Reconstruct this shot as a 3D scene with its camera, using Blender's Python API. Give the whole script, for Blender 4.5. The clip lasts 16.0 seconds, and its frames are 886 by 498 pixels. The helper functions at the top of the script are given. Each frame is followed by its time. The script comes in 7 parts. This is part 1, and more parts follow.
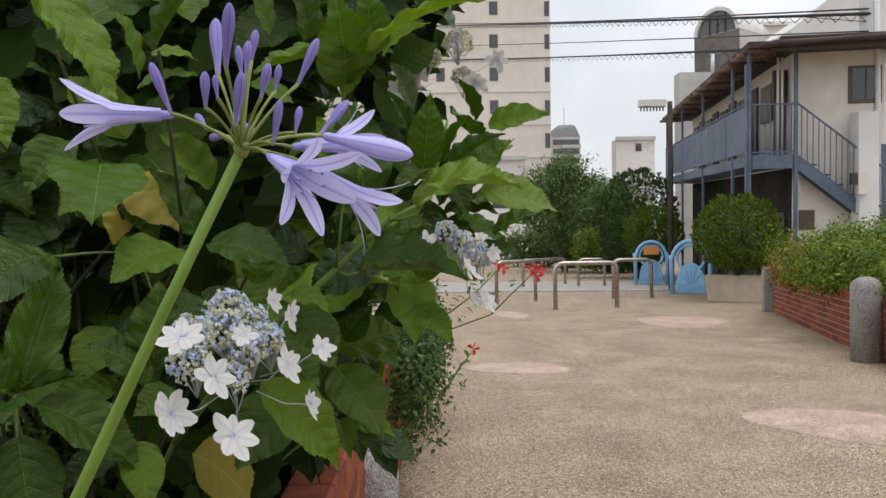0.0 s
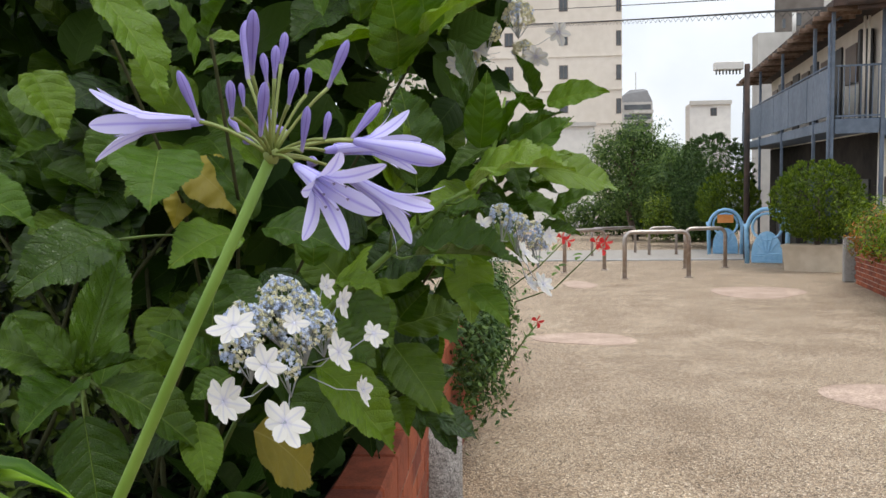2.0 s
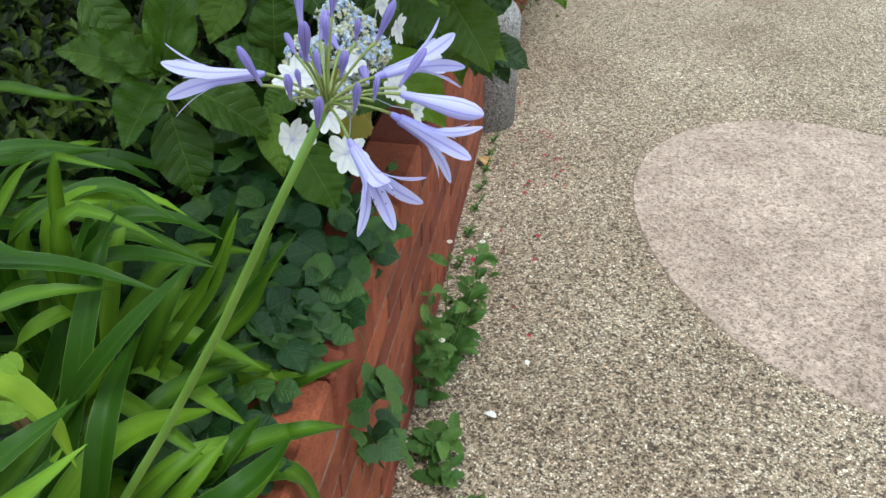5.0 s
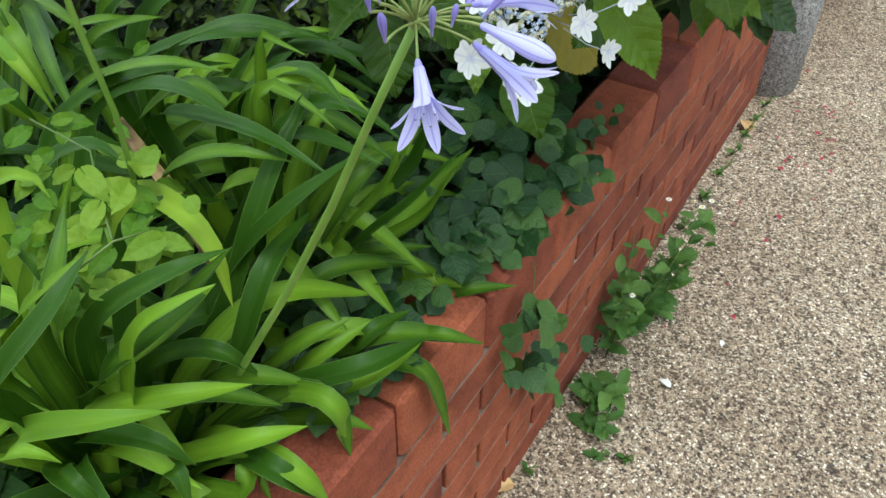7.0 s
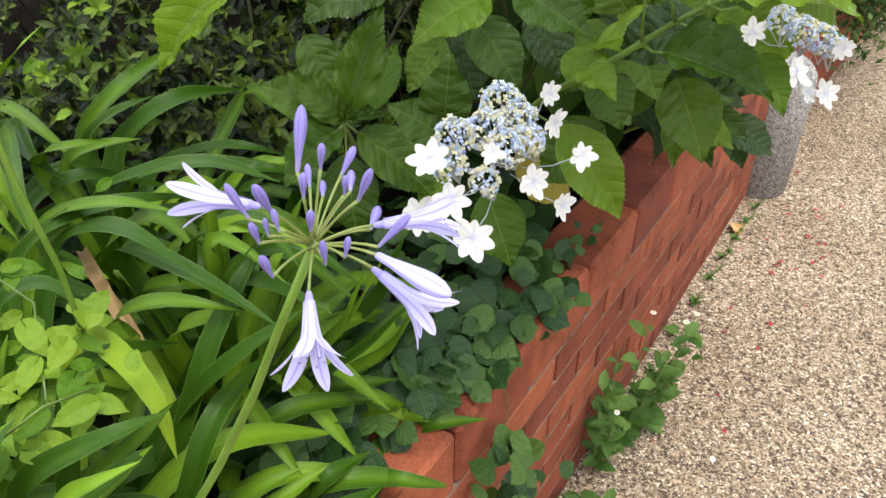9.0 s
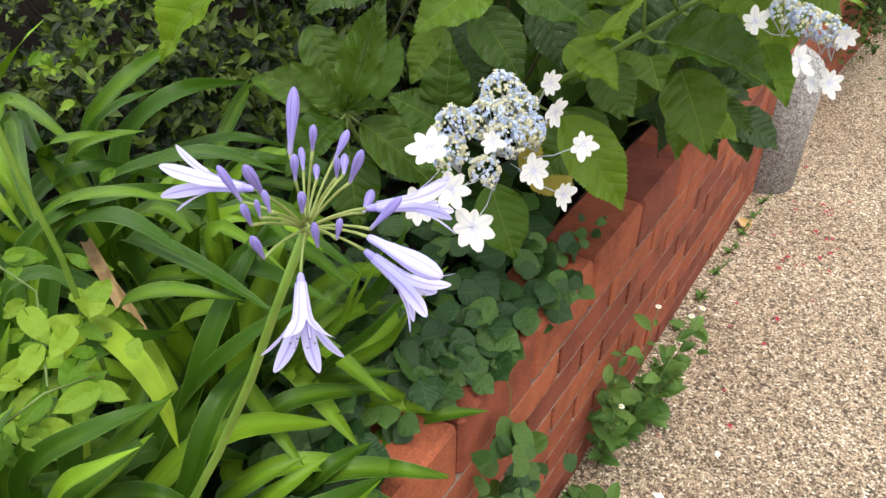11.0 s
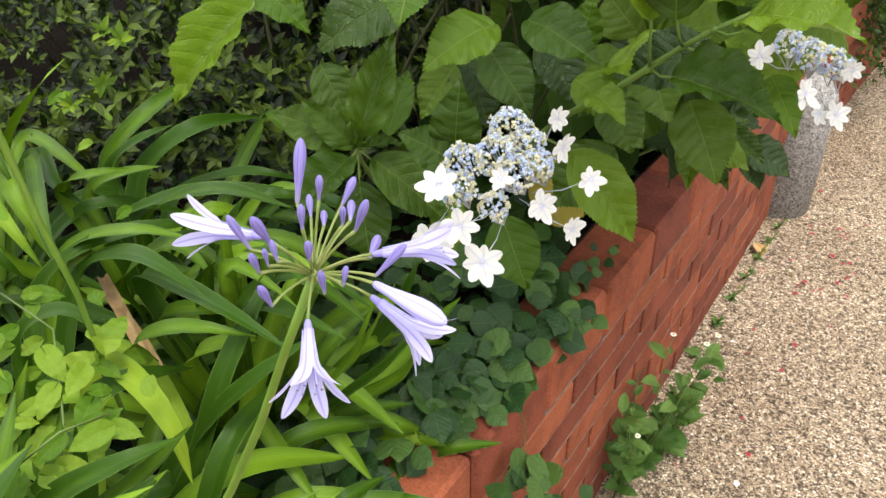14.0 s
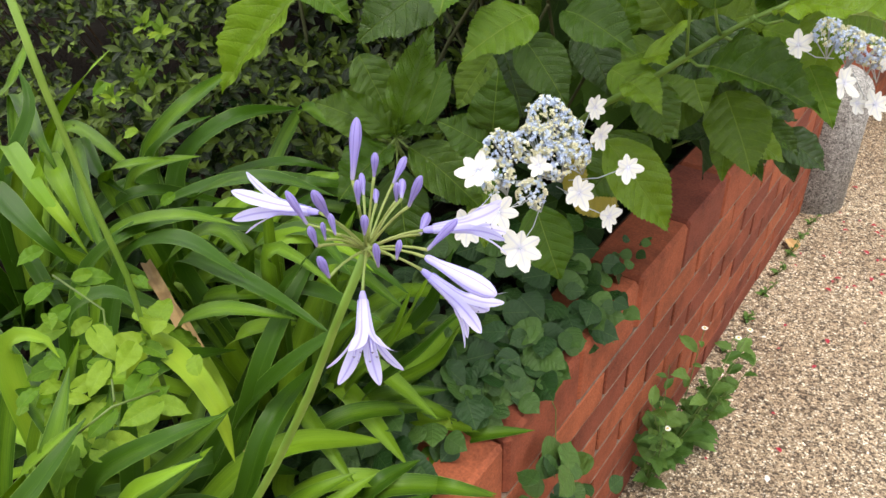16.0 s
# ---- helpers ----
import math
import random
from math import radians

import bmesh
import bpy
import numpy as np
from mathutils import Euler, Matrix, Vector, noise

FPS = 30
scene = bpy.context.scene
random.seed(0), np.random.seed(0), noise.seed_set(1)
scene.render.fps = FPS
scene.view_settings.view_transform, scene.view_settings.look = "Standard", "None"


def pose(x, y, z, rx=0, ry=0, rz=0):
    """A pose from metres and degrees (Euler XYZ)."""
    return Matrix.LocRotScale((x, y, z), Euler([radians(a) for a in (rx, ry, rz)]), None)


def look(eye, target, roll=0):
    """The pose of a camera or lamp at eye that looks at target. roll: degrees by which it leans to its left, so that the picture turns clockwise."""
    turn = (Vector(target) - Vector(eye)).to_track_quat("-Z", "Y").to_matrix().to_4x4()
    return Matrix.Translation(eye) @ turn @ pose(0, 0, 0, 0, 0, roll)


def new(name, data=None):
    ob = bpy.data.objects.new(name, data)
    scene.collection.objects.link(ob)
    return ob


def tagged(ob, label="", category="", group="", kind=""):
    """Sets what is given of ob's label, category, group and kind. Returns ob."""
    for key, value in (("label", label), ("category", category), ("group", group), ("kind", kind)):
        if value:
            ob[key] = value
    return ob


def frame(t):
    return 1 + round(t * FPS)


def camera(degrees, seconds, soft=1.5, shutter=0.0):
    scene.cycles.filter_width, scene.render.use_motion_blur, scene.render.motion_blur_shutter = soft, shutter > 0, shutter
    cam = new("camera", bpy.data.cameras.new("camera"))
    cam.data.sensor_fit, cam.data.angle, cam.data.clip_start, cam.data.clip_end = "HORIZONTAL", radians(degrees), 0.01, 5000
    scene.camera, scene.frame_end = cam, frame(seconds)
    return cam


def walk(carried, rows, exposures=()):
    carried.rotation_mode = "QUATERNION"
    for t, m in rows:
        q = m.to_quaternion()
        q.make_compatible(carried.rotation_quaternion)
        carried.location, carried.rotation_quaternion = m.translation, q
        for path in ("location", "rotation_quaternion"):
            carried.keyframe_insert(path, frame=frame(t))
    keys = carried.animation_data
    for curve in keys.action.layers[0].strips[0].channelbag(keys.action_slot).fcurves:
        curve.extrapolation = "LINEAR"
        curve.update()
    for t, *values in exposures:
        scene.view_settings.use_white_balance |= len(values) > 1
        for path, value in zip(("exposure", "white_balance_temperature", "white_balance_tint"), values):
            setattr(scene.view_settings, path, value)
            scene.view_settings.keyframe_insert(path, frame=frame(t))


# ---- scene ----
cam = camera(58.4, 16.0)
PATH = [
    (0, (0.001, 0.028, 1.134), (-0.01, 2.028, 1.125), -0.6),
    (0.5, (0.007, 0.033, 1.133), (-0.012, 2.032, 1.115), -0.6),
    (1, (0.01, 0.03, 1.131), (-0.049, 2.028, 1.089), -0.7),
    (1.5, (0.014, 0.036, 1.142), (-0.107, 2.031, 1.067), -0.5),
    (2, (0.015, 0.039, 1.15), (-0.168, 2.029, 1.062), -0.7),
    (2.5, (0.02, 0.019, 1.157), (-0.186, 2.004, 1.036), -1.6),
    (3, (0.011, 0.016, 1.181), (-0.196, 1.993, 0.96), -2.0),
    (3.5, (0.007, 0.047, 1.228), (-0.18, 1.972, 0.72), -1.6),
    (4, (-0.003, 0.047, 1.289), (-0.202, 1.866, 0.482), 0.2),
    (4.2, (0.004, 0.04, 1.309), (-0.223, 1.803, 0.391), 0.6),
    (6.3, (0.063, 0.047, 1.335), (-0.41, 1.502, 0.047), -0.2),
    (6.5, (0.08, 0.055, 1.333), (-0.488, 1.462, 0.031), -0.7),
    (7, (0.118, 0.065, 1.337), (-0.699, 1.339, 0.03), 0.5),
    (7.5, (0.118, 0.099, 1.343), (-0.744, 1.33, 0.023), 1.4),
    (8, (0.134, 0.125, 1.375), (-0.7, 1.444, 0.124), 1.6),
    (8.5, (0.126, 0.136, 1.379), (-0.743, 1.5, 0.202), 1.1),
    (9, (0.127, 0.139, 1.38), (-0.768, 1.508, 0.229), 0.6),
    (9.5, (0.134, 0.14, 1.376), (-0.761, 1.511, 0.228), 0.3),
    (10, (0.138, 0.14, 1.375), (-0.766, 1.5, 0.221), 0.1),
    (12.5, (0.129, 0.141, 1.375), (-0.782, 1.493, 0.216), 0.4),
    (13, (0.135, 0.144, 1.384), (-0.78, 1.511, 0.246), -0.3),
    (13.5, (0.143, 0.14, 1.387), (-0.798, 1.508, 0.273), -1.0),
    (14, (0.139, 0.143, 1.386), (-0.823, 1.504, 0.28), -1.0),
    (14.5, (0.134, 0.135, 1.386), (-0.846, 1.483, 0.281), -1.0),
    (15, (0.135, 0.129, 1.383), (-0.853, 1.466, 0.272), -1.1),
    (15.5, (0.139, 0.126, 1.387), (-0.853, 1.455, 0.268), -1.2),
    (16, (0.14, 0.123, 1.386), (-0.873, 1.441, 0.273), -1.8),
]
walk(cam, [(t, look(eye, target, roll)) for t, eye, target, roll in PATH],
     [(0.0, -0.25, 6500, 10), (1.0, -0.06, 6480, 10), (2.0, -0.01, 6460, 9), (2.5, 0.07, 6450, 9), (3.5, 0.17, 6050, 3), (4.2, 0.15, 5880, 0), (6.3, 0.16, 5680, -3), (7.0, 0.3, 5800, -2),
      (8.0, 0.73, 6220, 4), (8.5, 0.68, 6400, 8), (10.0, 0.65, 6550, 8), (12.5, 0.65, 6700, 8), (16.0, 0.62, 6800, 8)])

# ---- world and light ----
world = bpy.data.worlds.new("sky")
scene.world = world
world.use_nodes = True
wn, wl = world.node_tree.nodes, world.node_tree.links
bg = wn["Background"]
sky = wn.new("ShaderNodeTexSky")
sky.sky_type, sky.sun_disc = "NISHITA", False
sky.sun_elevation, sky.sun_rotation = radians(71), radians(124)
sky.air_density, sky.dust_density = 1.0, 3.0
coord = wn.new("ShaderNodeTexCoord")
cloud = wn.new("ShaderNodeTexNoise")
cloud.inputs["Scale"].default_value, cloud.inputs["Detail"].default_value = 2.6, 7
ramp = wn.new("ShaderNodeValToRGB")
ramp.color_ramp.elements[0].position, ramp.color_ramp.elements[0].color = 0.36, (6.6, 7.0, 7.6, 1)
ramp.color_ramp.elements[1].position, ramp.color_ramp.elements[1].color = 0.62, (9.4, 9.5, 9.6, 1)
mixsky = wn.new("ShaderNodeMixRGB")
mixsky.inputs["Fac"].default_value = 0.86
wl.new(coord.outputs["Generated"], cloud.inputs["Vector"])
wl.new(cloud.outputs["Fac"], ramp.inputs["Fac"])
wl.new(sky.outputs["Color"], mixsky.inputs["Color1"])
wl.new(ramp.outputs["Color"], mixsky.inputs["Color2"])
# an overcast sky is brighter overhead
sepz, mapz, mulz = wn.new("ShaderNodeSeparateXYZ"), wn.new("ShaderNodeMapRange"), wn.new("ShaderNodeMixRGB")
mulz.blend_type, mulz.inputs["Fac"].default_value = "MULTIPLY", 1.0
mapz.inputs["From Min"].default_value, mapz.inputs["From Max"].default_value = 0.15, 0.95
mapz.inputs["To Min"].default_value, mapz.inputs["To Max"].default_value = 1.32, 2.2
wl.new(coord.outputs["Generated"], sepz.inputs[0])
wl.new(sepz.outputs["Z"], mapz.inputs["Value"])
wl.new(mixsky.outputs["Color"], mulz.inputs["Color1"])
wl.new(mapz.outputs["Result"], mulz.inputs["Color2"])
wl.new(mulz.outputs["Color"], bg.inputs["Color"])
bg.inputs["Strength"].default_value = 0.1
sun = new("sun", bpy.data.lights.new("sun", "SUN"))
sun.data.energy, sun.data.angle, sun.data.color = 1.5, radians(20), (1.0, 0.96, 0.9)
sun.matrix_world = look((2.2, -1.5, 8.0), (0, 0, 0))


# ---- mesh helpers ----
class Buf:
    """Collects vertices, faces and leaf coordinates of one mesh."""

    def __init__(self):
        self.v, self.f, self.uv = [], [], []

    def add(self, verts, faces, uv=None, m=None):
        o = len(self.v)
        self.v += [tuple(m @ Vector(p)) if m else tuple(p) for p in verts]
        self.f += [tuple(i + o for i in f) for f in faces]
        self.uv += list(uv) if uv else [(0.0, 0.0)] * len(verts)
        return self

    def box(self, x0, x1, y0, y1, z0, z1, b=0.0, m=None):
        """A box, with its edges cut off by b."""
        if b <= 0:
            v = [(x, y, z) for x in (x0, x1) for y in (y0, y1) for z in (z0, z1)]
            return self.add(v, [(0, 1, 3, 2), (4, 6, 7, 5), (0, 4, 5, 1), (2, 3, 7, 6), (0, 2, 6, 4), (1, 5, 7, 3)], m=m)
        v, f = [], []
        for z, d in ((z0, b), (z0 + b, 0), (z1 - b, 0), (z1, b)):
            a, c, e, g = x0 + d, x1 - d, y0 + d, y1 - d
            k = b if d == 0 else 0.0
            v += [(a + k, e, z), (c - k, e, z), (c, e + k, z), (c, g - k, z), (c - k, g, z), (a + k, g, z), (a, g - k, z), (a, e + k, z)]
        for r in range(3):
            for i in range(8):
                p, q = r * 8 + i, r * 8 + (i + 1) % 8
                f.append((p, q, q + 8, p + 8))
        f += [tuple(range(7, -1, -1)), tuple(range(24, 32))]
        return self.add(v, f, m=m)

    def tube(self, pts, radii, n=8, caps=True):
        """A round tube along pts."""
        pts = [Vector(p) for p in pts]
        if not hasattr(radii, "__len__"):
            radii = [radii] * len(pts)
        v, f = [], []
        side = Vector((0.31, 0.94, 0.17))
        for i, p in enumerate(pts):
            d = (pts[min(i + 1, len(pts) - 1)] - pts[max(i - 1, 0)]).normalized()
            a = side - d * side.dot(d)
            if a.length < 1e-3:
                a = d.orthogonal()
            a.normalize()
            side, c = a, d.cross(a)
            v += [p + (a * math.cos(2 * math.pi * k / n) + c * math.sin(2 * math.pi * k / n)) * radii[i] for k in range(n)]
        for i in range(len(pts) - 1):
            for k in range(n):
                f.append((i * n + k, i * n + (k + 1) % n, (i + 1) * n + (k + 1) % n, (i + 1) * n + k))
        if caps:
            f += [tuple(range(n - 1, -1, -1)), tuple(range((len(pts) - 1) * n, len(pts) * n))]
        return self.add(v, f)

    def lathe(self, prof, n=24, m=None):
        """A turned body round z from (radius, z) pairs."""
        v = [(r * math.cos(2 * math.pi * k / n), r * math.sin(2 * math.pi * k / n), z) for r, z in prof for k in range(n)]
        f = [(i * n + k, i * n + (k + 1) % n, (i + 1) * n + (k + 1) % n, (i + 1) * n + k) for i in range(len(prof) - 1) for k in range(n)]
        f += [tuple(range(n - 1, -1, -1)), tuple(range((len(prof) - 1) * n, len(prof) * n))]
        return self.add(v, f, m=m)

    def mesh(self, name, material, smooth=False):
        me = bpy.data.meshes.new(name)
        me.from_pydata(self.v, [], self.f)
        if any(a or b for a, b in self.uv):
            lay = me.uv_layers.new(name="UVMap")
            idx = np.empty(len(me.loops), dtype=np.int32)
            me.loops.foreach_get("vertex_index", idx)
            lay.data.foreach_set("uv", np.array(self.uv, dtype=np.float32)[idx].ravel())
        me.materials.append(material)
        if smooth:
            me.polygons.foreach_set("use_smooth", [True] * len(me.polygons))
        me.update()
        return me


def part(name, buf, material, parent, label="", smooth=False, m=None):
    """One mesh object under a thing or a part."""
    data = buf.mesh(name, material, smooth) if isinstance(buf, Buf) else buf
    ob = new(name, data)
    ob.parent = parent
    if m is not None:
        ob.matrix_basis = m
    return tagged(ob, label) if label else ob


def thing(name, label, category, at=(0, 0, 0), rz=0.0, group="", kind=""):
    ob = new(name)
    ob.matrix_basis = pose(*at, 0, 0, rz)
    return tagged(ob, label, category, group, kind)


def solid(name, buf, material, label, category, kind="", smooth=False, at=(0, 0, 0), rz=0.0):
    """A thing that is one mesh."""
    ob = new(name, buf.mesh(name, material, smooth))
    ob.matrix_basis = pose(*at, 0, 0, rz)
    return tagged(ob, label, category, "", kind)


def frame_of(base, tip, up):
    """A pose at base with y along the way to tip and z near up."""
    b, t = Vector(base), Vector(tip)
    y = (t - b).normalized()
    x = y.cross(Vector(up)).normalized()
    z = x.cross(y)
    return Matrix(((x.x, y.x, z.x, b.x), (x.y, y.y, z.y, b.y), (x.z, y.z, z.z, b.z), (0, 0, 0, 1)))


# ---- materials ----
def material(name, colour=(0.5, 0.5, 0.5), rough=0.6, metal=0.0, second=None, scale=20.0, bump=0.0, bump_scale=80.0, spec=0.4, detail=5, tint=0.0):
    """Paint, stone or metal: two colours mixed by noise at two scales, with fine relief."""
    mt = bpy.data.materials.new(name)
    mt.use_nodes = True
    n, l = mt.node_tree.nodes, mt.node_tree.links
    p = n["Principled BSDF"]
    p.inputs["Roughness"].default_value, p.inputs["Metallic"].default_value = rough, metal
    p.inputs["Specular IOR Level"].default_value = spec
    p.inputs["Base Color"].default_value = (*colour, 1)
    c = n.new("ShaderNodeTexCoord")
    if second:
        a, b = n.new("ShaderNodeTexNoise"), n.new("ShaderNodeTexNoise")
        a.inputs["Scale"].default_value, a.inputs["Detail"].default_value = scale, detail
        b.inputs["Scale"].default_value, b.inputs["Detail"].default_value = scale * 0.13, 3
        l.new(c.outputs["Object"], a.inputs["Vector"]), l.new(c.outputs["Object"], b.inputs["Vector"])
        add = n.new("ShaderNodeMath")
        add.operation = "ADD"
        l.new(a.outputs["Fac"], add.inputs[0]), l.new(b.outputs["Fac"], add.inputs[1])
        rp = n.new("ShaderNodeValToRGB")
        rp.color_ramp.elements[0].position, rp.color_ramp.elements[0].color = 0.40, (*colour, 1)
        rp.color_ramp.elements[1].position, rp.color_ramp.elements[1].color = 0.62, (*second, 1)
        half = n.new("ShaderNodeMath")
        half.operation = "MULTIPLY"
        half.inputs[1].default_value = 0.5
        l.new(add.outputs[0], half.inputs[0]), l.new(half.outputs[0], rp.inputs["Fac"])
        out = rp.outputs["Color"]
        if tint:
            oi, hs = n.new("ShaderNodeObjectInfo"), n.new("ShaderNodeHueSaturation")
            mr = n.new("ShaderNodeMapRange")
            mr.inputs["To Min"].default_value, mr.inputs["To Max"].default_value = 1 - tint, 1 + tint
            l.new(oi.outputs["Random"], mr.inputs["Value"]), l.new(mr.outputs["Result"], hs.inputs["Value"])
            l.new(out, hs.inputs["Color"])
            out = hs.outputs["Color"]
        l.new(out, p.inputs["Base Color"])
    if bump:
        t, bp = n.new("ShaderNodeTexNoise"), n.new("ShaderNodeBump")
        t.inputs["Scale"].default_value, t.inputs["Detail"].default_value = bump_scale, 4
        bp.inputs["Strength"].default_value, bp.inputs["Distance"].default_value = bump, 0.01
        l.new(c.outputs["Object"], t.inputs["Vector"]), l.new(t.outputs["Fac"], bp.inputs["Height"])
        l.new(bp.outputs["Normal"], p.inputs["Normal"])
    return mt


def leaf_material(name, dark, light, vein, veins=9.0, rough=0.38, clear=0.35, old=None, island=False, slant=0.42, pucker=0.35, shine=0.25, net_tone=0.06):
    """A leaf: u runs from stalk to tip, v from the midrib (0.5) to the edges."""
    mt = bpy.data.materials.new(name)
    mt.use_nodes = True
    n, l = mt.node_tree.nodes, mt.node_tree.links
    p = n["Principled BSDF"]

    def calc(op, a, b=None):
        k = n.new("ShaderNodeMath")
        k.operation = op
        for i, s in enumerate((a, b)):
            if s is None:
                continue
            if isinstance(s, (int, float)):
                k.inputs[i].default_value = s
            else:
                l.new(s, k.inputs[i])
        return k.outputs[0]

    uv, sep = n.new("ShaderNodeUVMap"), n.new("ShaderNodeSeparateXYZ")
    l.new(uv.outputs["UV"], sep.inputs[0])
    side = calc("ABSOLUTE", calc("SUBTRACT", sep.outputs["Y"], 0.5))
    along = calc("SUBTRACT", sep.outputs["X"], calc("MULTIPLY", side, calc("ADD", slant * 0.75, calc("MULTIPLY", side, slant))))
    wave = calc("ABSOLUTE", calc("SUBTRACT", calc("FRACT", calc("MULTIPLY", along, veins)), 0.5))
    def soft(value, wide):
        k = n.new("ShaderNodeMapRange")
        k.interpolation_type = "SMOOTHSTEP"
        k.inputs["From Max"].default_value, k.inputs["To Min"].default_value, k.inputs["To Max"].default_value = wide, 1.0, 0.0
        l.new(value, k.inputs["Value"])
        return k.outputs["Result"]

    fine, rib = soft(wave, 0.1), soft(side, 0.016)
    lines = calc("MAXIMUM", calc("MULTIPLY", fine, 0.22), rib)
    grid, net = n.new("ShaderNodeMapping"), n.new("ShaderNodeTexVoronoi")
    grid.inputs["Scale"].default_value = (veins * 5.0 + 6.0, veins * 2.2 + 4.0, 1.0)
    net.feature, net.inputs["Scale"].default_value = "DISTANCE_TO_EDGE", 1.0
    l.new(uv.outputs["UV"], grid.inputs["Vector"]), l.new(grid.outputs["Vector"], net.inputs["Vector"])
    cells = calc("MINIMUM", calc("MULTIPLY", net.outputs["Distance"], 3.0), 1.0)
    co, ns = n.new("ShaderNodeTexCoord"), n.new("ShaderNodeTexNoise")
    ns.inputs["Scale"].default_value, ns.inputs["Detail"].default_value = 14, 6
    l.new(co.outputs["Object"], ns.inputs["Vector"])
    if island:
        rnd = n.new("ShaderNodeNewGeometry").outputs["Random Per Island"]
    else:
        rnd = n.new("ShaderNodeObjectInfo").outputs["Random"]
    rp = n.new("ShaderNodeValToRGB")
    e = rp.color_ramp.elements
    e[0].position, e[0].color, e[1].position, e[1].color = 0.28, (*dark, 1), 0.9, (*light, 1)
    if old:
        x = e.new(0.985)
        x.color = (*light, 1)
        e[1].position = 0.9
        y = e.new(1.0)
        y.color = (*old, 1)
    tone = calc("ADD", calc("MULTIPLY", calc("ADD", rnd, calc("MULTIPLY", calc("SUBTRACT", cells, 0.6), net_tone)), 0.8), calc("MULTIPLY", calc("SUBTRACT", ns.outputs["Fac"], 0.4), 0.28))
    if slant == 0.0:
        # fine parallel stripes along a strap leaf
        sm, sn = n.new("ShaderNodeMapping"), n.new("ShaderNodeTexNoise")
        sm.inputs["Scale"].default_value = (1.2, 34.0, 1.0)
        sn.inputs["Scale"].default_value, sn.inputs["Detail"].default_value = 1.0, 3
        l.new(uv.outputs["UV"], sm.inputs["Vector"]), l.new(sm.outputs["Vector"], sn.inputs["Vector"])
        tone = calc("ADD", tone, calc("MULTIPLY", calc("SUBTRACT", sn.outputs["Fac"], 0.5), 0.55))
        # darker towards the edges: the channel's soft highlight put into the colour
        tone = calc("SUBTRACT", tone, calc("MULTIPLY", calc("MULTIPLY", side, side), 0.9))
        edge = calc("GREATER_THAN", side, 0.445)
        lines = calc("MAXIMUM", calc("MULTIPLY", rib, 0.25), edge)
    if slant == 0.42:
        rim = n.new("ShaderNodeMapRange")
        rim.inputs["From Min"].default_value, rim.inputs["From Max"].default_value, rim.inputs["To Max"].default_value = 0.44, 0.48, 0.22
        l.new(side, rim.inputs["Value"])
        tone = calc("ADD", tone, rim.outputs["Result"])
    l.new(tone, rp.inputs["Fac"])
    mx = n.new("ShaderNodeMixRGB")
    mx.inputs["Color2"].default_value = (*vein, 1)
    l.new(calc("MULTIPLY", lines, 0.42), mx.inputs["Fac"]), l.new(rp.outputs["Color"], mx.inputs["Color1"])
    l.new(mx.outputs["Color"], p.inputs["Base Color"])
    p.inputs["Roughness"].default_value, p.inputs["Specular IOR Level"].default_value = rough, shine
    bp = n.new("ShaderNodeBump")
    bp.inputs["Strength"].default_value, bp.inputs["Distance"].default_value = pucker, 0.004
    l.new(calc("ADD", calc("ADD", calc("ADD", calc("MULTIPLY", calc("SUBTRACT", 1.0, lines), 0.3), calc("MULTIPLY", calc("SQRT", wave), 0.55 if slant else 0.0)), calc("MULTIPLY", cells, 0.16)), calc("MULTIPLY", ns.outputs["Fac"], 0.2)), bp.inputs["Height"])
    l.new(bp.outputs["Normal"], p.inputs["Normal"])
    tr, mixer = n.new("ShaderNodeBsdfTranslucent"), n.new("ShaderNodeMixShader")
    bright = n.new("ShaderNodeHueSaturation")
    bright.inputs["Value"].default_value, bright.inputs["Saturation"].default_value = 1.5, 1.15
    l.new(mx.outputs["Color"], bright.inputs["Color"]), l.new(bright.outputs["Color"], tr.inputs["Color"])
    mixer.inputs["Fac"].default_value = clear
    l.new(p.outputs[0], mixer.inputs[1]), l.new(tr.outputs[0], mixer.inputs[2])
    l.new(mixer.outputs[0], n["Material Output"].inputs["Surface"])
    return mt


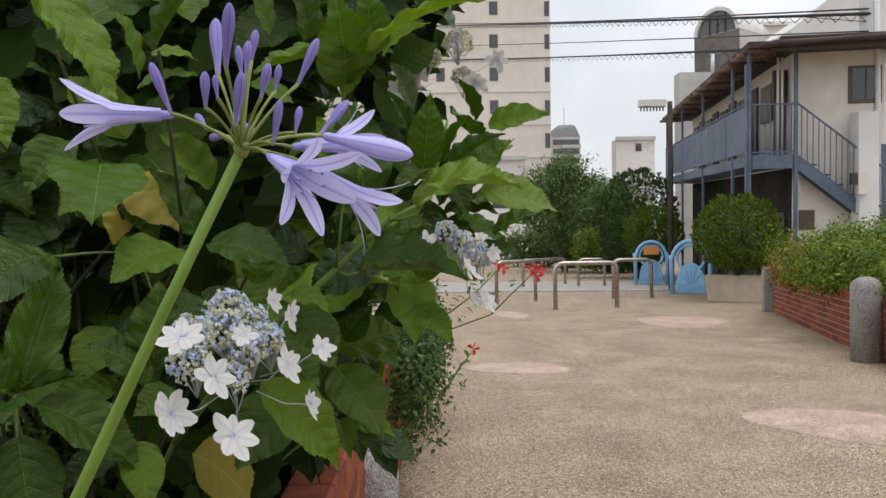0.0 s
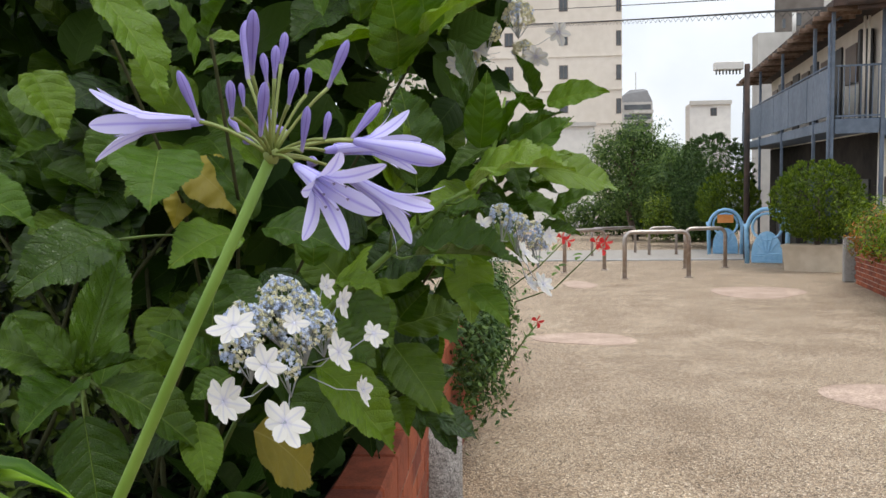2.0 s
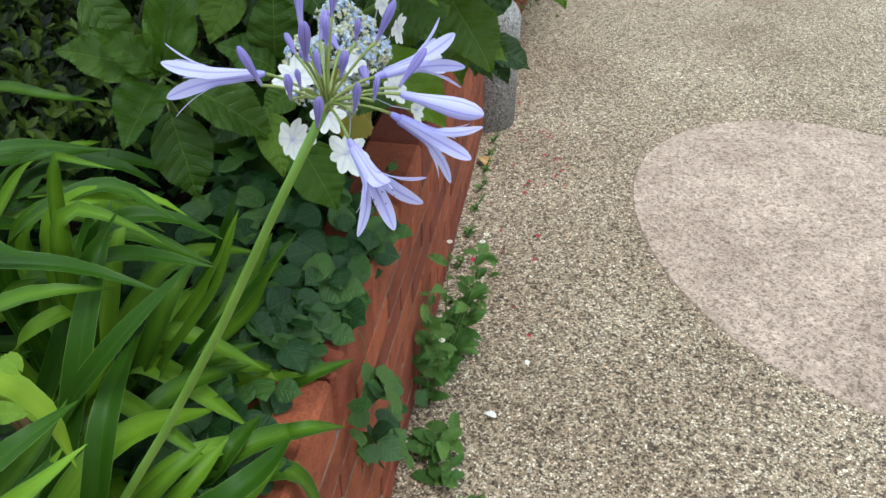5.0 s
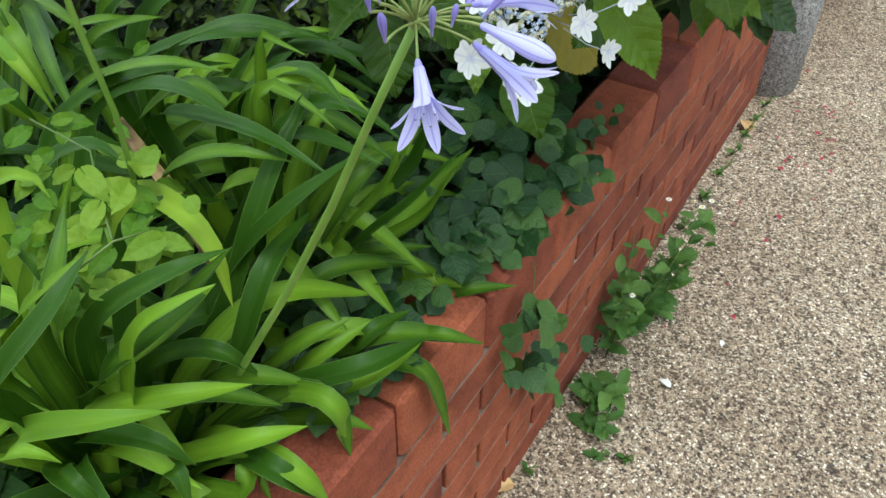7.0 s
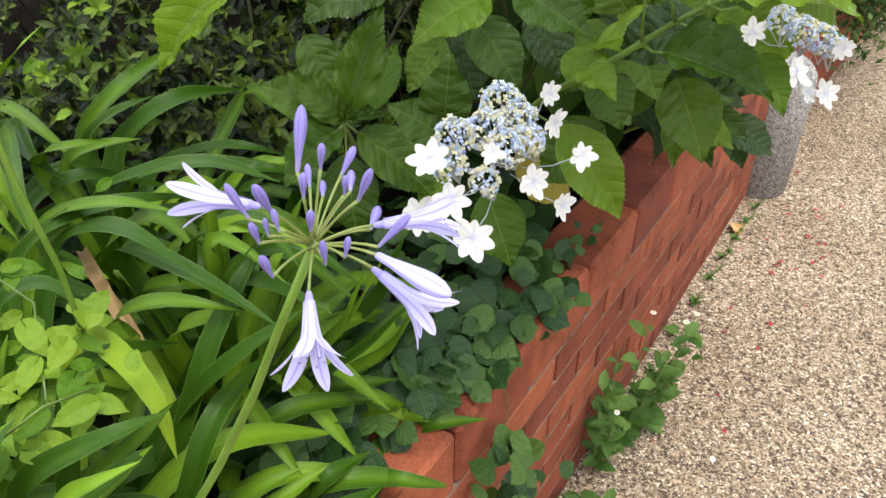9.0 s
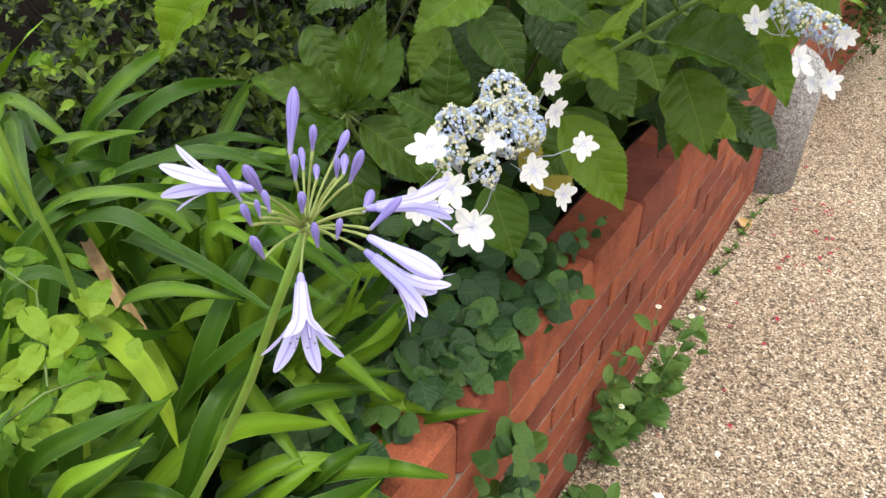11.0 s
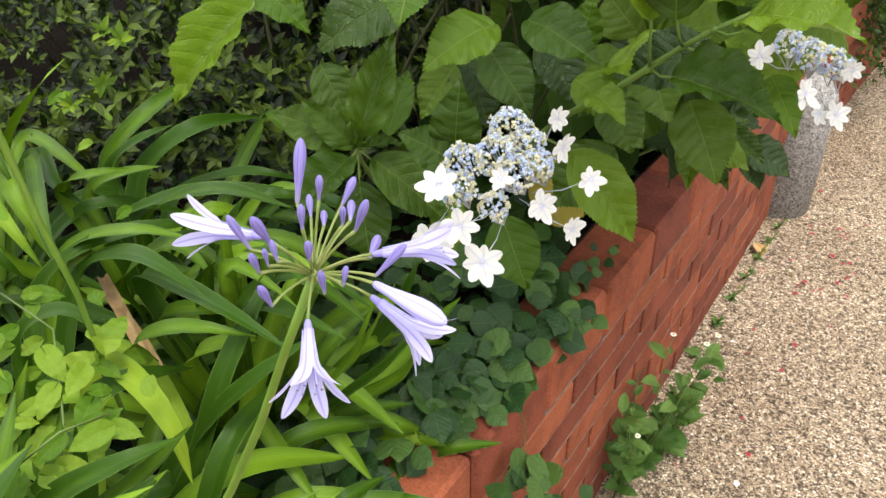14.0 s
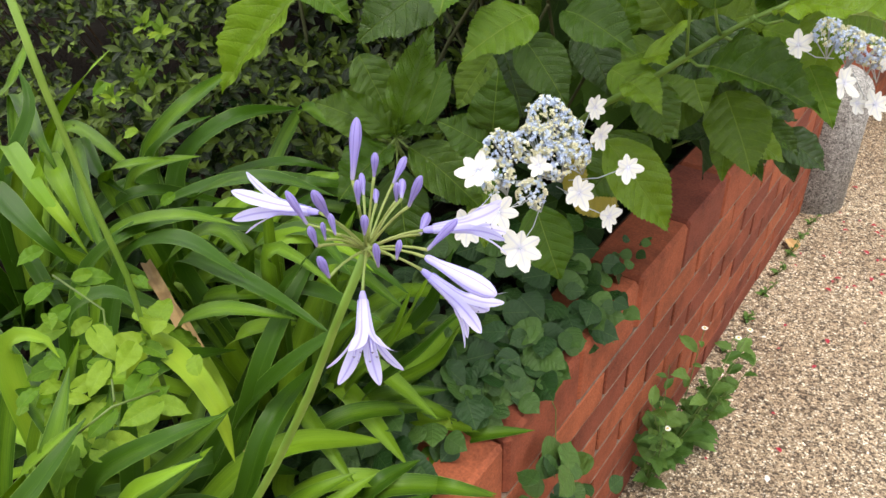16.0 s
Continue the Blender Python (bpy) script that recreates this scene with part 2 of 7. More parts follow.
def pebble_material(name, tones, scale, grout, wash=(1, 1, 1), flat=0.0, pale_at=None):
    """Exposed aggregate: small stones of several tones, each with its own relief."""
    mt = bpy.data.materials.new(name)
    mt.use_nodes = True
    n, l = mt.node_tree.nodes, mt.node_tree.links
    p = n["Principled BSDF"]
    p.inputs["Roughness"].default_value, p.inputs["Specular IOR Level"].default_value = 0.75, 0.3
    c, vo, ed = n.new("ShaderNodeTexCoord"), n.new("ShaderNodeTexVoronoi"), n.new("ShaderNodeTexVoronoi")
    ed.feature = "DISTANCE_TO_EDGE"
    for k in (vo, ed):
        k.inputs["Scale"].default_value = scale
        l.new(c.outputs["Object"], k.inputs["Vector"])
    rp = n.new("ShaderNodeValToRGB")
    rp.color_ramp.interpolation = "CONSTANT"
    el = rp.color_ramp.elements
    while len(el) < len(tones):
        el.new(1.0)
    for i, (at, col) in enumerate(tones):
        el[i].position, el[i].color = at, (*col, 1)
    sp = n.new("ShaderNodeSeparateColor")
    l.new(vo.outputs["Color"], sp.inputs[0]), l.new(sp.outputs[0], rp.inputs["Fac"])
    gap = n.new("ShaderNodeMapRange")
    gap.inputs["From Max"].default_value = 0.12
    l.new(ed.outputs["Distance"], gap.inputs["Value"])
    mx = n.new("ShaderNodeMixRGB")
    mx.inputs["Color1"].default_value = (*grout, 1)
    l.new(gap.outputs["Result"], mx.inputs["Fac"]), l.new(rp.outputs["Color"], mx.inputs["Color2"])
    big = n.new("ShaderNodeTexNoise")
    big.inputs["Scale"].default_value, big.inputs["Detail"].default_value = 1.7, 8
    l.new(c.outputs["Object"], big.inputs["Vector"])
    st = n.new("ShaderNodeValToRGB")
    if flat > 0.2:
        big.inputs["Scale"].default_value, big.inputs["Roughness"].default_value = 3.2, 0.7
    st.color_ramp.elements[0].position, st.color_ramp.elements[0].color = 0.3, (0.7, 0.665, 0.63, 1) if flat < 0.2 else (0.56, 0.53, 0.51, 1)
    st.color_ramp.elements[1].position, st.color_ramp.elements[1].color = 0.65, (*wash, 1)
    l.new(big.outputs["Fac"], st.inputs["Fac"])
    mid, mr = n.new("ShaderNodeTexNoise"), n.new("ShaderNodeValToRGB")
    mid.inputs["Scale"].default_value, mid.inputs["Detail"].default_value, mid.inputs["Roughness"].default_value = 55, 5, 0.8
    mr.color_ramp.elements[0].position, mr.color_ramp.elements[0].color = 0.38, (0.7, 0.68, 0.66, 1)
    mr.color_ramp.elements[1].position, mr.color_ramp.elements[1].color = 0.6, (1.32, 1.3, 1.28, 1)
    l.new(c.outputs["Object"], mid.inputs["Vector"]), l.new(mid.outputs["Fac"], mr.inputs["Fac"])
    m2 = n.new("ShaderNodeMixRGB")
    m2.blend_type, m2.inputs["Fac"].default_value = "MULTIPLY", 1.0 - flat
    l.new(mx.outputs["Color"], m2.inputs["Color1"]), l.new(mr.outputs["Color"], m2.inputs["Color2"])
    mx = m2
    odd, os, orp, m3 = n.new("ShaderNodeTexVoronoi"), n.new("ShaderNodeSeparateColor"), n.new("ShaderNodeValToRGB"), n.new("ShaderNodeMixRGB")
    odd.inputs["Scale"].default_value = scale * 0.5
    orp.color_ramp.interpolation = "CONSTANT"
    oe = orp.color_ramp.elements
    oe[0].position, oe[0].color, oe[1].position, oe[1].color = 0.0, (0.48, 0.46, 0.45, 1), 0.12, (0.88, 0.88, 0.88, 1)
    for at, k in ((0.3, 1.0), (0.7, 1.08), (0.92, 1.28)):
        oe.new(at).color = (k, k, k, 1)
    m3.blend_type, m3.inputs["Fac"].default_value = "MULTIPLY", 1.0 - 0.6 * min(1, flat * 2)
    l.new(c.outputs["Object"], odd.inputs["Vector"]), l.new(odd.outputs["Color"], os.inputs[0]), l.new(os.outputs[0], orp.inputs["Fac"])
    l.new(mx.outputs["Color"], m3.inputs["Color1"]), l.new(orp.outputs["Color"], m3.inputs["Color2"])
    mx = m3
    mu = n.new("ShaderNodeMixRGB")
    mu.blend_type = "MULTIPLY"
    mu.inputs["Fac"].default_value = 1
    l.new(mx.outputs["Color"], mu.inputs["Color1"]), l.new(st.outputs["Color"], mu.inputs["Color2"])
    # slightly lighter patch with a noisy edge round one spot
    if pale_at:
        far, dn, ad, ms, mw = n.new("ShaderNodeVectorMath"), n.new("ShaderNodeTexNoise"), n.new("ShaderNodeMath"), n.new("ShaderNodeMapRange"), n.new("ShaderNodeMixRGB")
        far.operation, far.inputs[1].default_value = "DISTANCE", pale_at
        stretch = n.new("ShaderNodeMapping")
        stretch.inputs["Scale"].default_value = (1.0, 0.55, 1.0)
        dn.inputs["Scale"].default_value, dn.inputs["Detail"].default_value = 2.2, 6
        ad.operation, ms.interpolation_type = "ADD", "SMOOTHSTEP"
        ms.inputs["From Min"].default_value, ms.inputs["From Max"].default_value = 0.75, 1.7
        ms.inputs["To Min"].default_value, ms.inputs["To Max"].default_value = 1.0, 0.0
        mw.blend_type, mw.inputs["Color2"].default_value = "MULTIPLY", (1.06, 1.055, 1.04, 1)
        l.new(c.outputs["Object"], stretch.inputs["Vector"]), l.new(stretch.outputs["Vector"], far.inputs[0]), l.new(c.outputs["Object"], dn.inputs["Vector"])
        l.new(far.outputs["Value"], ad.inputs[0]), l.new(dn.outputs["Fac"], ad.inputs[1]), l.new(ad.outputs[0], ms.inputs["Value"])
        l.new(ms.outputs["Result"], mw.inputs["Fac"]), l.new(mu.outputs["Color"], mw.inputs["Color1"])
        mu = mw
    l.new(mu.outputs["Color"], p.inputs["Base Color"])
    bp = n.new("ShaderNodeBump")
    bp.inputs["Strength"].default_value, bp.inputs["Distance"].default_value = 0.48 - flat * 0.8, 0.004
    l.new(gap.outputs["Result"], bp.inputs["Height"]), l.new(bp.outputs["Normal"], p.inputs["Normal"])
    return mt


def brick_material(name):
    """Fired brick: each one has its own tone, with sandy grain and dull sooty patches."""
    mt = bpy.data.materials.new(name)
    mt.use_nodes = True
    n, l = mt.node_tree.nodes, mt.node_tree.links
    p = n["Principled BSDF"]
    p.inputs["Roughness"].default_value, p.inputs["Specular IOR Level"].default_value = 0.8, 0.2
    oi, rp = n.new("ShaderNodeObjectInfo"), n.new("ShaderNodeValToRGB")
    el = rp.color_ramp.elements
    el[0].position, el[0].color, el[1].position, el[1].color = 0.0, (0.175, 0.05, 0.032, 1), 1.0, (0.33, 0.1, 0.047, 1)
    k = el.new(0.45)
    k.color = (0.25, 0.07, 0.036, 1)
    l.new(oi.outputs["Random"], rp.inputs["Fac"])
    geo, patch, grain = n.new("ShaderNodeNewGeometry"), n.new("ShaderNodeTexNoise"), n.new("ShaderNodeTexNoise")
    patch.inputs["Scale"].default_value, patch.inputs["Detail"].default_value, patch.inputs["Roughness"].default_value = 11, 9, 0.7
    grain.inputs["Scale"].default_value, grain.inputs["Detail"].default_value = 260, 3
    for q in (patch, grain):
        l.new(geo.outputs["Position"], q.inputs["Vector"])
    soot = n.new("ShaderNodeValToRGB")
    e = soot.color_ramp.elements
    e[0].position, e[0].color, e[1].position, e[1].color = 0.32, (0.56, 0.52, 0.53, 1), 0.56, (1.06, 1.0, 0.98, 1)
    speck = n.new("ShaderNodeValToRGB")
    e = speck.color_ramp.elements
    e[0].position, e[0].color, e[1].position, e[1].color = 0.3, (0.72, 0.7, 0.7, 1), 0.7, (1.12, 1.12, 1.12, 1)
    l.new(patch.outputs["Fac"], soot.inputs["Fac"]), l.new(grain.outputs["Fac"], speck.inputs["Fac"])
    col = rp.outputs["Color"]
    for q in (soot, speck):
        mu = n.new("ShaderNodeMixRGB")
        mu.blend_type, mu.inputs["Fac"].default_value = "MULTIPLY", 1.0
        l.new(col, mu.inputs["Color1"]), l.new(q.outputs["Color"], mu.inputs["Color2"])
        col = mu.outputs["Color"]
    l.new(col, p.inputs["Base Color"])
    bp = n.new("ShaderNodeBump")
    bp.inputs["Strength"].default_value, bp.inputs["Distance"].default_value = 0.35, 0.004
    l.new(grain.outputs["Fac"], bp.inputs["Height"]), l.new(bp.outputs["Normal"], p.inputs["Normal"])
    return mt


def tone_list(a, b, c, d, e):
    return [(0.0, a), (0.2, b), (0.45, c), (0.7, d), (0.88, e)]


M_GROUND = pebble_material("washed_gravel", tone_list((0.10, 0.076, 0.056), (0.44, 0.335, 0.23), (0.56, 0.45, 0.325), (0.31, 0.235, 0.165), (0.82, 0.74, 0.61)), 215, (0.15, 0.108, 0.076), pale_at=(0.05, 1.85, 0.0))
M_PINK = pebble_material("pink_gravel", tone_list((0.26, 0.19, 0.15), (0.52, 0.395, 0.32), (0.57, 0.44, 0.36), (0.47, 0.355, 0.285), (0.6, 0.48, 0.4)), 190, (0.45, 0.34, 0.275), flat=0.35)
M_GRANITE = pebble_material("granite", tone_list((0.1, 0.1, 0.1), (0.34, 0.33, 0.33), (0.44, 0.43, 0.43), (0.26, 0.26, 0.27), (0.62, 0.61, 0.6)), 330, (0.32, 0.32, 0.32), flat=0.15)
M_BRICK = brick_material("red_brick")
M_BEDJOINT = material("mortar_bed", (0.13, 0.085, 0.065), 0.95, second=(0.26, 0.195, 0.155), scale=45, bump=0.5, bump_scale=200, spec=0.1)
M_PALEJOINT = material("pale_mortar", (0.3, 0.25, 0.21), 0.95, second=(0.42, 0.37, 0.32), scale=40, bump=0.3, spec=0.1)
M_JOINT = material("dark_mortar", (0.012, 0.009, 0.007), 0.95, second=(0.03, 0.02, 0.015), scale=50, bump=0.4)
# soil colour lowered to near black, to hold the shade between plants
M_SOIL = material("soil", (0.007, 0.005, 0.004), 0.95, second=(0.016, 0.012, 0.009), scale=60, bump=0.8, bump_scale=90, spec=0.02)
M_STEEL = material("steel_tube", (0.42, 0.38, 0.35), 0.35, 0.9, second=(0.3, 0.24, 0.21), scale=15)
M_BLUE = material("pale_blue_paint", (0.2, 0.42, 0.66), 0.6, second=(0.3, 0.52, 0.74), scale=12, bump=0.1)
M_ORANGE = material("orange_panel", (0.62, 0.24, 0.06), 0.55, second=(0.7, 0.33, 0.12), scale=10)
M_WALL = material("cream_render", (0.66, 0.61, 0.54), 0.85, second=(0.76, 0.72, 0.65), scale=3, bump=0.1)
M_TOWER = material("beige_tile", (0.6, 0.55, 0.49), 0.7, second=(0.68, 0.63, 0.57), scale=1.5)
M_WHITE = material("white_render", (0.72, 0.71, 0.69), 0.8, second=(0.62, 0.61, 0.6), scale=2)
M_PALEGREY = material("pale_grey_render", (0.58, 0.57, 0.56), 0.85, second=(0.66, 0.65, 0.63), scale=1.2)
M_BATTEN = material("worn_batten", (0.13, 0.075, 0.05), 0.8, second=(0.3, 0.22, 0.17), scale=12)
M_GREY = material("grey_render", (0.4, 0.39, 0.38), 0.8, second=(0.5, 0.49, 0.47), scale=2)
M_GALLERY = material("blue_grey_steel", (0.085, 0.115, 0.165), 0.6, second=(0.14, 0.175, 0.235), scale=8)
M_ROOF = material("worn_roof", (0.025, 0.022, 0.022), 0.8, second=(0.08, 0.05, 0.04), scale=4)
M_WOOD = material("weathered_wood", (0.06, 0.035, 0.022), 0.8, second=(0.14, 0.09, 0.06), scale=10)
M_TOPGREY = material("slate_grey_cladding", (0.16, 0.165, 0.175), 0.7, second=(0.2, 0.2, 0.21), scale=1.5)
M_TAUPE = material("taupe_render", (0.13, 0.115, 0.1), 0.85, second=(0.2, 0.18, 0.165), scale=2)
# dark brown that stands for the shade below the gallery
M_GALWALL = material("gallery_shade_brown", (0.022, 0.02, 0.018), 0.9, second=(0.045, 0.038, 0.033), scale=5, bump=0.15, spec=0.08)
M_DARK = material("dark_opening", (0.03, 0.03, 0.032), 0.5, second=(0.05, 0.05, 0.05), scale=3)
M_GLASS = material("window_glass", (0.03, 0.035, 0.045), 0.12, second=(0.06, 0.07, 0.08), scale=1, spec=0.8)
M_FRAME = material("brown_frame", (0.1, 0.075, 0.06), 0.5, second=(0.14, 0.1, 0.08), scale=8)
M_CONCRETE = material("concrete", (0.46, 0.38, 0.29), 0.85, second=(0.56, 0.48, 0.38), scale=6, bump=0.2)
M_KERB = material("kerb_stone", (0.26, 0.255, 0.25), 0.85, second=(0.36, 0.35, 0.34), scale=5, bump=0.2)
M_ASPHALT = material("dusty_asphalt", (0.27, 0.25, 0.225), 0.9, second=(0.36, 0.33, 0.3), scale=40, bump=0.3)
M_WIRE = material("black_cable", (0.02, 0.02, 0.022), 0.6)
M_BARK = material("bark", (0.07, 0.05, 0.035), 0.9, second=(0.13, 0.1, 0.075), scale=25, bump=0.6, bump_scale=60)

# ---- large structure ----
rings = [1, 2, 4, 8, 16, 32, 64, 128, 300, 900, 2500]
gv, gf = [], [tuple(range(24))]
for i, r in enumerate(rings):
    gv += [(r * math.cos(k * math.pi / 12), 6 + r * math.sin(k * math.pi / 12), 0) for k in range(24)]
    if i:
        gf += [(24 * i - 24 + k, 24 * i + k, 24 * i + (k + 1) % 24, 24 * i - 24 + (k + 1) % 24) for k in range(24)]
g = Buf().add(gv, gf)
ground = solid("ground", g, M_GROUND, "beige exposed-aggregate gravel paving of the walk", "ground", "structure")


def blob(name, cx, cy, rx, ry, rot, seed, label, amp=1.0):
    """A flat rounded inlay in the paving, 4 mm proud."""
    b, n = Buf(), 48
    rim = []
    for k in range(n):
        a = 2 * math.pi * k / n
        q = 1 + amp * (0.12 * math.sin(2 * a + seed) + 0.07 * math.sin(3 * a + 2 * seed))
        x, y = rx * q * math.cos(a), ry * q * math.sin(a)
        rim.append((x * math.cos(rot) - y * math.sin(rot), x * math.sin(rot) + y * math.cos(rot)))
    v = [(x, y, 0.0) for x, y in rim] + [(x * 0.995, y * 0.995, 0.004) for x, y in rim]
    b.add(v, [(k, (k + 1) % n, n + (k + 1) % n, n + k) for k in range(n)] + [tuple(range(n, 2 * n))])
    return solid(name, b, M_PINK, label, "paving inlay", "structure", at=(cx, cy, 0))


PINK = "pale pink aggregate inlay set in the gravel paving"
blob("paving_inlay", 0.95, 2.16, 0.72, 0.74, 0.0, 3.6, PINK, 0.35)
blob("paving_inlay", 0.64, 7.30, 0.42, 0.38, 0.0, 2.2, PINK)
blob("paving_inlay", 3.39, 11.51, 0.62, 0.85, 0.0, 0.4, PINK)
blob("paving_inlay", 2.43, 4.94, 0.5, 0.5, 0.0, 3.1, PINK)
blob("paving_inlay", 1.02, 12.80, 0.28, 0.6, 0.0, 4.1, PINK)

# the cross street beyond the rails
r = Buf().box(-40, 60, 19.3, 24.2, -0.1, 0.006)
solid("road", r, M_ASPHALT, "grey asphalt cross street with pale dust", "road", "structure")
k = Buf().box(-40, 60, 18.9, 19.25, -0.1, 0.03, 0.01)
solid("kerb", k, M_KERB, "pale grey stone kerb along the cross street", "kerb", "structure")

WX, WT, WZ = -0.228, 0.115, 0.6


def bollard(x, y, h, r, label):
    prof = [(r, 0), (r, h - r * 0.75)] + [(r * math.cos(a), h - r * 0.75 + r * 0.75 * math.sin(a)) for a in (0.25, 0.5, 0.75, 1.0, 1.25, 1.45)] + [(0.004, h)]
    return solid("stone_bollard", Buf().lathe(prof, 32), M_GRANITE, label, "bollard", smooth=True, at=(x, y, 0))


bollard(-0.288, 2.715, 0.47, 0.115, "speckled grey granite bollard at the corner of the brick bed")
bollard(3.94, 7.51, 0.8, 0.14, "speckled grey granite bollard before the brick bed wall")

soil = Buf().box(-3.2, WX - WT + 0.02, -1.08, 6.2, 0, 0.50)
solid("bed_soil", soil, M_SOIL, "soil filling the brick flower bed, darkened in colour for shade", "soil", "structure")

# rails
def hoop(px, py, qx, qy, h, label="brushed steel hoop barrier set in the paving"):
    """A bent tube barrier between two feet."""
    ob = thing("hoop_barrier", label, "barrier", (px, py, 0), group="hoop barriers across the walk")
    d = Vector((qx - px, qy - py, 0))
    L, rad = d.length, 0.14
    u = d.normalized()
    pts = [Vector((0, 0, 0)), Vector((0, 0, h - rad))]
    pts += [u * (rad - rad * math.cos(a)) + Vector((0, 0, h - rad + rad * math.sin(a))) for a in (0.3, 0.6, 0.9, 1.2, 1.57)]
    pts += [u * L - (u * (rad - rad * math.cos(a))) + Vector((0, 0, h - rad + rad * math.sin(a))) for a in (1.57, 1.2, 0.9, 0.6, 0.3)]
    pts += [u * L + Vector((0, 0, h - rad)), u * L]
    part("tube", Buf().tube(pts, 0.038, 12), M_STEEL, ob, smooth=True)
    for e in (Vector((0, 0, 0)), u * L):
        part("foot_plate", Buf().lathe([(0.075, 0), (0.075, 0.012), (0.045, 0.02)], 16, Matrix.Translation(e)), M_STEEL, ob)
    return ob


hoop(1.87, 13.82, 2.99, 14.05, 0.8)
hoop(3.38, 16.20, 4.21, 16.42, 0.8)
hoop(0.94, 15.28, 1.76, 15.94, 0.8)
hoop(2.00, 21.02, 3.34, 22.58, 0.72)
hoop(3.51, 21.30, 4.24, 21.46, 0.72)

# planter with clipped ball
def planter(x, y, rz, w, d, h):
    ob = thing("planter_box", "rectangular pale concrete planter box on the paving", "planter", (x, y, 0), rz)
    v, f = [], []
    for z, s in ((0, 0.93), (h * 0.9, 0.995), (h * 0.9, 1.03), (h, 1.03), (h, 0.9), (h * 0.8, 0.9)):
        v += [(-w / 2 * s, -d / 2 * s, z), (w / 2 * s, -d / 2 * s, z), (w / 2 * s, d / 2 * s, z), (-w / 2 * s, d / 2 * s, z)]
    for i in range(5):
        f += [(i * 4 + k, i * 4 + (k + 1) % 4, i * 4 + 4 + (k + 1) % 4, i * 4 + 4 + k) for k in range(4)]
    f += [(3, 2, 1, 0)]
    part("box", Buf().add(v, f), M_CONCRETE, ob)
    part("earth", Buf().box(-w / 2 * 0.89, w / 2 * 0.89, -d / 2 * 0.89, d / 2 * 0.89, h * 0.7, h * 0.86), M_SOIL, ob)
    return ob


solid("stone_post", Buf().box(-0.085, 0.085, -0.085, 0.085, 0, 0.72, 0.015), M_GRANITE, "short square granite post at the wall end", "post", at=(5.25, 13.05, 0), rz=-12)
planter(5.74, 15.35, -28, 1.4, 0.6, 0.5)


# ---- foliage helpers ----
def spray(buf, c, rad, n, size, rng, up=0.4, inner=0.55, lump=0.25, freq=2.0, slim=0.45, flat_bottom=-1.0):
    """n small leaves on and under the skin of an uneven ellipsoid."""
    c = Vector(c)
    while n > 0:
        d = Vector((rng.gauss(0, 1), rng.gauss(0, 1), rng.gauss(0, 1))).normalized()
        if d.z < flat_bottom:
            continue
        n -= 1
        k = 1 + lump * noise.noise(d * freq + c) + 0.5 * lump * noise.noise(d * freq * 2.7 - c)
        k *= rng.uniform(inner, 1.0) ** 0.5
        p = c + Vector((d.x * rad[0], d.y * rad[1], d.z * rad[2])) * k
        out = (d + Vector((rng.uniform(-1, 1), rng.uniform(-1, 1), rng.uniform(-1, 1) + up)) * 0.8).normalized()
        side = out.orthogonal().normalized()
        side.rotate(Matrix.Rotation(rng.uniform(0, 6.28), 3, out))
        s = size * rng.uniform(0.6, 1.3)
        a = side * s
        b = out.cross(side) * s * slim
        buf.add([p - a, p + b - out * s * 0.12, p + a, p - b - out * s * 0.12], [(0, 1, 2, 3)], [(0.02, 0.5), (0.5, 0.9), (1, 0.5), (0.5, 0.1)])


F_TREE = leaf_material("tree_leaves", (0.035, 0.07, 0.018), (0.17, 0.25, 0.07), (0.12, 0.18, 0.05), island=True, rough=0.5)
F_FAR = leaf_material("far_leaves", (0.03, 0.06, 0.02), (0.11, 0.18, 0.055), (0.06, 0.1, 0.04), island=True, rough=0.6)
F_BALL = leaf_material("conifer_leaves", (0.04, 0.075, 0.009), (0.22, 0.3, 0.035), (0.2, 0.26, 0.05), island=True, rough=0.6)
F_BUSH = leaf_material("bush_leaves", (0.05, 0.088, 0.01), (0.25, 0.33, 0.04), (0.16, 0.25, 0.06), island=True, rough=0.5)
F_RED = leaf_material("copper_leaves", (0.1, 0.09, 0.02), (0.48, 0.17, 0.06), (0.3, 0.12, 0.06), island=True, rough=0.5)


def tree(x, y, h, w, label, leaf=0.08, n=14000, seed=1, mat=None, trunk=0.14, low=0.25):
    rng = random.Random(seed)
    ob = thing("tree", label, "tree", (x, y, 0))
    b = Buf()
    pts = [(0.05 * w * math.sin(i * 1.3 + seed), 0.05 * w * math.cos(i + seed), h * 0.85 * i / 6) for i in range(7)]
    b.tube(pts, [trunk * (1 - 0.14 * i) for i in range(7)], 8)
    crown = Buf()
    clumps = []
    for i in range(11):
        a, z = i * 2.4 + seed, h * (low + (0.92 - low) * (i + 0.5) / 11)
        rr = w * 0.32 * math.sin(math.pi * min(0.98, 0.12 + 0.8 * (i + 0.5) / 11)) + 0.1
        e = (rr * math.cos(a), rr * math.sin(a), z)
        b.tube([(0, 0, z * 0.75), (e[0] * 0.5, e[1] * 0.5, z * 0.9), e], [trunk * 0.4, trunk * 0.25, 0.02], 6)
        clumps.append((e, w * rng.uniform(0.2, 0.32)))
    part("trunk", b, M_BARK, ob, smooth=True)
    for e, r in clumps:
        spray(crown, e, (r, r, r * 0.8), n // 11, leaf, rng, inner=0.15, lump=0.7, freq=2.5)
    part("crown", crown, mat or F_TREE, ob, "dense crown of small leaves")
    return ob


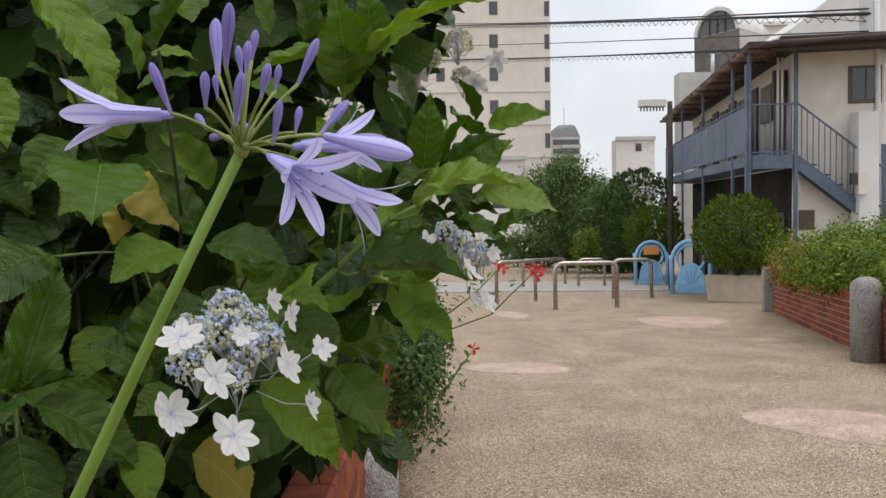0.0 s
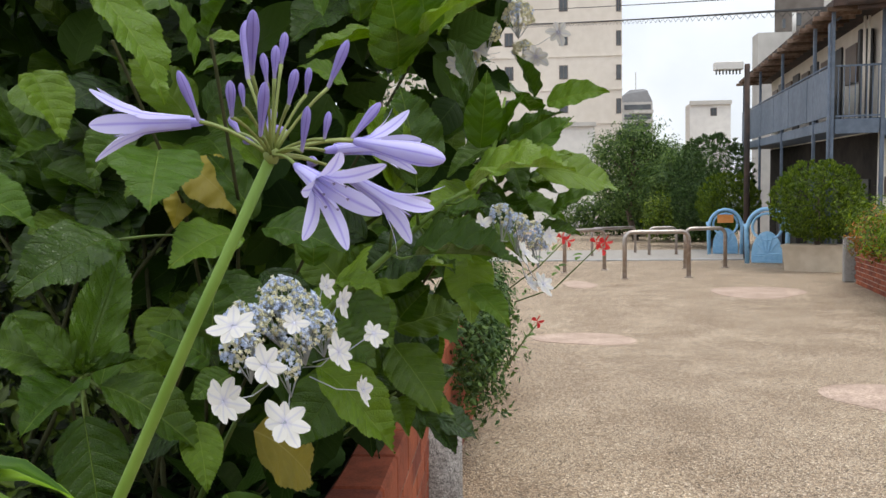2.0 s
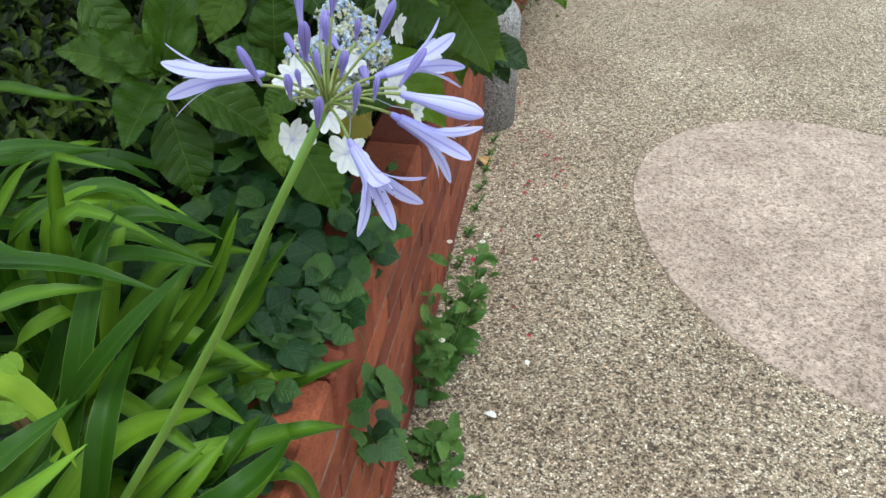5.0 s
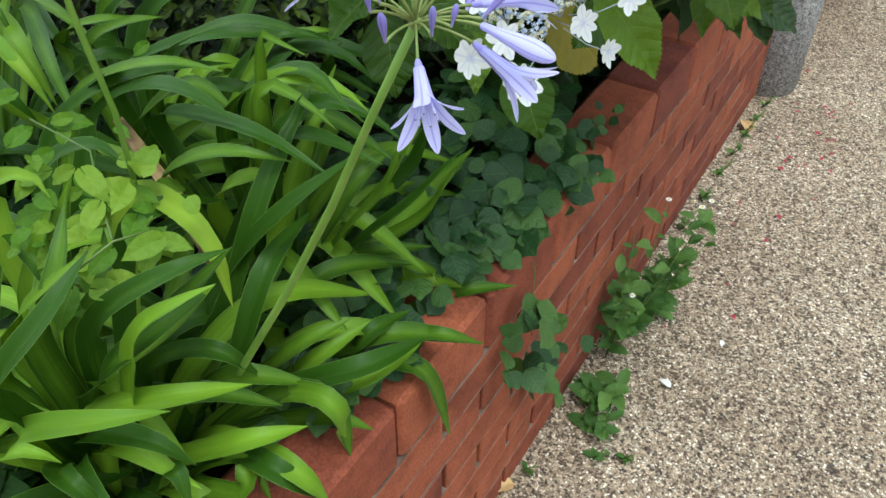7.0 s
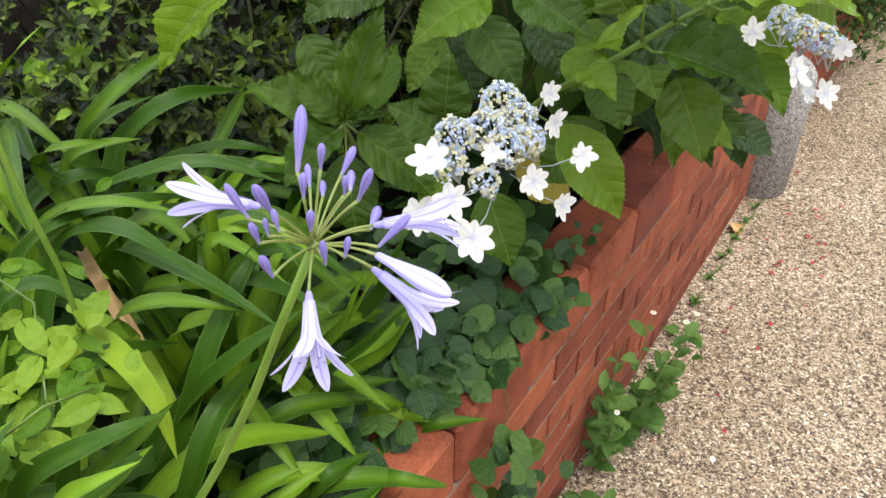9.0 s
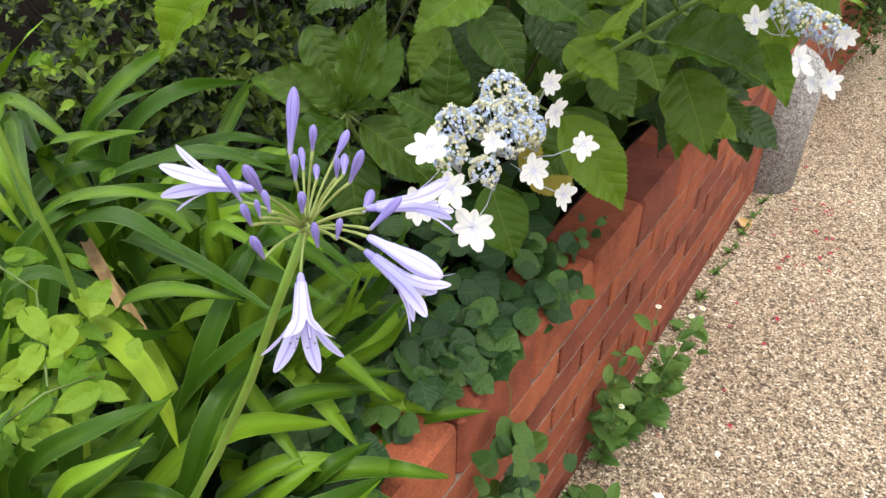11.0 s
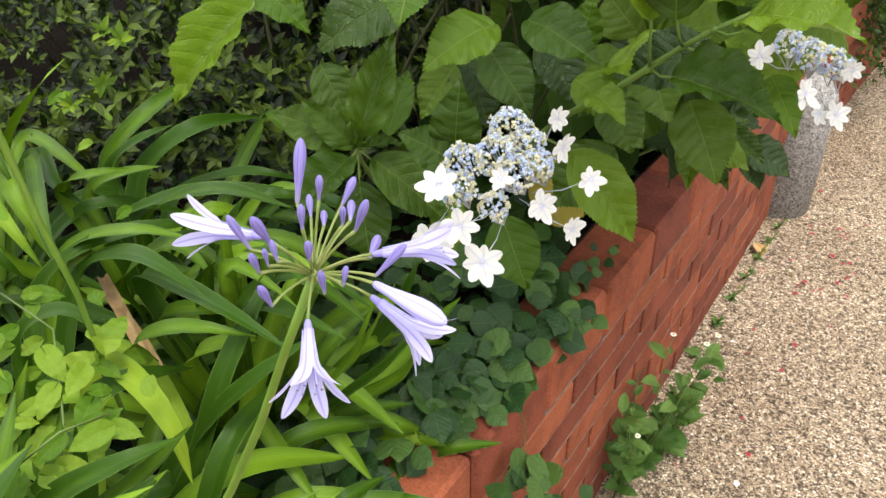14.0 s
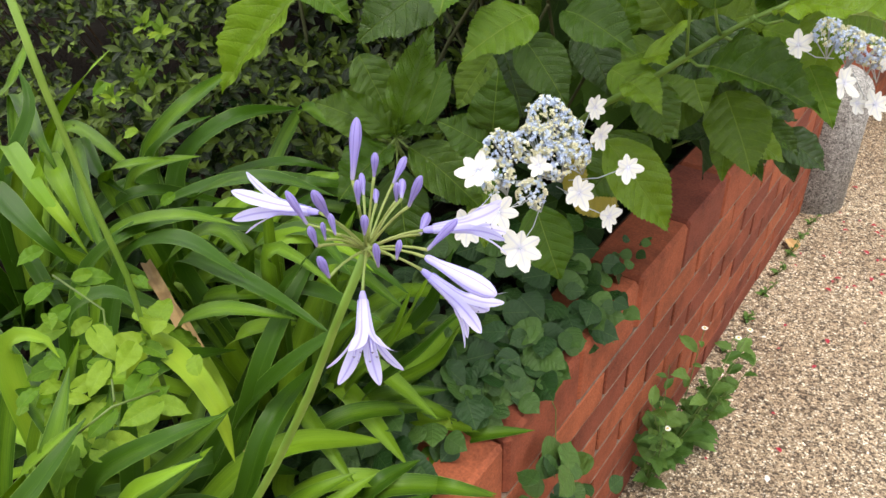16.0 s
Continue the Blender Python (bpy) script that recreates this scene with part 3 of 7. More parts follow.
def ball(x, y, z0, r, label, seed=1, n=26000, tall=1.0, mat=None, leaf=0.036):
    """A clipped round conifer on a short stem."""
    rng = random.Random(seed)
    ob = thing("clipped_shrub", label, "shrub", (x, y, z0))
    part("stem", Buf().tube([(0, 0, 0), (0.02, 0, r * 0.5), (0, 0, r * 1.1)], [0.05, 0.045, 0.03], 8), M_BARK, ob, smooth=True)
    cr = Buf()
    spray(cr, (0, 0, r * tall * 1.02), (r * 0.9, r * 0.9, r * tall * 0.9), n // 3, leaf, rng, up=1.4, inner=0.5, lump=0.2, freq=6.0, slim=0.3)
    for i in range(n // 42):
        d = Vector((rng.gauss(0, 1), rng.gauss(0, 1), rng.gauss(0.15, 1))).normalized()
        k = 0.86 + 0.1 * noise.noise(d * 3.1 + Vector((seed, 0, 0))) + rng.uniform(-0.04, 0.05)
        q = Vector((d.x * r * k, d.y * r * k, r * tall * (1.02 + d.z * k)))
        way = (d * 0.7 + Vector((0, 0, 1))).normalized()
        for j in range(20):
            o = way + Vector((rng.uniform(-0.5, 0.5), rng.uniform(-0.5, 0.5), rng.uniform(-0.3, 0.5)))
            o.normalize()
            e = q + o * r * 0.09 * rng.uniform(0.3, 1.1)
            w = o.orthogonal().normalized()
            w.rotate(Matrix.Rotation(rng.uniform(0, 6.28), 3, o))
            L = leaf * rng.uniform(0.7, 1.2)
            cr.add([e - o * L, e + w * L * 0.28, e + o * L, e - w * L * 0.28], [(0, 1, 2, 3)], [(0.02, 0.5), (0.5, 0.9), (1, 0.5), (0.5, 0.1)])
    part("crown", cr, mat or F_BALL, ob)
    return ob


def hedge(name, x0, x1, y0, y1, z0, z1, n, leaf, mat, label, seed=1):
    rng = random.Random(seed)
    ob = thing(name, label, "shrub", ((x0 + x1) / 2, (y0 + y1) / 2, z0))
    twigs, leaves = Buf(), Buf()
    for i in range(7):
        a = ((rng.random() - 0.5) * (x1 - x0) * 0.7, (rng.random() - 0.5) * (y1 - y0) * 0.7)
        twigs.tube([(a[0] * 0.6, a[1] * 0.6, 0), (a[0], a[1], (z1 - z0) * 0.7)], [0.018, 0.007], 5)
        h = (z1 - z0) * rng.uniform(0.75, 1.05)
        spray(leaves, (a[0], a[1], h * 0.5), ((x1 - x0) * 0.34, (y1 - y0) * 0.34, h * 0.52), n // 7, leaf, rng, inner=0.3, lump=0.6, freq=3)
    tagged(part("stem_growth", twigs, M_BARK, ob), kind="stuff")
    tagged(part("foliage", leaves, mat, ob), kind="stuff")
    return ob


ball(5.58, 15.3, 0.45, 0.87, "round clipped green conifer growing in the concrete planter", 3, tall=0.93)
ball(6.23, 24, 0.35, 0.97, "round clipped green conifer behind the blue panels", 4)
ball(6.26, 26, 0.0, 1.4, "large dark rounded evergreen shrub", 5, tall=1.3, mat=F_FAR, leaf=0.06)
tree(4.72, 33, 4.9, 3.7, "light green broadleaf tree beyond the cross street", seed=2, leaf=0.075, n=12000, low=0.3)
tree(6.85, 38, 4.2, 4.4, "green broadleaf tree beside the far walk", seed=9, leaf=0.1)
tree(6.36, 31, 3.3, 3.2, "dark bushy evergreen tree by the far walk", seed=12, leaf=0.08, low=0.1)
hedge("flowering_shrub", 4.29, 5.15, 26.4, 27.6, 0.3, 1.80, 2600, 0.05, F_BUSH, "pale green leafy shrub with light flower heads", 3)
hedge("dark_hedge", 1.66, 9.34, 39, 41, 0.0, 2.26, 9000, 0.1, F_TREE, "dark clipped hedge closing the far end of the walk", 8)
solid("bed_soil_right", Buf().box(0.05, 4.0, 0, 5.9, 0, 0.5), M_SOIL, "dark soil of the bed along the walk", "soil", "structure", at=(3.95, 7.0, 0), rz=-12.6)
for i, (sx, sy, w, h) in enumerate(((4.5, 7.75, 1.0, 0.5), (4.78, 8.9, 1.25, 0.72), (5.08, 10.2, 1.35, 0.9), (5.8, 12.2, 1.4, 0.95), (6.6, 11.7, 1.5, 1.35), (6.4, 9.9, 1.5, 1.4), (6.0, 8.4, 1.4, 1.25))):
    hedge("garden_shrub", sx - w / 2, sx + w / 2, sy - w / 2, sy + w / 2, 0.5, 0.5 + h, 7000, 0.03, F_BUSH, "loose leafy green shrub spilling over the brick wall", 20 + i)
hedge("copper_shrub", 4.75, 5.7, 11.0, 12.3, 0.42, 1.1, 5000, 0.034, F_RED, "low shrub with coppery orange young leaves", 31)


# ---- blue panels ----
def garden_panel(x, y, rz, w, h, orange, label):
    """A cut-out fence panel: posts, arched rim, fan-shaped board with ribs."""
    ob = thing("fence_panel", label, "fence panel", (x, y, 0), rz, group="pale blue panels beside the walk")
    for s in (-1, 1):
        part("post", Buf().tube([(s * w * 0.44, 0, 0), (s * w * 0.46, 0, h * 0.62), (s * w * 0.48, 0, h * 0.72)], 0.05, 8), M_BLUE, ob, smooth=True)
    arc = [(w * 0.44 * math.cos(a), 0, h * 0.62 + h * 0.36 * math.sin(a)) for a in [math.pi * i / 16 for i in range(17)]]
    part("arch", Buf().tube(arc, 0.045, 8), M_BLUE, ob, smooth=True)
    ring = [(w * 0.33 * math.cos(a), 0, h * 0.66 + w * 0.31 * math.sin(a)) for a in [2 * math.pi * i / 20 for i in range(21)]]
    part("ring", Buf().tube(ring, 0.03, 8), M_BLUE, ob, smooth=True)
    n = 24
    rim = [(w * 0.34 * math.cos(math.pi * i / n), h * 0.16 + h * 0.42 * math.sin(math.pi * i / n)) for i in range(n + 1)] + [(-w * 0.34, 0.02), (w * 0.34, 0.02)]
    v = [(a, -0.02, b) for a, b in rim] + [(a, 0.02, b) for a, b in rim]
    k = len(rim)
    part("board", Buf().add(v, [tuple(range(k)), tuple(range(2 * k - 1, k - 1, -1))] + [(i, k + i, k + (i + 1) % k, (i + 1) % k) for i in range(k)]), M_BLUE, ob)
    for i in range(5):
        a = math.pi * (0.2 + 0.15 * i)
        e = (w * 0.3 * math.cos(a), -0.03, h * 0.16 + h * 0.38 * math.sin(a))
        part("rib", Buf().tube([(e[0] * 0.25, -0.03, h * 0.2), e], 0.014, 6), M_BLUE, ob)
    for i in range(4):
        part("slat", Buf().box(-w * 0.3, w * 0.3, -0.034, -0.018, 0.05 + 0.05 * i, 0.075 + 0.05 * i, 0.004), M_BLUE, ob)
    if orange:
        part("sign_board", Buf().box(-w * 0.22, w * 0.22, -0.05, -0.02, h * 0.69, h * 0.87, 0.008), M_ORANGE, ob, "orange panel with faded lettering")
    return ob


garden_panel(5.51, 21.5, -6, 0.92, 1.2, True, "pale blue cut-out fence panel with an orange board")
garden_panel(5.38, 17.6, -30, 0.92, 1.2, False, "pale blue cut-out fence panel beside the planter")


# ---- buildings ----
def window(parent, x0, x1, z0, z1, y, mat=None):
    """A framed pane on a wall that faces -y."""
    f = part("window", Buf().box(x0, x1, y - 0.03, y + 0.02, z0, z1, 0.01), M_FRAME, parent)
    t = min(0.06, (x1 - x0) * 0.12)
    mid = (x0 + x1) / 2
    part("pane", Buf().box(x0 + t, mid - t / 4, y - 0.045, y - 0.026, z0 + t, z1 - t), mat or M_GLASS, f)
    part("pane", Buf().box(mid + t / 4, x1 - t, y - 0.045, y - 0.026, z0 + t, z1 - t), mat or M_GLASS, f)
    return f


tower = thing("apartment_tower", "tall pale beige apartment tower with small windows", "building")
TX1 = 9.24
part("wall", Buf().box(TX1 - 22, TX1, 70, 86, 0, 36), M_TOWER, tower)
for lev in range(11):
    z = 21.94 - 2.9 * lev
    if z < 5:
        break
    part("ledge", Buf().box(TX1 - 22, TX1 + 0.04, 69.93, 70, z - 1.55, z - 1.42), M_TOWER, tower)
    for px in (4.26, 4.26 - 4.7, 4.26 - 9.4):
        window(tower, px - 0.38, px + 0.38, z - 0.55, z + 0.65, 70)
    window(tower, TX1 - 0.5, TX1 - 0.06, z - 0.7, z + 0.6, 70)
low = thing("low_building", "white two-storey building at the foot of the tower", "building")
part("wall", Buf().box(0.36, 5.91, 60, 66, 0, 7.53), M_WHITE, low)
part("roof_edge", Buf().box(0.36, 6.00, 59.8, 60, 7.53, 7.83), M_GREY, low)
window(low, 3.43, 4.93, 3.90, 5.18, 60)
block = thing("distant_building", "distant grey apartment block with balconies and a tapered top", "building")
DX0, DX1, DZ = 21.12, 27.0, 22.7
part("wall", Buf().box(DX0, DX1, 160, 172, 0, DZ), M_GREY, block)
part("tapered_top", Buf().add([(DX0 + a, 160 + b, DZ + z) for a, b, z in ((0, 0, 0), (5.88, 0, 0), (5.88, 12, 0), (0, 12, 0), (0.5, 0.6, 1.7), (5.0, 0.6, 2.3), (5.0, 11.4, 2.3), (0.5, 11.4, 1.7), (1.7, 1.4, 2.6), (4.4, 1.4, 2.75), (4.4, 10.6, 2.75), (1.7, 10.6, 2.6))],
     [(k + r, (k + 1) % 4 + r, (k + 1) % 4 + r + 4, k + r + 4) for r in (0, 4) for k in range(4)] + [(8, 9, 10, 11)]), M_TOPGREY, block, "dark grey tapered roof storey")
part("mast", Buf().tube([(24.0, 161.6, DZ + 2.5), (24.0, 161.6, DZ + 6.2)], 0.08, 6), M_GREY, block)
for lev in range(6):
    part("window_band", Buf().box(DX0 + 0.4, DX1 - 0.3, 159.9, 160, DZ - 1.5 - 1.9 * lev, DZ - 0.5 - 1.9 * lev), M_GLASS, block)
    part("balcony", Buf().box(DX0 + 2.2, DX1 + 0.1, 159.5, 159.88, DZ - 2.25 - 1.9 * lev, DZ - 1.6 - 1.9 * lev), M_GREY, block)
far = thing("distant_house", "distant low white building with a plain facade", "building")
part("wall", Buf().box(16.03, 19.66, 75, 77, 0, 11.00), M_WHITE, far)
part("parapet", Buf().box(15.98, 19.71, 74.8, 75, 10.84, 11.21), M_GREY, far)
window(far, 17.85, 18.43, 9.82, 10.57, 75)

# the house is pitched 2.7 degrees to fit the camera's view; the walk is level
AT = (5.98, 15.8, 0)
apt = thing("gallery_house", "two-storey cream apartment house with a blue-grey steel gallery", "building", AT)
apt.matrix_basis = pose(*AT, 2.7, 0, -8.3)
A, E, Y0, Y1 = 0.9, 2.6, 0.35, 12.6
FZ, RZ = 2.85, 4.88
part("wall", Buf().box(A, E, Y0, Y1, -0.8, RZ + 0.1), M_WALL, apt)
# thin dark sheet on the wall: the gallery's shade painted in
part("lower_shade_front", Buf().box(A - 0.01, A + 0.02, Y0 + 0.02, Y1, -0.8, FZ - 0.25), M_GALWALL, apt, "lower wall under the gallery, darkened in colour for shade")
part("gallery_floor", Buf().box(0, A, 0, Y1, FZ - 0.22, FZ, 0.01), M_GALLERY, apt)
for i in range(6):
    part("gallery_panel", Buf().box(-0.03, 0, 0.05 + 2.1 * i, 2.1 + 2.1 * i, FZ + 0.06, FZ + 0.98, 0.005), M_GALLERY, apt, "blue-grey sheet metal parapet")
part("parapet_rail", Buf().tube([(-0.015, 0, FZ + 1.02), (-0.015, Y1, FZ + 1.02)], 0.025, 8), M_GALLERY, apt, smooth=True)
for y in (0.0, 1.55, 5.2, 8.8, 12.4):
    part("post", Buf().box(-0.032, 0.032, y - 0.032, y + 0.032, -0.8, RZ, 0.008), M_GALLERY, apt)
part("post", Buf().box(A - 0.07, A, -0.035, 0.035, -0.8, RZ, 0.008), M_GALLERY, apt)
part("beam", Buf().box(0.05, A - 0.1, -0.04, 0.04, FZ - 0.28, FZ - 0.01, 0.005), M_GALLERY, apt)
for zz in (0.05, 0.98):
    part("rail", Buf().box(0.05, A - 0.07, -0.015, 0.015, FZ + zz - 0.02, FZ + zz + 0.015, 0.004), M_GALLERY, apt)
for i in range(8):
    x = 0.1 + 0.098 * i
    part("baluster", Buf().box(x - 0.008, x + 0.008, -0.01, 0.01, FZ, FZ + 0.96), M_GALLERY, apt)
# stair along the end wall
SL = 0.82
n = 3.0 / SL
for yy in (0.02, Y0 - 0.06):
    part("stringer", Buf().add([(A, yy - 0.02, FZ), (A + n, yy - 0.02, FZ - 3.0), (A + n, yy - 0.02, FZ - 3.3), (A, yy - 0.02, FZ - 0.3),
                                (A, yy + 0.02, FZ), (A + n, yy + 0.02, FZ - 3.0), (A + n, yy + 0.02, FZ - 3.3), (A, yy + 0.02, FZ - 0.3)],
         [(0, 1, 2, 3), (7, 6, 5, 4), (0, 4, 5, 1), (1, 5, 6, 2), (2, 6, 7, 3), (3, 7, 4, 0)]), M_GALLERY, apt)
part("handrail", Buf().tube([(A, 0.0, FZ + 0.98), (A + 1.75 / SL, 0.0, FZ - 0.77)], 0.02, 8), M_GALLERY, apt)
for i in range(20):
    d = 0.06 + 0.087 * i
    part("baluster", Buf().box(A + d / SL - 0.008, A + d / SL + 0.008, -0.01, 0.01, FZ - d - 0.05, FZ - d + 0.97), M_GALLERY, apt)
for i in range(14):
    d = 0.1 + 0.2 * i
    part("tread", Buf().box(A + d / SL - 0.02, A + d / SL + 0.2 / SL, 0.03, Y0 - 0.07, FZ - d - 0.13, FZ - d - 0.1), M_ROOF, apt)
# roof: eave over the gallery, worn battens and a two-layered edge along the end wall
rf = Buf()
hip = [(-0.1, -0.4), (E + 0.3, -0.4), (E + 0.3, Y1 + 0.4), (-0.1, Y1 + 0.4)]
rf.add([(x, y, RZ - 0.02) for x, y in hip] + [(x, y, RZ + 0.1) for x, y in hip] + [(1.6, 1.8, RZ + 0.5), (1.6, Y1, RZ + 0.5)],
       [(3, 2, 1, 0), (0, 1, 5, 4), (1, 2, 6, 5), (2, 3, 7, 6), (3, 0, 4, 7), (4, 5, 8), (5, 6, 9, 8), (6, 7, 9), (7, 4, 8, 9)])
part("roof", rf, M_ROOF, apt)
for i in range(30):
    y = -0.3 + i * 0.44
    part("rafter_end", Buf().box(-0.18 - 0.03 * (i * 7 % 3), 0.5, y - 0.035, y + 0.035, RZ - 0.1, RZ - 0.02), M_BATTEN if i % 3 else M_WOOD, apt)
part("fascia", Buf().box(0.3, E + 0.3, -0.5, -0.42, RZ - 0.12, RZ + 0.1, 0.01), M_ROOF, apt)
part("upper_fascia", Buf().box(0.5, E + 0.3, -0.3, -0.2, RZ + 0.1, RZ + 0.2, 0.01), M_ROOF, apt)
part("gutter", Buf().tube([(0.1, -0.56, RZ + 0.0), (E + 0.2, -0.56, RZ + 0.08)], 0.06, 8), M_ROOF, apt, smooth=True)
window(apt, 1.93, 2.55, RZ - 1.05, RZ - 0.32, Y0)
for i in range(5):
    y = 0.75 + i * 2.35
    part("door", Buf().box(A - 0.05, A - 0.012, y, y + 0.85, FZ, FZ + 1.75, 0.008), M_DARK, apt)
    part("gallery_window", Buf().box(A - 0.06, A - 0.012, y + 1.05, y + 1.95, FZ + 0.85, FZ + 1.65, 0.008), M_FRAME, apt)
    part("door", Buf().box(A - 0.05, A - 0.012, y, y + 0.85, -0.4, 1.7, 0.008), M_DARK, apt)
part("window", Buf().box(1.02, 1.32, Y0 - 0.03, Y0 - 0.004, FZ - 1.5, FZ - 1.1, 0.008), M_FRAME, apt)
part("meter_box", Buf().box(A + 0.02, A + 0.16, Y0 - 0.08, Y0 - 0.004, FZ - 0.75, FZ - 0.2, 0.01), M_WALL, apt)
part("meter_box", Buf().box(A - 0.3, A - 0.06, 0.6, 0.75, RZ - 1.0, RZ - 0.3, 0.01), M_DARK, apt)
for x in (-0.07, 0.62, 0.7):
    y = -0.02 if x < 0 else Y0
    part("downpipe", Buf().tube([(x + 0.25, y + 0.3, RZ - 0.12), (x, y, RZ - 0.28), (x, y, -0.8)] if x < 0 else [(x, y, RZ - 0.1), (x, y, FZ)], 0.025, 8), M_GALLERY if x < 0 else M_WALL, apt, smooth=True)
pole = thing("wooden_pole", "dark brown wooden pole standing before the gallery", "pole", (5.35, 19, 0))
part("shaft", Buf().tube([(0, 0, -0.1), (0, 0, 4.51)], [0.07, 0.06], 12), M_ROOF, pole, smooth=True)
part("sign_box", Buf().box(-0.75, -0.1, -0.1, 0.1, 4.38, 4.57, 0.02), M_WHITE, pole, "small white canopy box")
for i in range(8):
    part("fringe", Buf().box(-0.72 + 0.075 * i, -0.69 + 0.075 * i, -0.06, -0.04, 4.28, 4.38), M_DARK, pole)

side = thing("white_house", "white rendered house wall with a drainpipe", "building")
part("wall", Buf().box(8.39, 8.39 + 6, 15.62, 16.15, 0, 8.5), M_WHITE, side)
part("drainpipe", Buf().tube([(8.43, 15.55, 0.5), (8.43, 15.55, 8)], 0.05, 8), M_WHITE, side, smooth=True)
part("door", Buf().box(8.51, 8.51 + 1.2, 15.585, 15.625, 1.59, 3.03, 0.01), M_GALLERY, side)
part("low_block", Buf().box(7.92, 8.31, 15.3, 15.62, 0, 3.63, 0.01), M_WHITE, side)
part("meter_box", Buf().box(7.86, 8.02, 15.2, 15.3, 2.02, 2.47, 0.01), M_WALL, side, "cream electricity meter box")
part("meter_box", Buf().box(7.73, 7.84, 15.2, 15.3, 2.22, 2.44, 0.01), M_DARK, side, "small black meter box")
vault = thing("vaulted_building", "grey concrete building with a barrel-vaulted roof", "building")
part("ledge", Buf().box(12.64, 14.38, 43, 44, 0, 10.36), M_GREY, vault)
part("upper_block", Buf().box(16.33, 20.54, 46, 47, 0, 13.72), M_WALL, vault)
part("cornice", Buf().box(16.23, 20.56, 45.8, 46, 13.63, 13.82), M_WHITE, vault)
turn = Matrix.Translation((15.37, 45.2, 13.01)) @ pose(0, 0, 0, 0, 0, -52)
arch = [(1.45 * math.cos(math.pi * i / 16), 1.5 * math.sin(math.pi * i / 16)) for i in range(17)]
part("front_wall", Buf().box(-1.43, 1.43, 0.03, 0.118, -13.0, -0.02, m=turn), M_TAUPE, vault, "darker brown front wall")
part("lower_block", Buf().box(-1.43, 1.43, 0.12, 9.9, -13.0, 0.03, m=turn), M_GREY, vault)
part("vault", Buf().add([(x * k, y, z * k) for k, y in ((1.0, 0), (1.0, 10.0), (0.86, 0), (0.86, 10.0)) for x, z in arch],
     [(i, i + 1, 18 + i, 17 + i) for i in range(16)] + [(34 + i, 51 + i, 52 + i, 35 + i) for i in range(16)] + [(i, 34 + i, 35 + i, i + 1) for i in range(16)] + [(17 + i, 18 + i, 52 + i, 51 + i) for i in range(16)], m=turn), M_WHITE, vault)
part("arched_window", Buf().add([(x * 0.85, y, z * 0.85) for y in (0.15, 0.25) for x, z in arch], [tuple(range(17)), tuple(range(33, 16, -1))] + [(i, 17 + i, 18 + i, i + 1) for i in range(16)], m=turn), M_GLASS, vault)
for px in (-0.5, 0.0, 0.5):
    part("mullion", Buf().box(px - 0.03, px + 0.03, 0.05, 0.14, 0, 1.1, m=turn), M_FRAME, vault)
part("window", Buf().box(14.87, 15.12, 43.9, 44, 10.87, 11.50), M_GLASS, vault)
part("window", Buf().box(14.15, 14.31, 43.9, 44, 10.76, 11.25), M_GLASS, vault)
part("pipe", Buf().tube([(14.71, 43.8, 10.46), (14.71, 43.8, 11.51)], 0.1, 8), M_WHITE, vault, smooth=True)
slope = thing("stepped_building", "pale grey building with a sloping parapet behind the roof", "building")
sx = [(14.82, 10.25), (16.50, 11.56), (19.51, 11.56), (19.51, 0), (14.82, 0)]
part("wall", Buf().add([(x, y, z) for y in (34, 40) for x, z in sx], [(4, 3, 2, 1, 0), (5, 6, 7, 8, 9)] + [(i, (i + 1) % 5, 5 + (i + 1) % 5, 5 + i) for i in range(5)]), M_PALEGREY, slope)

# overhead cables
def cable(name, a, b, sag, r, label, coil=False):
    a, b = Vector(a), Vector(b)
    pts = [a.lerp(b, i / 24) - Vector((0, 0, sag * 4 * (i / 24) * (1 - i / 24))) for i in range(25)]
    b2 = Buf().tube(pts, r, 6)
    if coil:
        wind = []
        for i in range(261):
            k = i / 260 * 24
            q = pts[min(23, int(k))].lerp(pts[min(24, int(k) + 1)], k - int(k))
            wind.append(q - Vector((0.0, 0.0, 0.01 + (0.15 if i % 2 else 0.0))))
        b2.tube(wind, r * 0.3, 3)
    return solid(name, b2, M_WIRE, label, "cable")


ENDS = [((-4.36, 70.02, 20.60), (8.43, 15.66, 5.60), 0.10, 0.026), ((-4.36, 70.02, 20.95), (8.43, 15.66, 5.70), 0.25, 0.014), ((-4.38, 70.02, 18.76), (8.43, 15.66, 5.26), 0.10, 0.012),
        ((-4.40, 70.02, 17.46), (8.42, 15.66, 4.98), 0.08, 0.02), ((-4.39, 70.02, 17.76), (8.42, 15.66, 5.03), 0.22, 0.014)]
for a, b, sag, r in ENDS:
    cable("overhead_cable", a, b, sag, r * 1.35, "black overhead cable strung across the street between buildings", r > 0.018)


# ---- leaves ----
F_HYD = leaf_material("hydrangea_leaf", (0.032, 0.071, 0.005), (0.128, 0.212, 0.012), (0.22, 0.31, 0.06), 8.0, 0.33, 0.22, pucker=0.62, shine=0.27, net_tone=0.08)
# dark green leaves; on the filling shoots this tone stands in for shade
F_HYDDARK = leaf_material("dark_hydrangea_leaf", (0.016, 0.042, 0.003), (0.06, 0.116, 0.008), (0.11, 0.17, 0.03), 8.0, 0.27, 0.16, pucker=0.75, shine=0.34, net_tone=0.1)
F_HYDYOUNG = leaf_material("young_hydrangea_leaf", (0.058, 0.122, 0.009), (0.14, 0.228, 0.016), (0.27, 0.34, 0.08), 8.0, 0.36, 0.26, pucker=0.62, shine=0.24, net_tone=0.08)
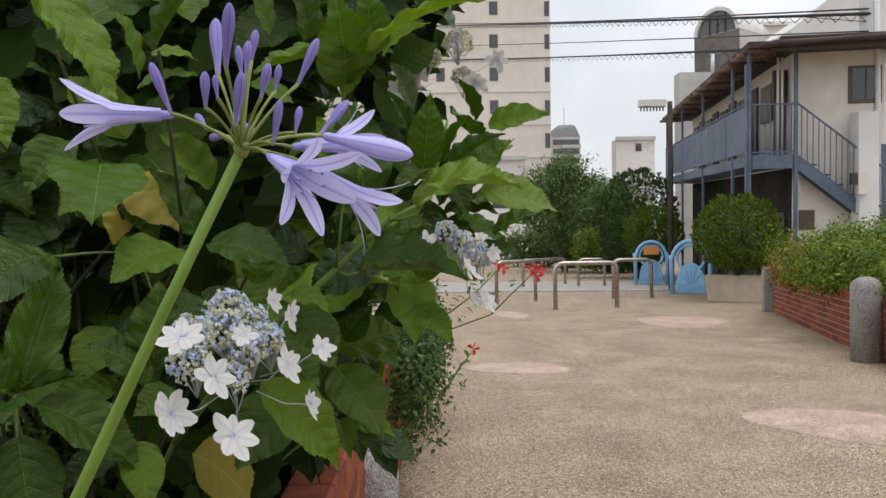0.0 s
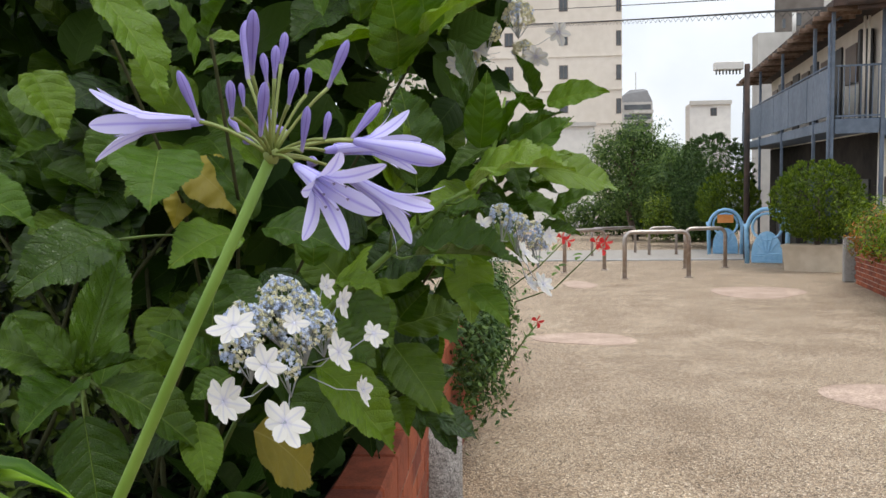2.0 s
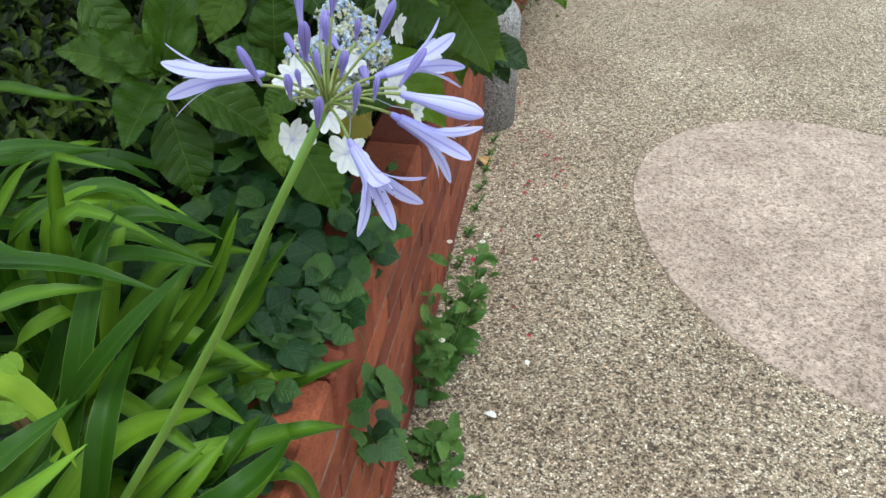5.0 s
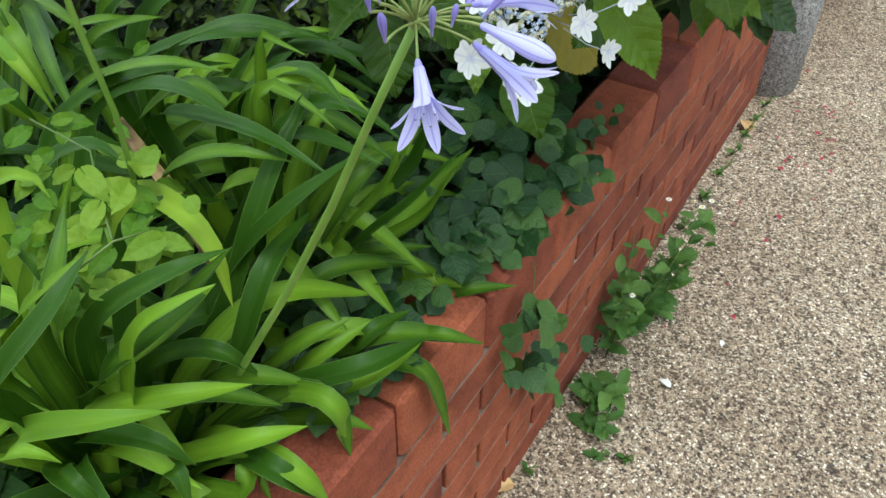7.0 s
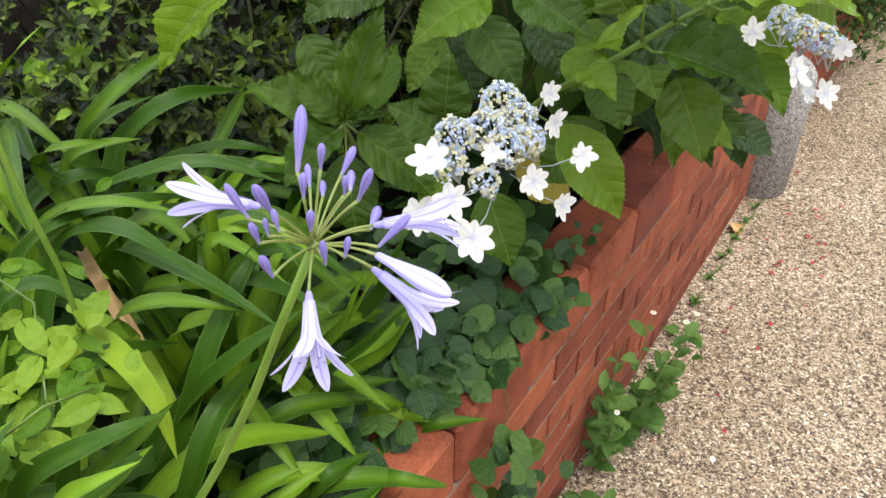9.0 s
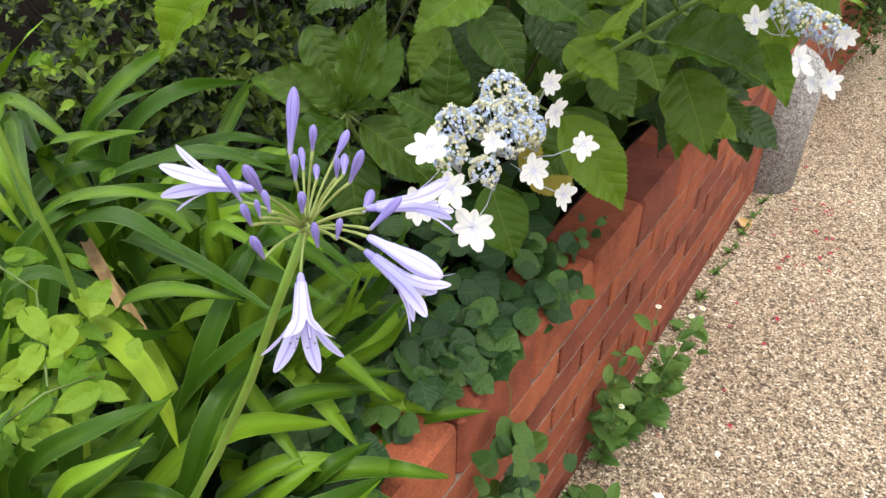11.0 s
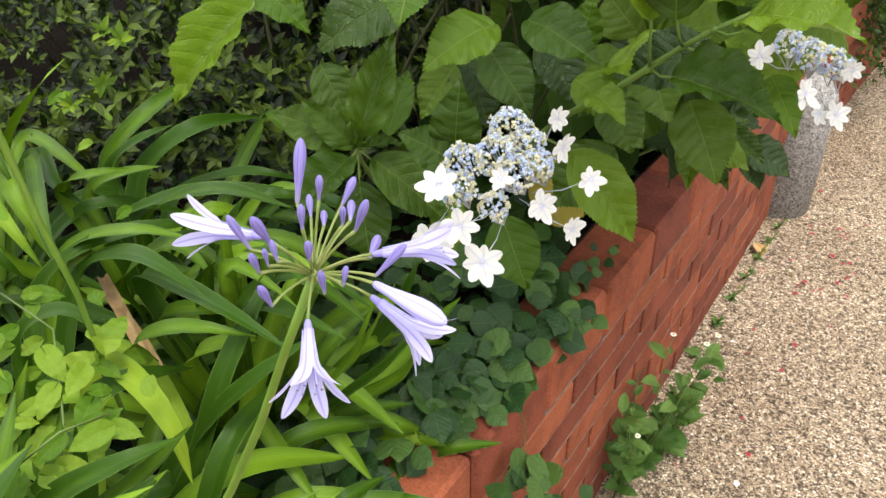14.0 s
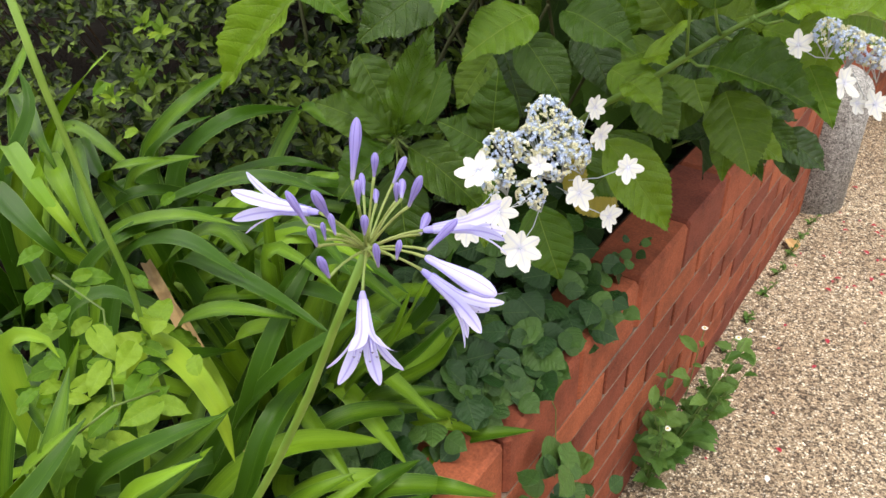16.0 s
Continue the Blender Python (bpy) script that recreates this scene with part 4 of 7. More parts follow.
# darkened copy of the hydrangea leaf: the bush's inner shade as colour
F_HYDBACK = leaf_material("hydrangea_leaf_shade_tone", (0.011, 0.026, 0.004), (0.045, 0.088, 0.01), (0.06, 0.1, 0.02), 8.0, 0.5, 0.08, island=True, shine=0.06)
F_YELLOW = leaf_material("yellowed_leaf", (0.2, 0.165, 0.022), (0.31, 0.26, 0.04), (0.33, 0.29, 0.1), 8.0, 0.5, 0.3, pucker=0.2)
F_STRAP = leaf_material("strap_leaf", (0.026, 0.068, 0.004), (0.182, 0.315, 0.018), (0.25, 0.37, 0.08), 0.4, 0.42, 0.08, slant=0.0, pucker=0.12, shine=0.14)
F_STRAPY = leaf_material("pale_strap_leaf", (0.11, 0.21, 0.016), (0.25, 0.35, 0.028), (0.3, 0.38, 0.07), 0.4, 0.42, 0.18, slant=0.0, pucker=0.1, shine=0.12)
F_IVY = leaf_material("dark_ivy_leaf", (0.016, 0.048, 0.011), (0.07, 0.138, 0.026), (0.12, 0.19, 0.055), 6.0, 0.38, 0.12, slant=0.7, pucker=0.35, shine=0.26)
# near-black leaf tones that carry the shade under the strap leaves
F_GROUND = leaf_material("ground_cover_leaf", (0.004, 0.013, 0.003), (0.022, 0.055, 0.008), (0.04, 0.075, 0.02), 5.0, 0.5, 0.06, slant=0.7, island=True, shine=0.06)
F_VINE = leaf_material("pale_vine_leaf", (0.08, 0.165, 0.014), (0.24, 0.345, 0.04), (0.26, 0.36, 0.06), 4.0, 0.45, 0.3, slant=0.9, pucker=0.15, shine=0.12)
F_WEED = leaf_material("weed_leaf", (0.06, 0.125, 0.026), (0.15, 0.25, 0.06), (0.15, 0.27, 0.07), 5.0, 0.45, 0.25, slant=0.6, shine=0.15)
# the near-black end of these leaf tones paints in the shrub's gloom
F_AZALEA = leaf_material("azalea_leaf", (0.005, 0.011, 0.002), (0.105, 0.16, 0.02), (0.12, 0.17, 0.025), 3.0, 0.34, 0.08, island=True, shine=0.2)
F_FRESH = leaf_material("fresh_azalea_leaf", (0.08, 0.15, 0.012), (0.26, 0.37, 0.03), (0.25, 0.35, 0.05), 3.0, 0.45, 0.2, island=True, shine=0.15)
M_SHOOT = material("green_shoot", (0.085, 0.15, 0.02), 0.5, second=(0.15, 0.22, 0.04), scale=30)
M_STALK = material("green_stalk", (0.12, 0.22, 0.025), 0.5, second=(0.19, 0.3, 0.05), scale=25)
M_STEM = material("leaf_stem", (0.07, 0.11, 0.02), 0.5, second=(0.13, 0.19, 0.045), scale=30)
M_HSTEM = material("shrub_stem", (0.028, 0.032, 0.014), 0.8, second=(0.06, 0.062, 0.028), scale=40, bump=0.2, spec=0.1)
M_TWIG = material("brown_twig", (0.05, 0.032, 0.02), 0.9, second=(0.1, 0.065, 0.04), scale=40, bump=0.3, spec=0.1)


def petal_material(name, edge, mid, base):
    mt = bpy.data.materials.new(name)
    mt.use_nodes = True
    n, l = mt.node_tree.nodes, mt.node_tree.links
    p = n["Principled BSDF"]
    uv, sep = n.new("ShaderNodeUVMap"), n.new("ShaderNodeSeparateXYZ")
    l.new(uv.outputs["UV"], sep.inputs[0])
    sub, ab = n.new("ShaderNodeMath"), n.new("ShaderNodeMath")
    sub.operation, ab.operation = "SUBTRACT", "ABSOLUTE"
    sub.inputs[1].default_value = 0.5
    l.new(sep.outputs["Y"], sub.inputs[0]), l.new(sub.outputs[0], ab.inputs[0])
    r1 = n.new("ShaderNodeValToRGB")
    e = r1.color_ramp.elements
    e[0].position, e[0].color, e[1].position, e[1].color = 0.015, (*mid, 1), 0.11, (*edge, 1)
    l.new(ab.outputs[0], r1.inputs["Fac"])
    mx, mr = n.new("ShaderNodeMixRGB"), n.new("ShaderNodeMapRange")
    mr.inputs["From Min"].default_value, mr.inputs["From Max"].default_value = 0.0, 0.3
    mr.inputs["To Min"].default_value, mr.inputs["To Max"].default_value = 0.8, 0.0
    mx.inputs["Color2"].default_value = (*base, 1)
    l.new(sep.outputs["X"], mr.inputs["Value"]), l.new(mr.outputs["Result"], mx.inputs["Fac"]), l.new(r1.outputs["Color"], mx.inputs["Color1"])
    l.new(mx.outputs["Color"], p.inputs["Base Color"])
    p.inputs["Roughness"].default_value, p.inputs["Specular IOR Level"].default_value = 0.5, 0.3
    tr, ms = n.new("ShaderNodeBsdfTranslucent"), n.new("ShaderNodeMixShader")
    l.new(mx.outputs["Color"], tr.inputs["Color"])
    ms.inputs["Fac"].default_value = 0.35
    l.new(p.outputs[0], ms.inputs[1]), l.new(tr.outputs[0], ms.inputs[2]), l.new(ms.outputs[0], n["Material Output"].inputs["Surface"])
    return mt


M_LILAC = petal_material("lilac_petal", (0.62, 0.6, 0.92), (0.38, 0.34, 0.79), (0.44, 0.4, 0.82))
M_BUD = petal_material("violet_bud", (0.33, 0.28, 0.63), (0.2, 0.15, 0.45), (0.46, 0.43, 0.58))
M_WHITE_PETAL = petal_material("white_petal", (0.68, 0.67, 0.65), (0.56, 0.56, 0.63), (0.42, 0.42, 0.64))
M_PEDICEL = material("pedicel", (0.14, 0.2, 0.045), 0.5, second=(0.24, 0.27, 0.08), scale=40)
M_FILAMENT = material("filament", (0.55, 0.52, 0.8), 0.5)
M_ANTHER = material("anther", (0.18, 0.15, 0.27), 0.6)


def leaf_shape(ratio=0.62, rows=22, teeth=0.022, fold=0.3, droop=0.25, belly=0.75, curl=0.0, wave=0.012, seed=0, heart=0.0, tail=0):
    """An ovate leaf of unit length along y, with a toothed edge, a folded midrib and a drooping tip."""
    v, f, uv, hold = [], [], [], 0.0
    cols = (-1.0, -0.8, -0.55, -0.28, 0.0, 0.28, 0.55, 0.8, 1.0) if tail else (-1.0, -0.62, -0.28, 0.0, 0.28, 0.62, 1.0)
    for i in range(rows + 1):
        u = i / rows
        w = ratio / 2 * math.sin(math.pi * min(1, u ** belly * 0.985 + 0.012)) ** 0.82 * (1 - 0.12 * u * u)
        if tail and u > 0.68:
            k = (u - 0.68) / 0.32
            w = hold * ((1 - k) ** 1.35 * 0.86 + 0.14 * (1 - k) ** 0.6)
        elif u > 0.74:
            w *= 1 - 0.5 * ((u - 0.74) / 0.26) ** 0.8
        else:
            hold = w
        tooth = teeth * (1 if i % 2 else -0.35) * (1 if 1 < i < rows - 1 else 0)
        for c in cols:
            e = abs(c) ** 6
            x = c * w + (math.copysign(tooth, c) if c else 0) * e
            y = u - heart * abs(c) ** 2 * (1 - u) ** 3 + (max(0, tooth) * 0.9 * e)
            z = fold * abs(x) - curl * x * x + 1.6 * droop * (u - u ** 1.8) + wave * math.sin(u * 24 + seed) * abs(c) + 0.02 * math.sin(u * 5 + seed + c)
            if tail:
                q = 0.48 * abs(c) * max(0.12, w / (ratio / 2))
                z += 0.0042 * math.cos(2 * math.pi * 8 * (u - q * (0.315 + 0.42 * q))) * min(1, 3 * abs(c)) * min(1, 6 * (1 - u))
            v.append((x, y, z))
            uv.append((0.005 + u * 0.99, 0.5 + c * 0.48 * max(0.12, w / (ratio / 2))))
    n = len(cols)
    for i in range(rows):
        for k in range(n - 1):
            f.append((i * n + k, i * n + k + 1, (i + 1) * n + k + 1, (i + 1) * n + k))
    return v, f, uv


HYD = [Buf().add(*leaf_shape(0.7, 52, 0.018, fold=0.42, droop=0.26, curl=0.6, wave=0.018, seed=1, tail=1)), Buf().add(*leaf_shape(0.78, 52, 0.019, fold=0.3, droop=0.34, curl=0.5, wave=0.02, seed=2, tail=1)),
       Buf().add(*leaf_shape(0.66, 48, 0.018, fold=0.62, droop=0.2, curl=0.7, wave=0.022, seed=3, tail=1)), Buf().add(*leaf_shape(0.72, 56, 0.017, fold=0.26, droop=0.16, curl=0.3, wave=0.016, seed=4, tail=1))]
HYD_MESH = [b.mesh("leaf", F_HYD, True) for b in HYD]
HYD_DARK = [q.mesh("leaf", F_HYDDARK, True) for q in HYD]
HYD_YOUNG = [q.mesh("leaf", F_HYDYOUNG, True) for q in HYD]
YEL_MESH = HYD[1].mesh("leaf", F_YELLOW, True)


def blade(parent, mesh, base, tip, up, width=1.0, name="leaf", label="", deep=1.0):
    """A leaf object from stalk to tip whose upper face looks to up."""
    L = (Vector(tip) - Vector(base)).length
    m = frame_of(base, tip, up) @ Matrix.Diagonal((L * width, L, L * deep, 1))
    return part(name, mesh, None, parent, label, m=m)


hyd = thing("hydrangea_bush", "lacecap hydrangea bush with large toothed green leaves", "hydrangea")
RNG = random.Random(11)
EYES = Vector((0.07, 0.08, 1.26))


def key(base, tip, width=1.0, face=0.55, mesh=None, label="", tone=None, deep=1.25):
    """A leaf of the bush between two places, turned partly to the camera."""
    mid = (Vector(base) + Vector(tip)) / 2
    up = (EYES - mid).normalized() * face + Vector((0, 0, 1 - face))
    k = int(abs(base[0] * 977 + base[1] * 577)) % 4
    return blade(hyd, mesh or (tone or (HYD_YOUNG if k % 2 else HYD_MESH))[k], base, tip, up, width * 0.88, label=label, deep=deep)


# stems
stems = random.Random(4)


def stem(a, b, r=0.005, bow=0.03, mat=None, name="stem"):
    a, b = Vector(a), Vector(b)
    off = Vector((stems.uniform(-1, 1), stems.uniform(-1, 1), 0.5)) * bow
    pts = [a.lerp(b, u) + off * 4 * u * (1 - u) for u in (0, 0.2, 0.4, 0.6, 0.8, 1)]
    part(name, Buf().tube(pts, [r * 1.4, r * 1.3, r * 1.15, r, r * 0.9, r * 0.7], 8), mat or M_STEM, hyd, smooth=True)


ROOT = (-0.62, 1.35, 0.48)


# shoot beside the flower stalk
SHOOT = Vector((-0.378, 0.719, 1.007))
for tip, w, f, k, tone in (((-0.368, 0.781, 1.118), 0.66, 0.8, 2, "dark"), ((-0.422, 0.687, 1.066), 0.72, 0.8, 0, "dark"), ((-0.463, 0.684, 1.040), 0.85, 0.6, 1, "mid"),
                           ((-0.368, 0.611, 0.978), 0.85, 0.4, 2, "mid"), ((-0.322, 0.736, 1.019), 0.48, 0.5, 2, "dark"), ((-0.279, 0.748, 0.930), 0.82, 0.5, 0, "mid")):
    far = Vector(tip) - SHOOT
    key(tuple(SHOOT + far * (0.05 if tone == "dark" else 0.14)), tip, w, f, (HYD_DARK if tone == "dark" else HYD_MESH)[k])
    stem(tuple(SHOOT), tuple(SHOOT + far * 0.16), 0.0014, 0.002)
for d in ((0.012, -0.014, 0.02), (-0.012, -0.008, 0.022), (0.002, 0.006, 0.026), (0.016, 0.0, 0.012)):
    key(tuple(SHOOT), tuple(SHOOT + Vector(d)), 0.6, 0.5, HYD_YOUNG[2])
stem((-0.40, 0.80, 0.90), (-0.378, 0.719, 1.003), 0.0028, 0.006)
key((-0.373, 0.712, 0.972), (-0.356, 0.702, 0.878), 1.0, 0.75, HYD_MESH[3])
stem((-0.378, 0.719, 1.0), (-0.373, 0.712, 0.97), 0.0012, 0.002)
key((-0.432, 0.888, 1.125), (-0.488, 0.786, 1.071), 0.95, 0.55, HYD_DARK[1])
stem((-0.432, 0.888, 1.125), (-0.36, 0.90, 1.13), 0.0014, 0.004)
key((-0.465, 0.684, 1.178), (-0.391, 0.680, 1.140), 0.85, 0.5, HYD_YOUNG[0])
key((-0.476, 0.790, 1.285), (-0.418, 0.783, 1.237), 1.0, 0.75, HYD_MESH[3])
key((-0.410, 0.809, 0.979), (-0.430, 0.883, 1.030), 0.7, 0.6, HYD_YOUNG[3])
key((-0.431, 0.803, 1.230), (-0.466, 0.757, 1.204), 0.6, 0.5, HYD_MESH[2])
key((-0.346, 0.890, 1.197), (-0.308, 0.870, 1.137), 0.9, 0.6, HYD_DARK[3])
key((-0.318, 0.796, 0.937), (-0.369, 0.769, 0.906), 0.8, 0.6, HYD_DARK[1])
# leaves round the lacecap head
key((-0.264, 0.731, 1.018), (-0.306, 0.698, 1.053), 1.05, 0.6, HYD_MESH[1])
key((-0.266, 0.742, 1.028), (-0.258, 0.738, 1.106), 1.05, 0.8, HYD_MESH[0])
key((-0.291, 0.766, 0.954), (-0.266, 0.727, 0.898), 0.85, 0.65, HYD_MESH[3])
key((-0.235, 0.709, 1.012), (-0.262, 0.685, 0.994), 1.2, 0.7, HYD_MESH[3])
key((-0.178, 0.944, 0.968), (-0.238, 0.912, 0.884), 1.1, 0.6, HYD_DARK[3])
key((-0.203, 0.874, 0.987), (-0.117, 0.882, 0.891), 0.78, 0.55, HYD_MESH[0])
stem((-0.245, 0.868, 1.0), (-0.203, 0.874, 0.987), 0.0014, 0.003)
key((-0.338, 0.961, 0.813), (-0.287, 0.952, 0.712), 1.05, 0.75, HYD_YOUNG[3])
key((-0.312, 0.98, 0.885), (-0.258, 1.055, 0.795), 1.15, 0.6, YEL_MESH, "yellowed old leaf")
key((-0.270, 0.820, 1.131), (-0.303, 0.738, 1.102), 0.95, 0.5, HYD_YOUNG[1])
key((-0.243, 0.837, 1.135), (-0.154, 0.823, 1.112), 0.95, 0.5, HYD_MESH[0])
key((-0.315, 0.875, 1.087), (-0.245, 0.860, 1.021), 0.95, 0.55, HYD_MESH[3])
stem((-0.335, 0.90, 1.12), (-0.315, 0.875, 1.087), 0.0013, 0.003)
key((-0.213, 0.894, 1.061), (-0.140, 0.885, 1.027), 0.9, 0.5, HYD_YOUNG[1])
key((-0.277, 0.944, 1.088), (-0.226, 0.928, 1.015), 1.0, 0.5, HYD_DARK[3])
key((-0.211, 0.969, 1.015), (-0.150, 0.959, 0.967), 1.0, 0.55, HYD_DARK[1])
key((-0.366, 0.889, 1.049), (-0.382, 0.839, 0.993), 1.0, 0.55, HYD_MESH[3])
key((-0.492, 0.792, 1.055), (-0.452, 0.792, 0.989), 0.95, 0.55, HYD_MESH[1])
key((-0.362, 0.906, 1.052), (-0.318, 0.888, 0.980), 1.1, 0.55, HYD_DARK[1])
# pale leaf high above the azalea
key((-0.403, 0.627, 1.181), (-0.420, 0.537, 1.110), 0.66, 0.45, HYD_YOUNG[2], deep=1.7)

# long stem that leans over the wall
OVER = [Vector(q) for q in ((-0.33, 0.98, 0.90), (-0.22, 0.88, 1.02), (-0.148, 0.843, 1.080), (-0.115, 0.848, 1.110), (-0.084, 0.841, 1.138), (-0.056, 0.832, 1.161), (-0.015, 0.858, 1.185))]
part("stem", Buf().tube(OVER, [0.0042, 0.0039, 0.0036, 0.0033, 0.0029, 0.0024, 0.0018], 10), M_SHOOT, hyd, "stout green shoot", smooth=True)
for i, k in enumerate((2, 3, 4, 5)):
    part("node", Buf().lathe([(0.0006, -0.0036), (0.0038 - 0.0004 * i, -0.0018), (0.0047 - 0.0005 * i, 0), (0.0038 - 0.0004 * i, 0.0018), (0.0006, 0.0036)], 10, Matrix.Translation(OVER[k])), M_SHOOT, hyd, smooth=True)
for root, base, tip, w, f, mesh in ((3, (-0.090, 0.843, 1.107), (0.021, 0.812, 1.095), 0.85, 0.45, HYD_MESH[2]), (3, (-0.100, 0.795, 1.172), (-0.128, 0.815, 1.262), 0.7, 0.5, HYD_MESH[2]),
                                    (4, (-0.080, 0.800, 1.175), (-0.098, 0.815, 1.275), 0.85, 0.55, HYD_MESH[1]), (2, (-0.165, 0.825, 1.080), (-0.113, 0.800, 1.066), 0.9, 0.35, HYD_MESH[1]),
                                    (2, (-0.158, 0.862, 1.068), (-0.122, 0.850, 1.015), 1.2, 0.6, HYD_DARK[3]), (4, (-0.072, 0.905, 1.118), (-0.150, 0.885, 1.075), 1.0, 0.6, HYD_DARK[1]),
                                    (5, (-0.028, 0.818, 1.168), (0.070, 0.775, 1.190), 0.95, 0.3, HYD_MESH[0])):
    key(base, tip, w, f, mesh, deep=1.7)
    mid = OVER[root].lerp(Vector(base), 0.5) - Vector((0, 0, 0.004))
    part("leaf_stalk", Buf().tube([OVER[root], mid, Vector(base)], [0.0019, 0.0014, 0.0013], 8), M_SHOOT, hyd, smooth=True)
key((-0.085, 0.978, 1.104), (-0.031, 0.984, 1.088), 0.8, 0.4, tone=HYD_YOUNG)
key((-0.211, 0.908, 1.094), (-0.205, 0.908, 1.154), 0.9, 0.4, tone=HYD_YOUNG)
# low dark shoot leaning over the wall
LEAN = Vector((-0.165, 1.2, 0.885))
for tip, w, f in (((-0.039, 1.215, 0.830), 0.95, 0.5), ((-0.103, 1.278, 0.893), 0.8, 0.4), ((-0.222, 1.276, 0.908), 0.9, 0.5), ((-0.136, 1.120, 0.840), 0.95, 0.6), ((-0.235, 1.179, 0.856), 0.85, 0.5),
                  ((-0.095, 1.180, 0.825), 0.8, 0.5), ((-0.09, 1.27, 0.79), 0.85, 0.5), ((-0.19, 1.24, 0.99), 0.7, 0.5)):
    way = (Vector(tip) - LEAN).normalized()
    key(tuple(LEAN + way * 0.015), tuple(LEAN + way * min(0.095, (Vector(tip) - LEAN).length)), w * 0.85, f, tone=HYD_MESH if w > 0.87 else HYD_DARK)
stem(ROOT, tuple(LEAN), 0.0026, 0.05)
for tip, w in (((-0.057, 1.326, 0.785), 0.9), ((-0.104, 1.390, 0.896), 0.8), ((-0.128, 1.245, 0.778), 0.95), ((-0.094, 1.417, 0.826), 0.8), ((-0.134, 1.457, 0.950), 0.9), ((-0.196, 1.406, 0.933), 0.9)):
    mid = Vector((-0.157, 1.316, 0.863))
    way = (Vector(tip) - mid).normalized()
    key(tuple(mid + way * 0.015), tuple(mid + way * min(0.09, (Vector(tip) - mid).length)), w * 0.9, 0.5, tone=HYD_DARK)
key((-0.139, 1.382, 0.806), (-0.054, 1.406, 0.755), 0.9, 0.5, tone=HYD_DARK)
key((-0.135, 1.381, 0.802), (-0.088, 1.368, 0.739), 0.85, 0.5, tone=HYD_DARK)
key((-0.152, 1.409, 0.839), (-0.093, 1.461, 0.874), 0.9, 0.5, tone=HYD_DARK)
key((-0.171, 1.412, 0.869), (-0.128, 1.470, 0.943), 0.9, 0.5, tone=HYD_DARK)
# upper leaves, seen from below at the start of the walk
key((-0.334, 0.794, 1.218), (-0.302, 0.703, 1.153), 1.15, 0.45)
key((-0.384, 0.834, 1.244), (-0.403, 0.786, 1.185), 1.0, 0.5)
key((-0.344, 0.878, 1.208), (-0.280, 0.883, 1.148), 1.0, 0.7, YEL_MESH, "yellowed old leaf")
key((-0.354, 0.897, 1.189), (-0.357, 0.875, 1.137), 0.9, 0.7, YEL_MESH, "yellowed old leaf")
key((-0.305, 0.626, 1.332), (-0.253, 0.629, 1.236), 0.75, 0.3)
key((-0.331, 0.687, 1.316), (-0.340, 0.628, 1.341), 0.9, 0.4)
key((-0.341, 0.602, 1.258), (-0.308, 0.584, 1.203), 0.9, 0.5)
key((-0.239, 0.686, 1.300), (-0.185, 0.649, 1.341), 1.0, 0.5)
key((-0.295, 0.796, 1.299), (-0.310, 0.752, 1.359), 0.8, 0.4)
key((-0.306, 0.815, 1.294), (-0.244, 0.813, 1.304), 0.9, 0.4)
key((-0.291, 0.814, 1.325), (-0.246, 0.820, 1.320), 0.8, 0.4)
key((-0.265, 0.917, 1.200), (-0.313, 0.884, 1.261), 0.9, 0.6)
key((-0.266, 0.867, 1.147), (-0.303, 0.839, 1.216), 0.8, 0.6)
key((-0.348, 0.844, 1.280), (-0.360, 0.833, 1.313), 0.9, 0.5)
key((-0.104, 0.844, 1.302), (-0.106, 0.783, 1.377), 1.0, 0.6)
key((-0.077, 0.833, 1.319), (0.041, 0.773, 1.362), 0.8, 0.3)
key((-0.079, 0.843, 1.319), (-0.106, 0.848, 1.283), 0.9, 0.4)
key((-0.080, 0.843, 1.320), (-0.188, 0.807, 1.307), 0.7, 0.3)
key((-0.075, 0.861, 1.333), (-0.083, 0.831, 1.401), 0.9, 0.5)
key((-0.147, 0.867, 1.354), (-0.151, 0.829, 1.407), 0.9, 0.5)
key((-0.190, 0.897, 1.368), (-0.210, 0.858, 1.411), 1.0, 0.5)
key((-0.170, 0.917, 1.297), (-0.218, 0.883, 1.310), 0.9, 0.5)
# shoot over the walk
key((0.054, 1.028, 1.286), (0.127, 0.995, 1.291), 0.8, 0.65, HYD_YOUNG[3])
key((0.006, 1.040, 1.234), (0.076, 1.009, 1.269), 0.55, 0.45, HYD_MESH[2])
key((-0.029, 1.056, 1.233), (-0.018, 1.023, 1.327), 0.75, 0.7, HYD_YOUNG[3])
key((-0.048, 1.067, 1.277), (-0.072, 1.027, 1.330), 0.6, 0.6, HYD_MESH[0])
key((-0.039, 1.002, 1.186), (0.082, 0.976, 1.215), 0.62, 0.45, HYD_YOUNG[1])
key((0.040, 1.098, 1.301), (0.014, 1.058, 1.352), 0.6, 0.6, HYD_MESH[2])
key((0.062, 1.060, 1.148), (0.119, 1.027, 1.172), 0.7, 0.5, HYD_MESH[1])
key((0.040, 1.087, 1.131), (0.098, 1.052, 1.120), 0.7, 0.5, HYD_DARK[3])
key((-0.068, 0.938, 1.350), (-0.016, 0.905, 1.381), 0.6, 0.5, HYD_YOUNG[0])
key((0.005, 1.039, 1.222), (0.025, 0.997, 1.165), 0.7, 0.5, HYD_MESH[1])
key((-0.014, 1.088, 1.235), (-0.071, 1.039, 1.197), 0.7, 0.5, HYD_MESH[0])
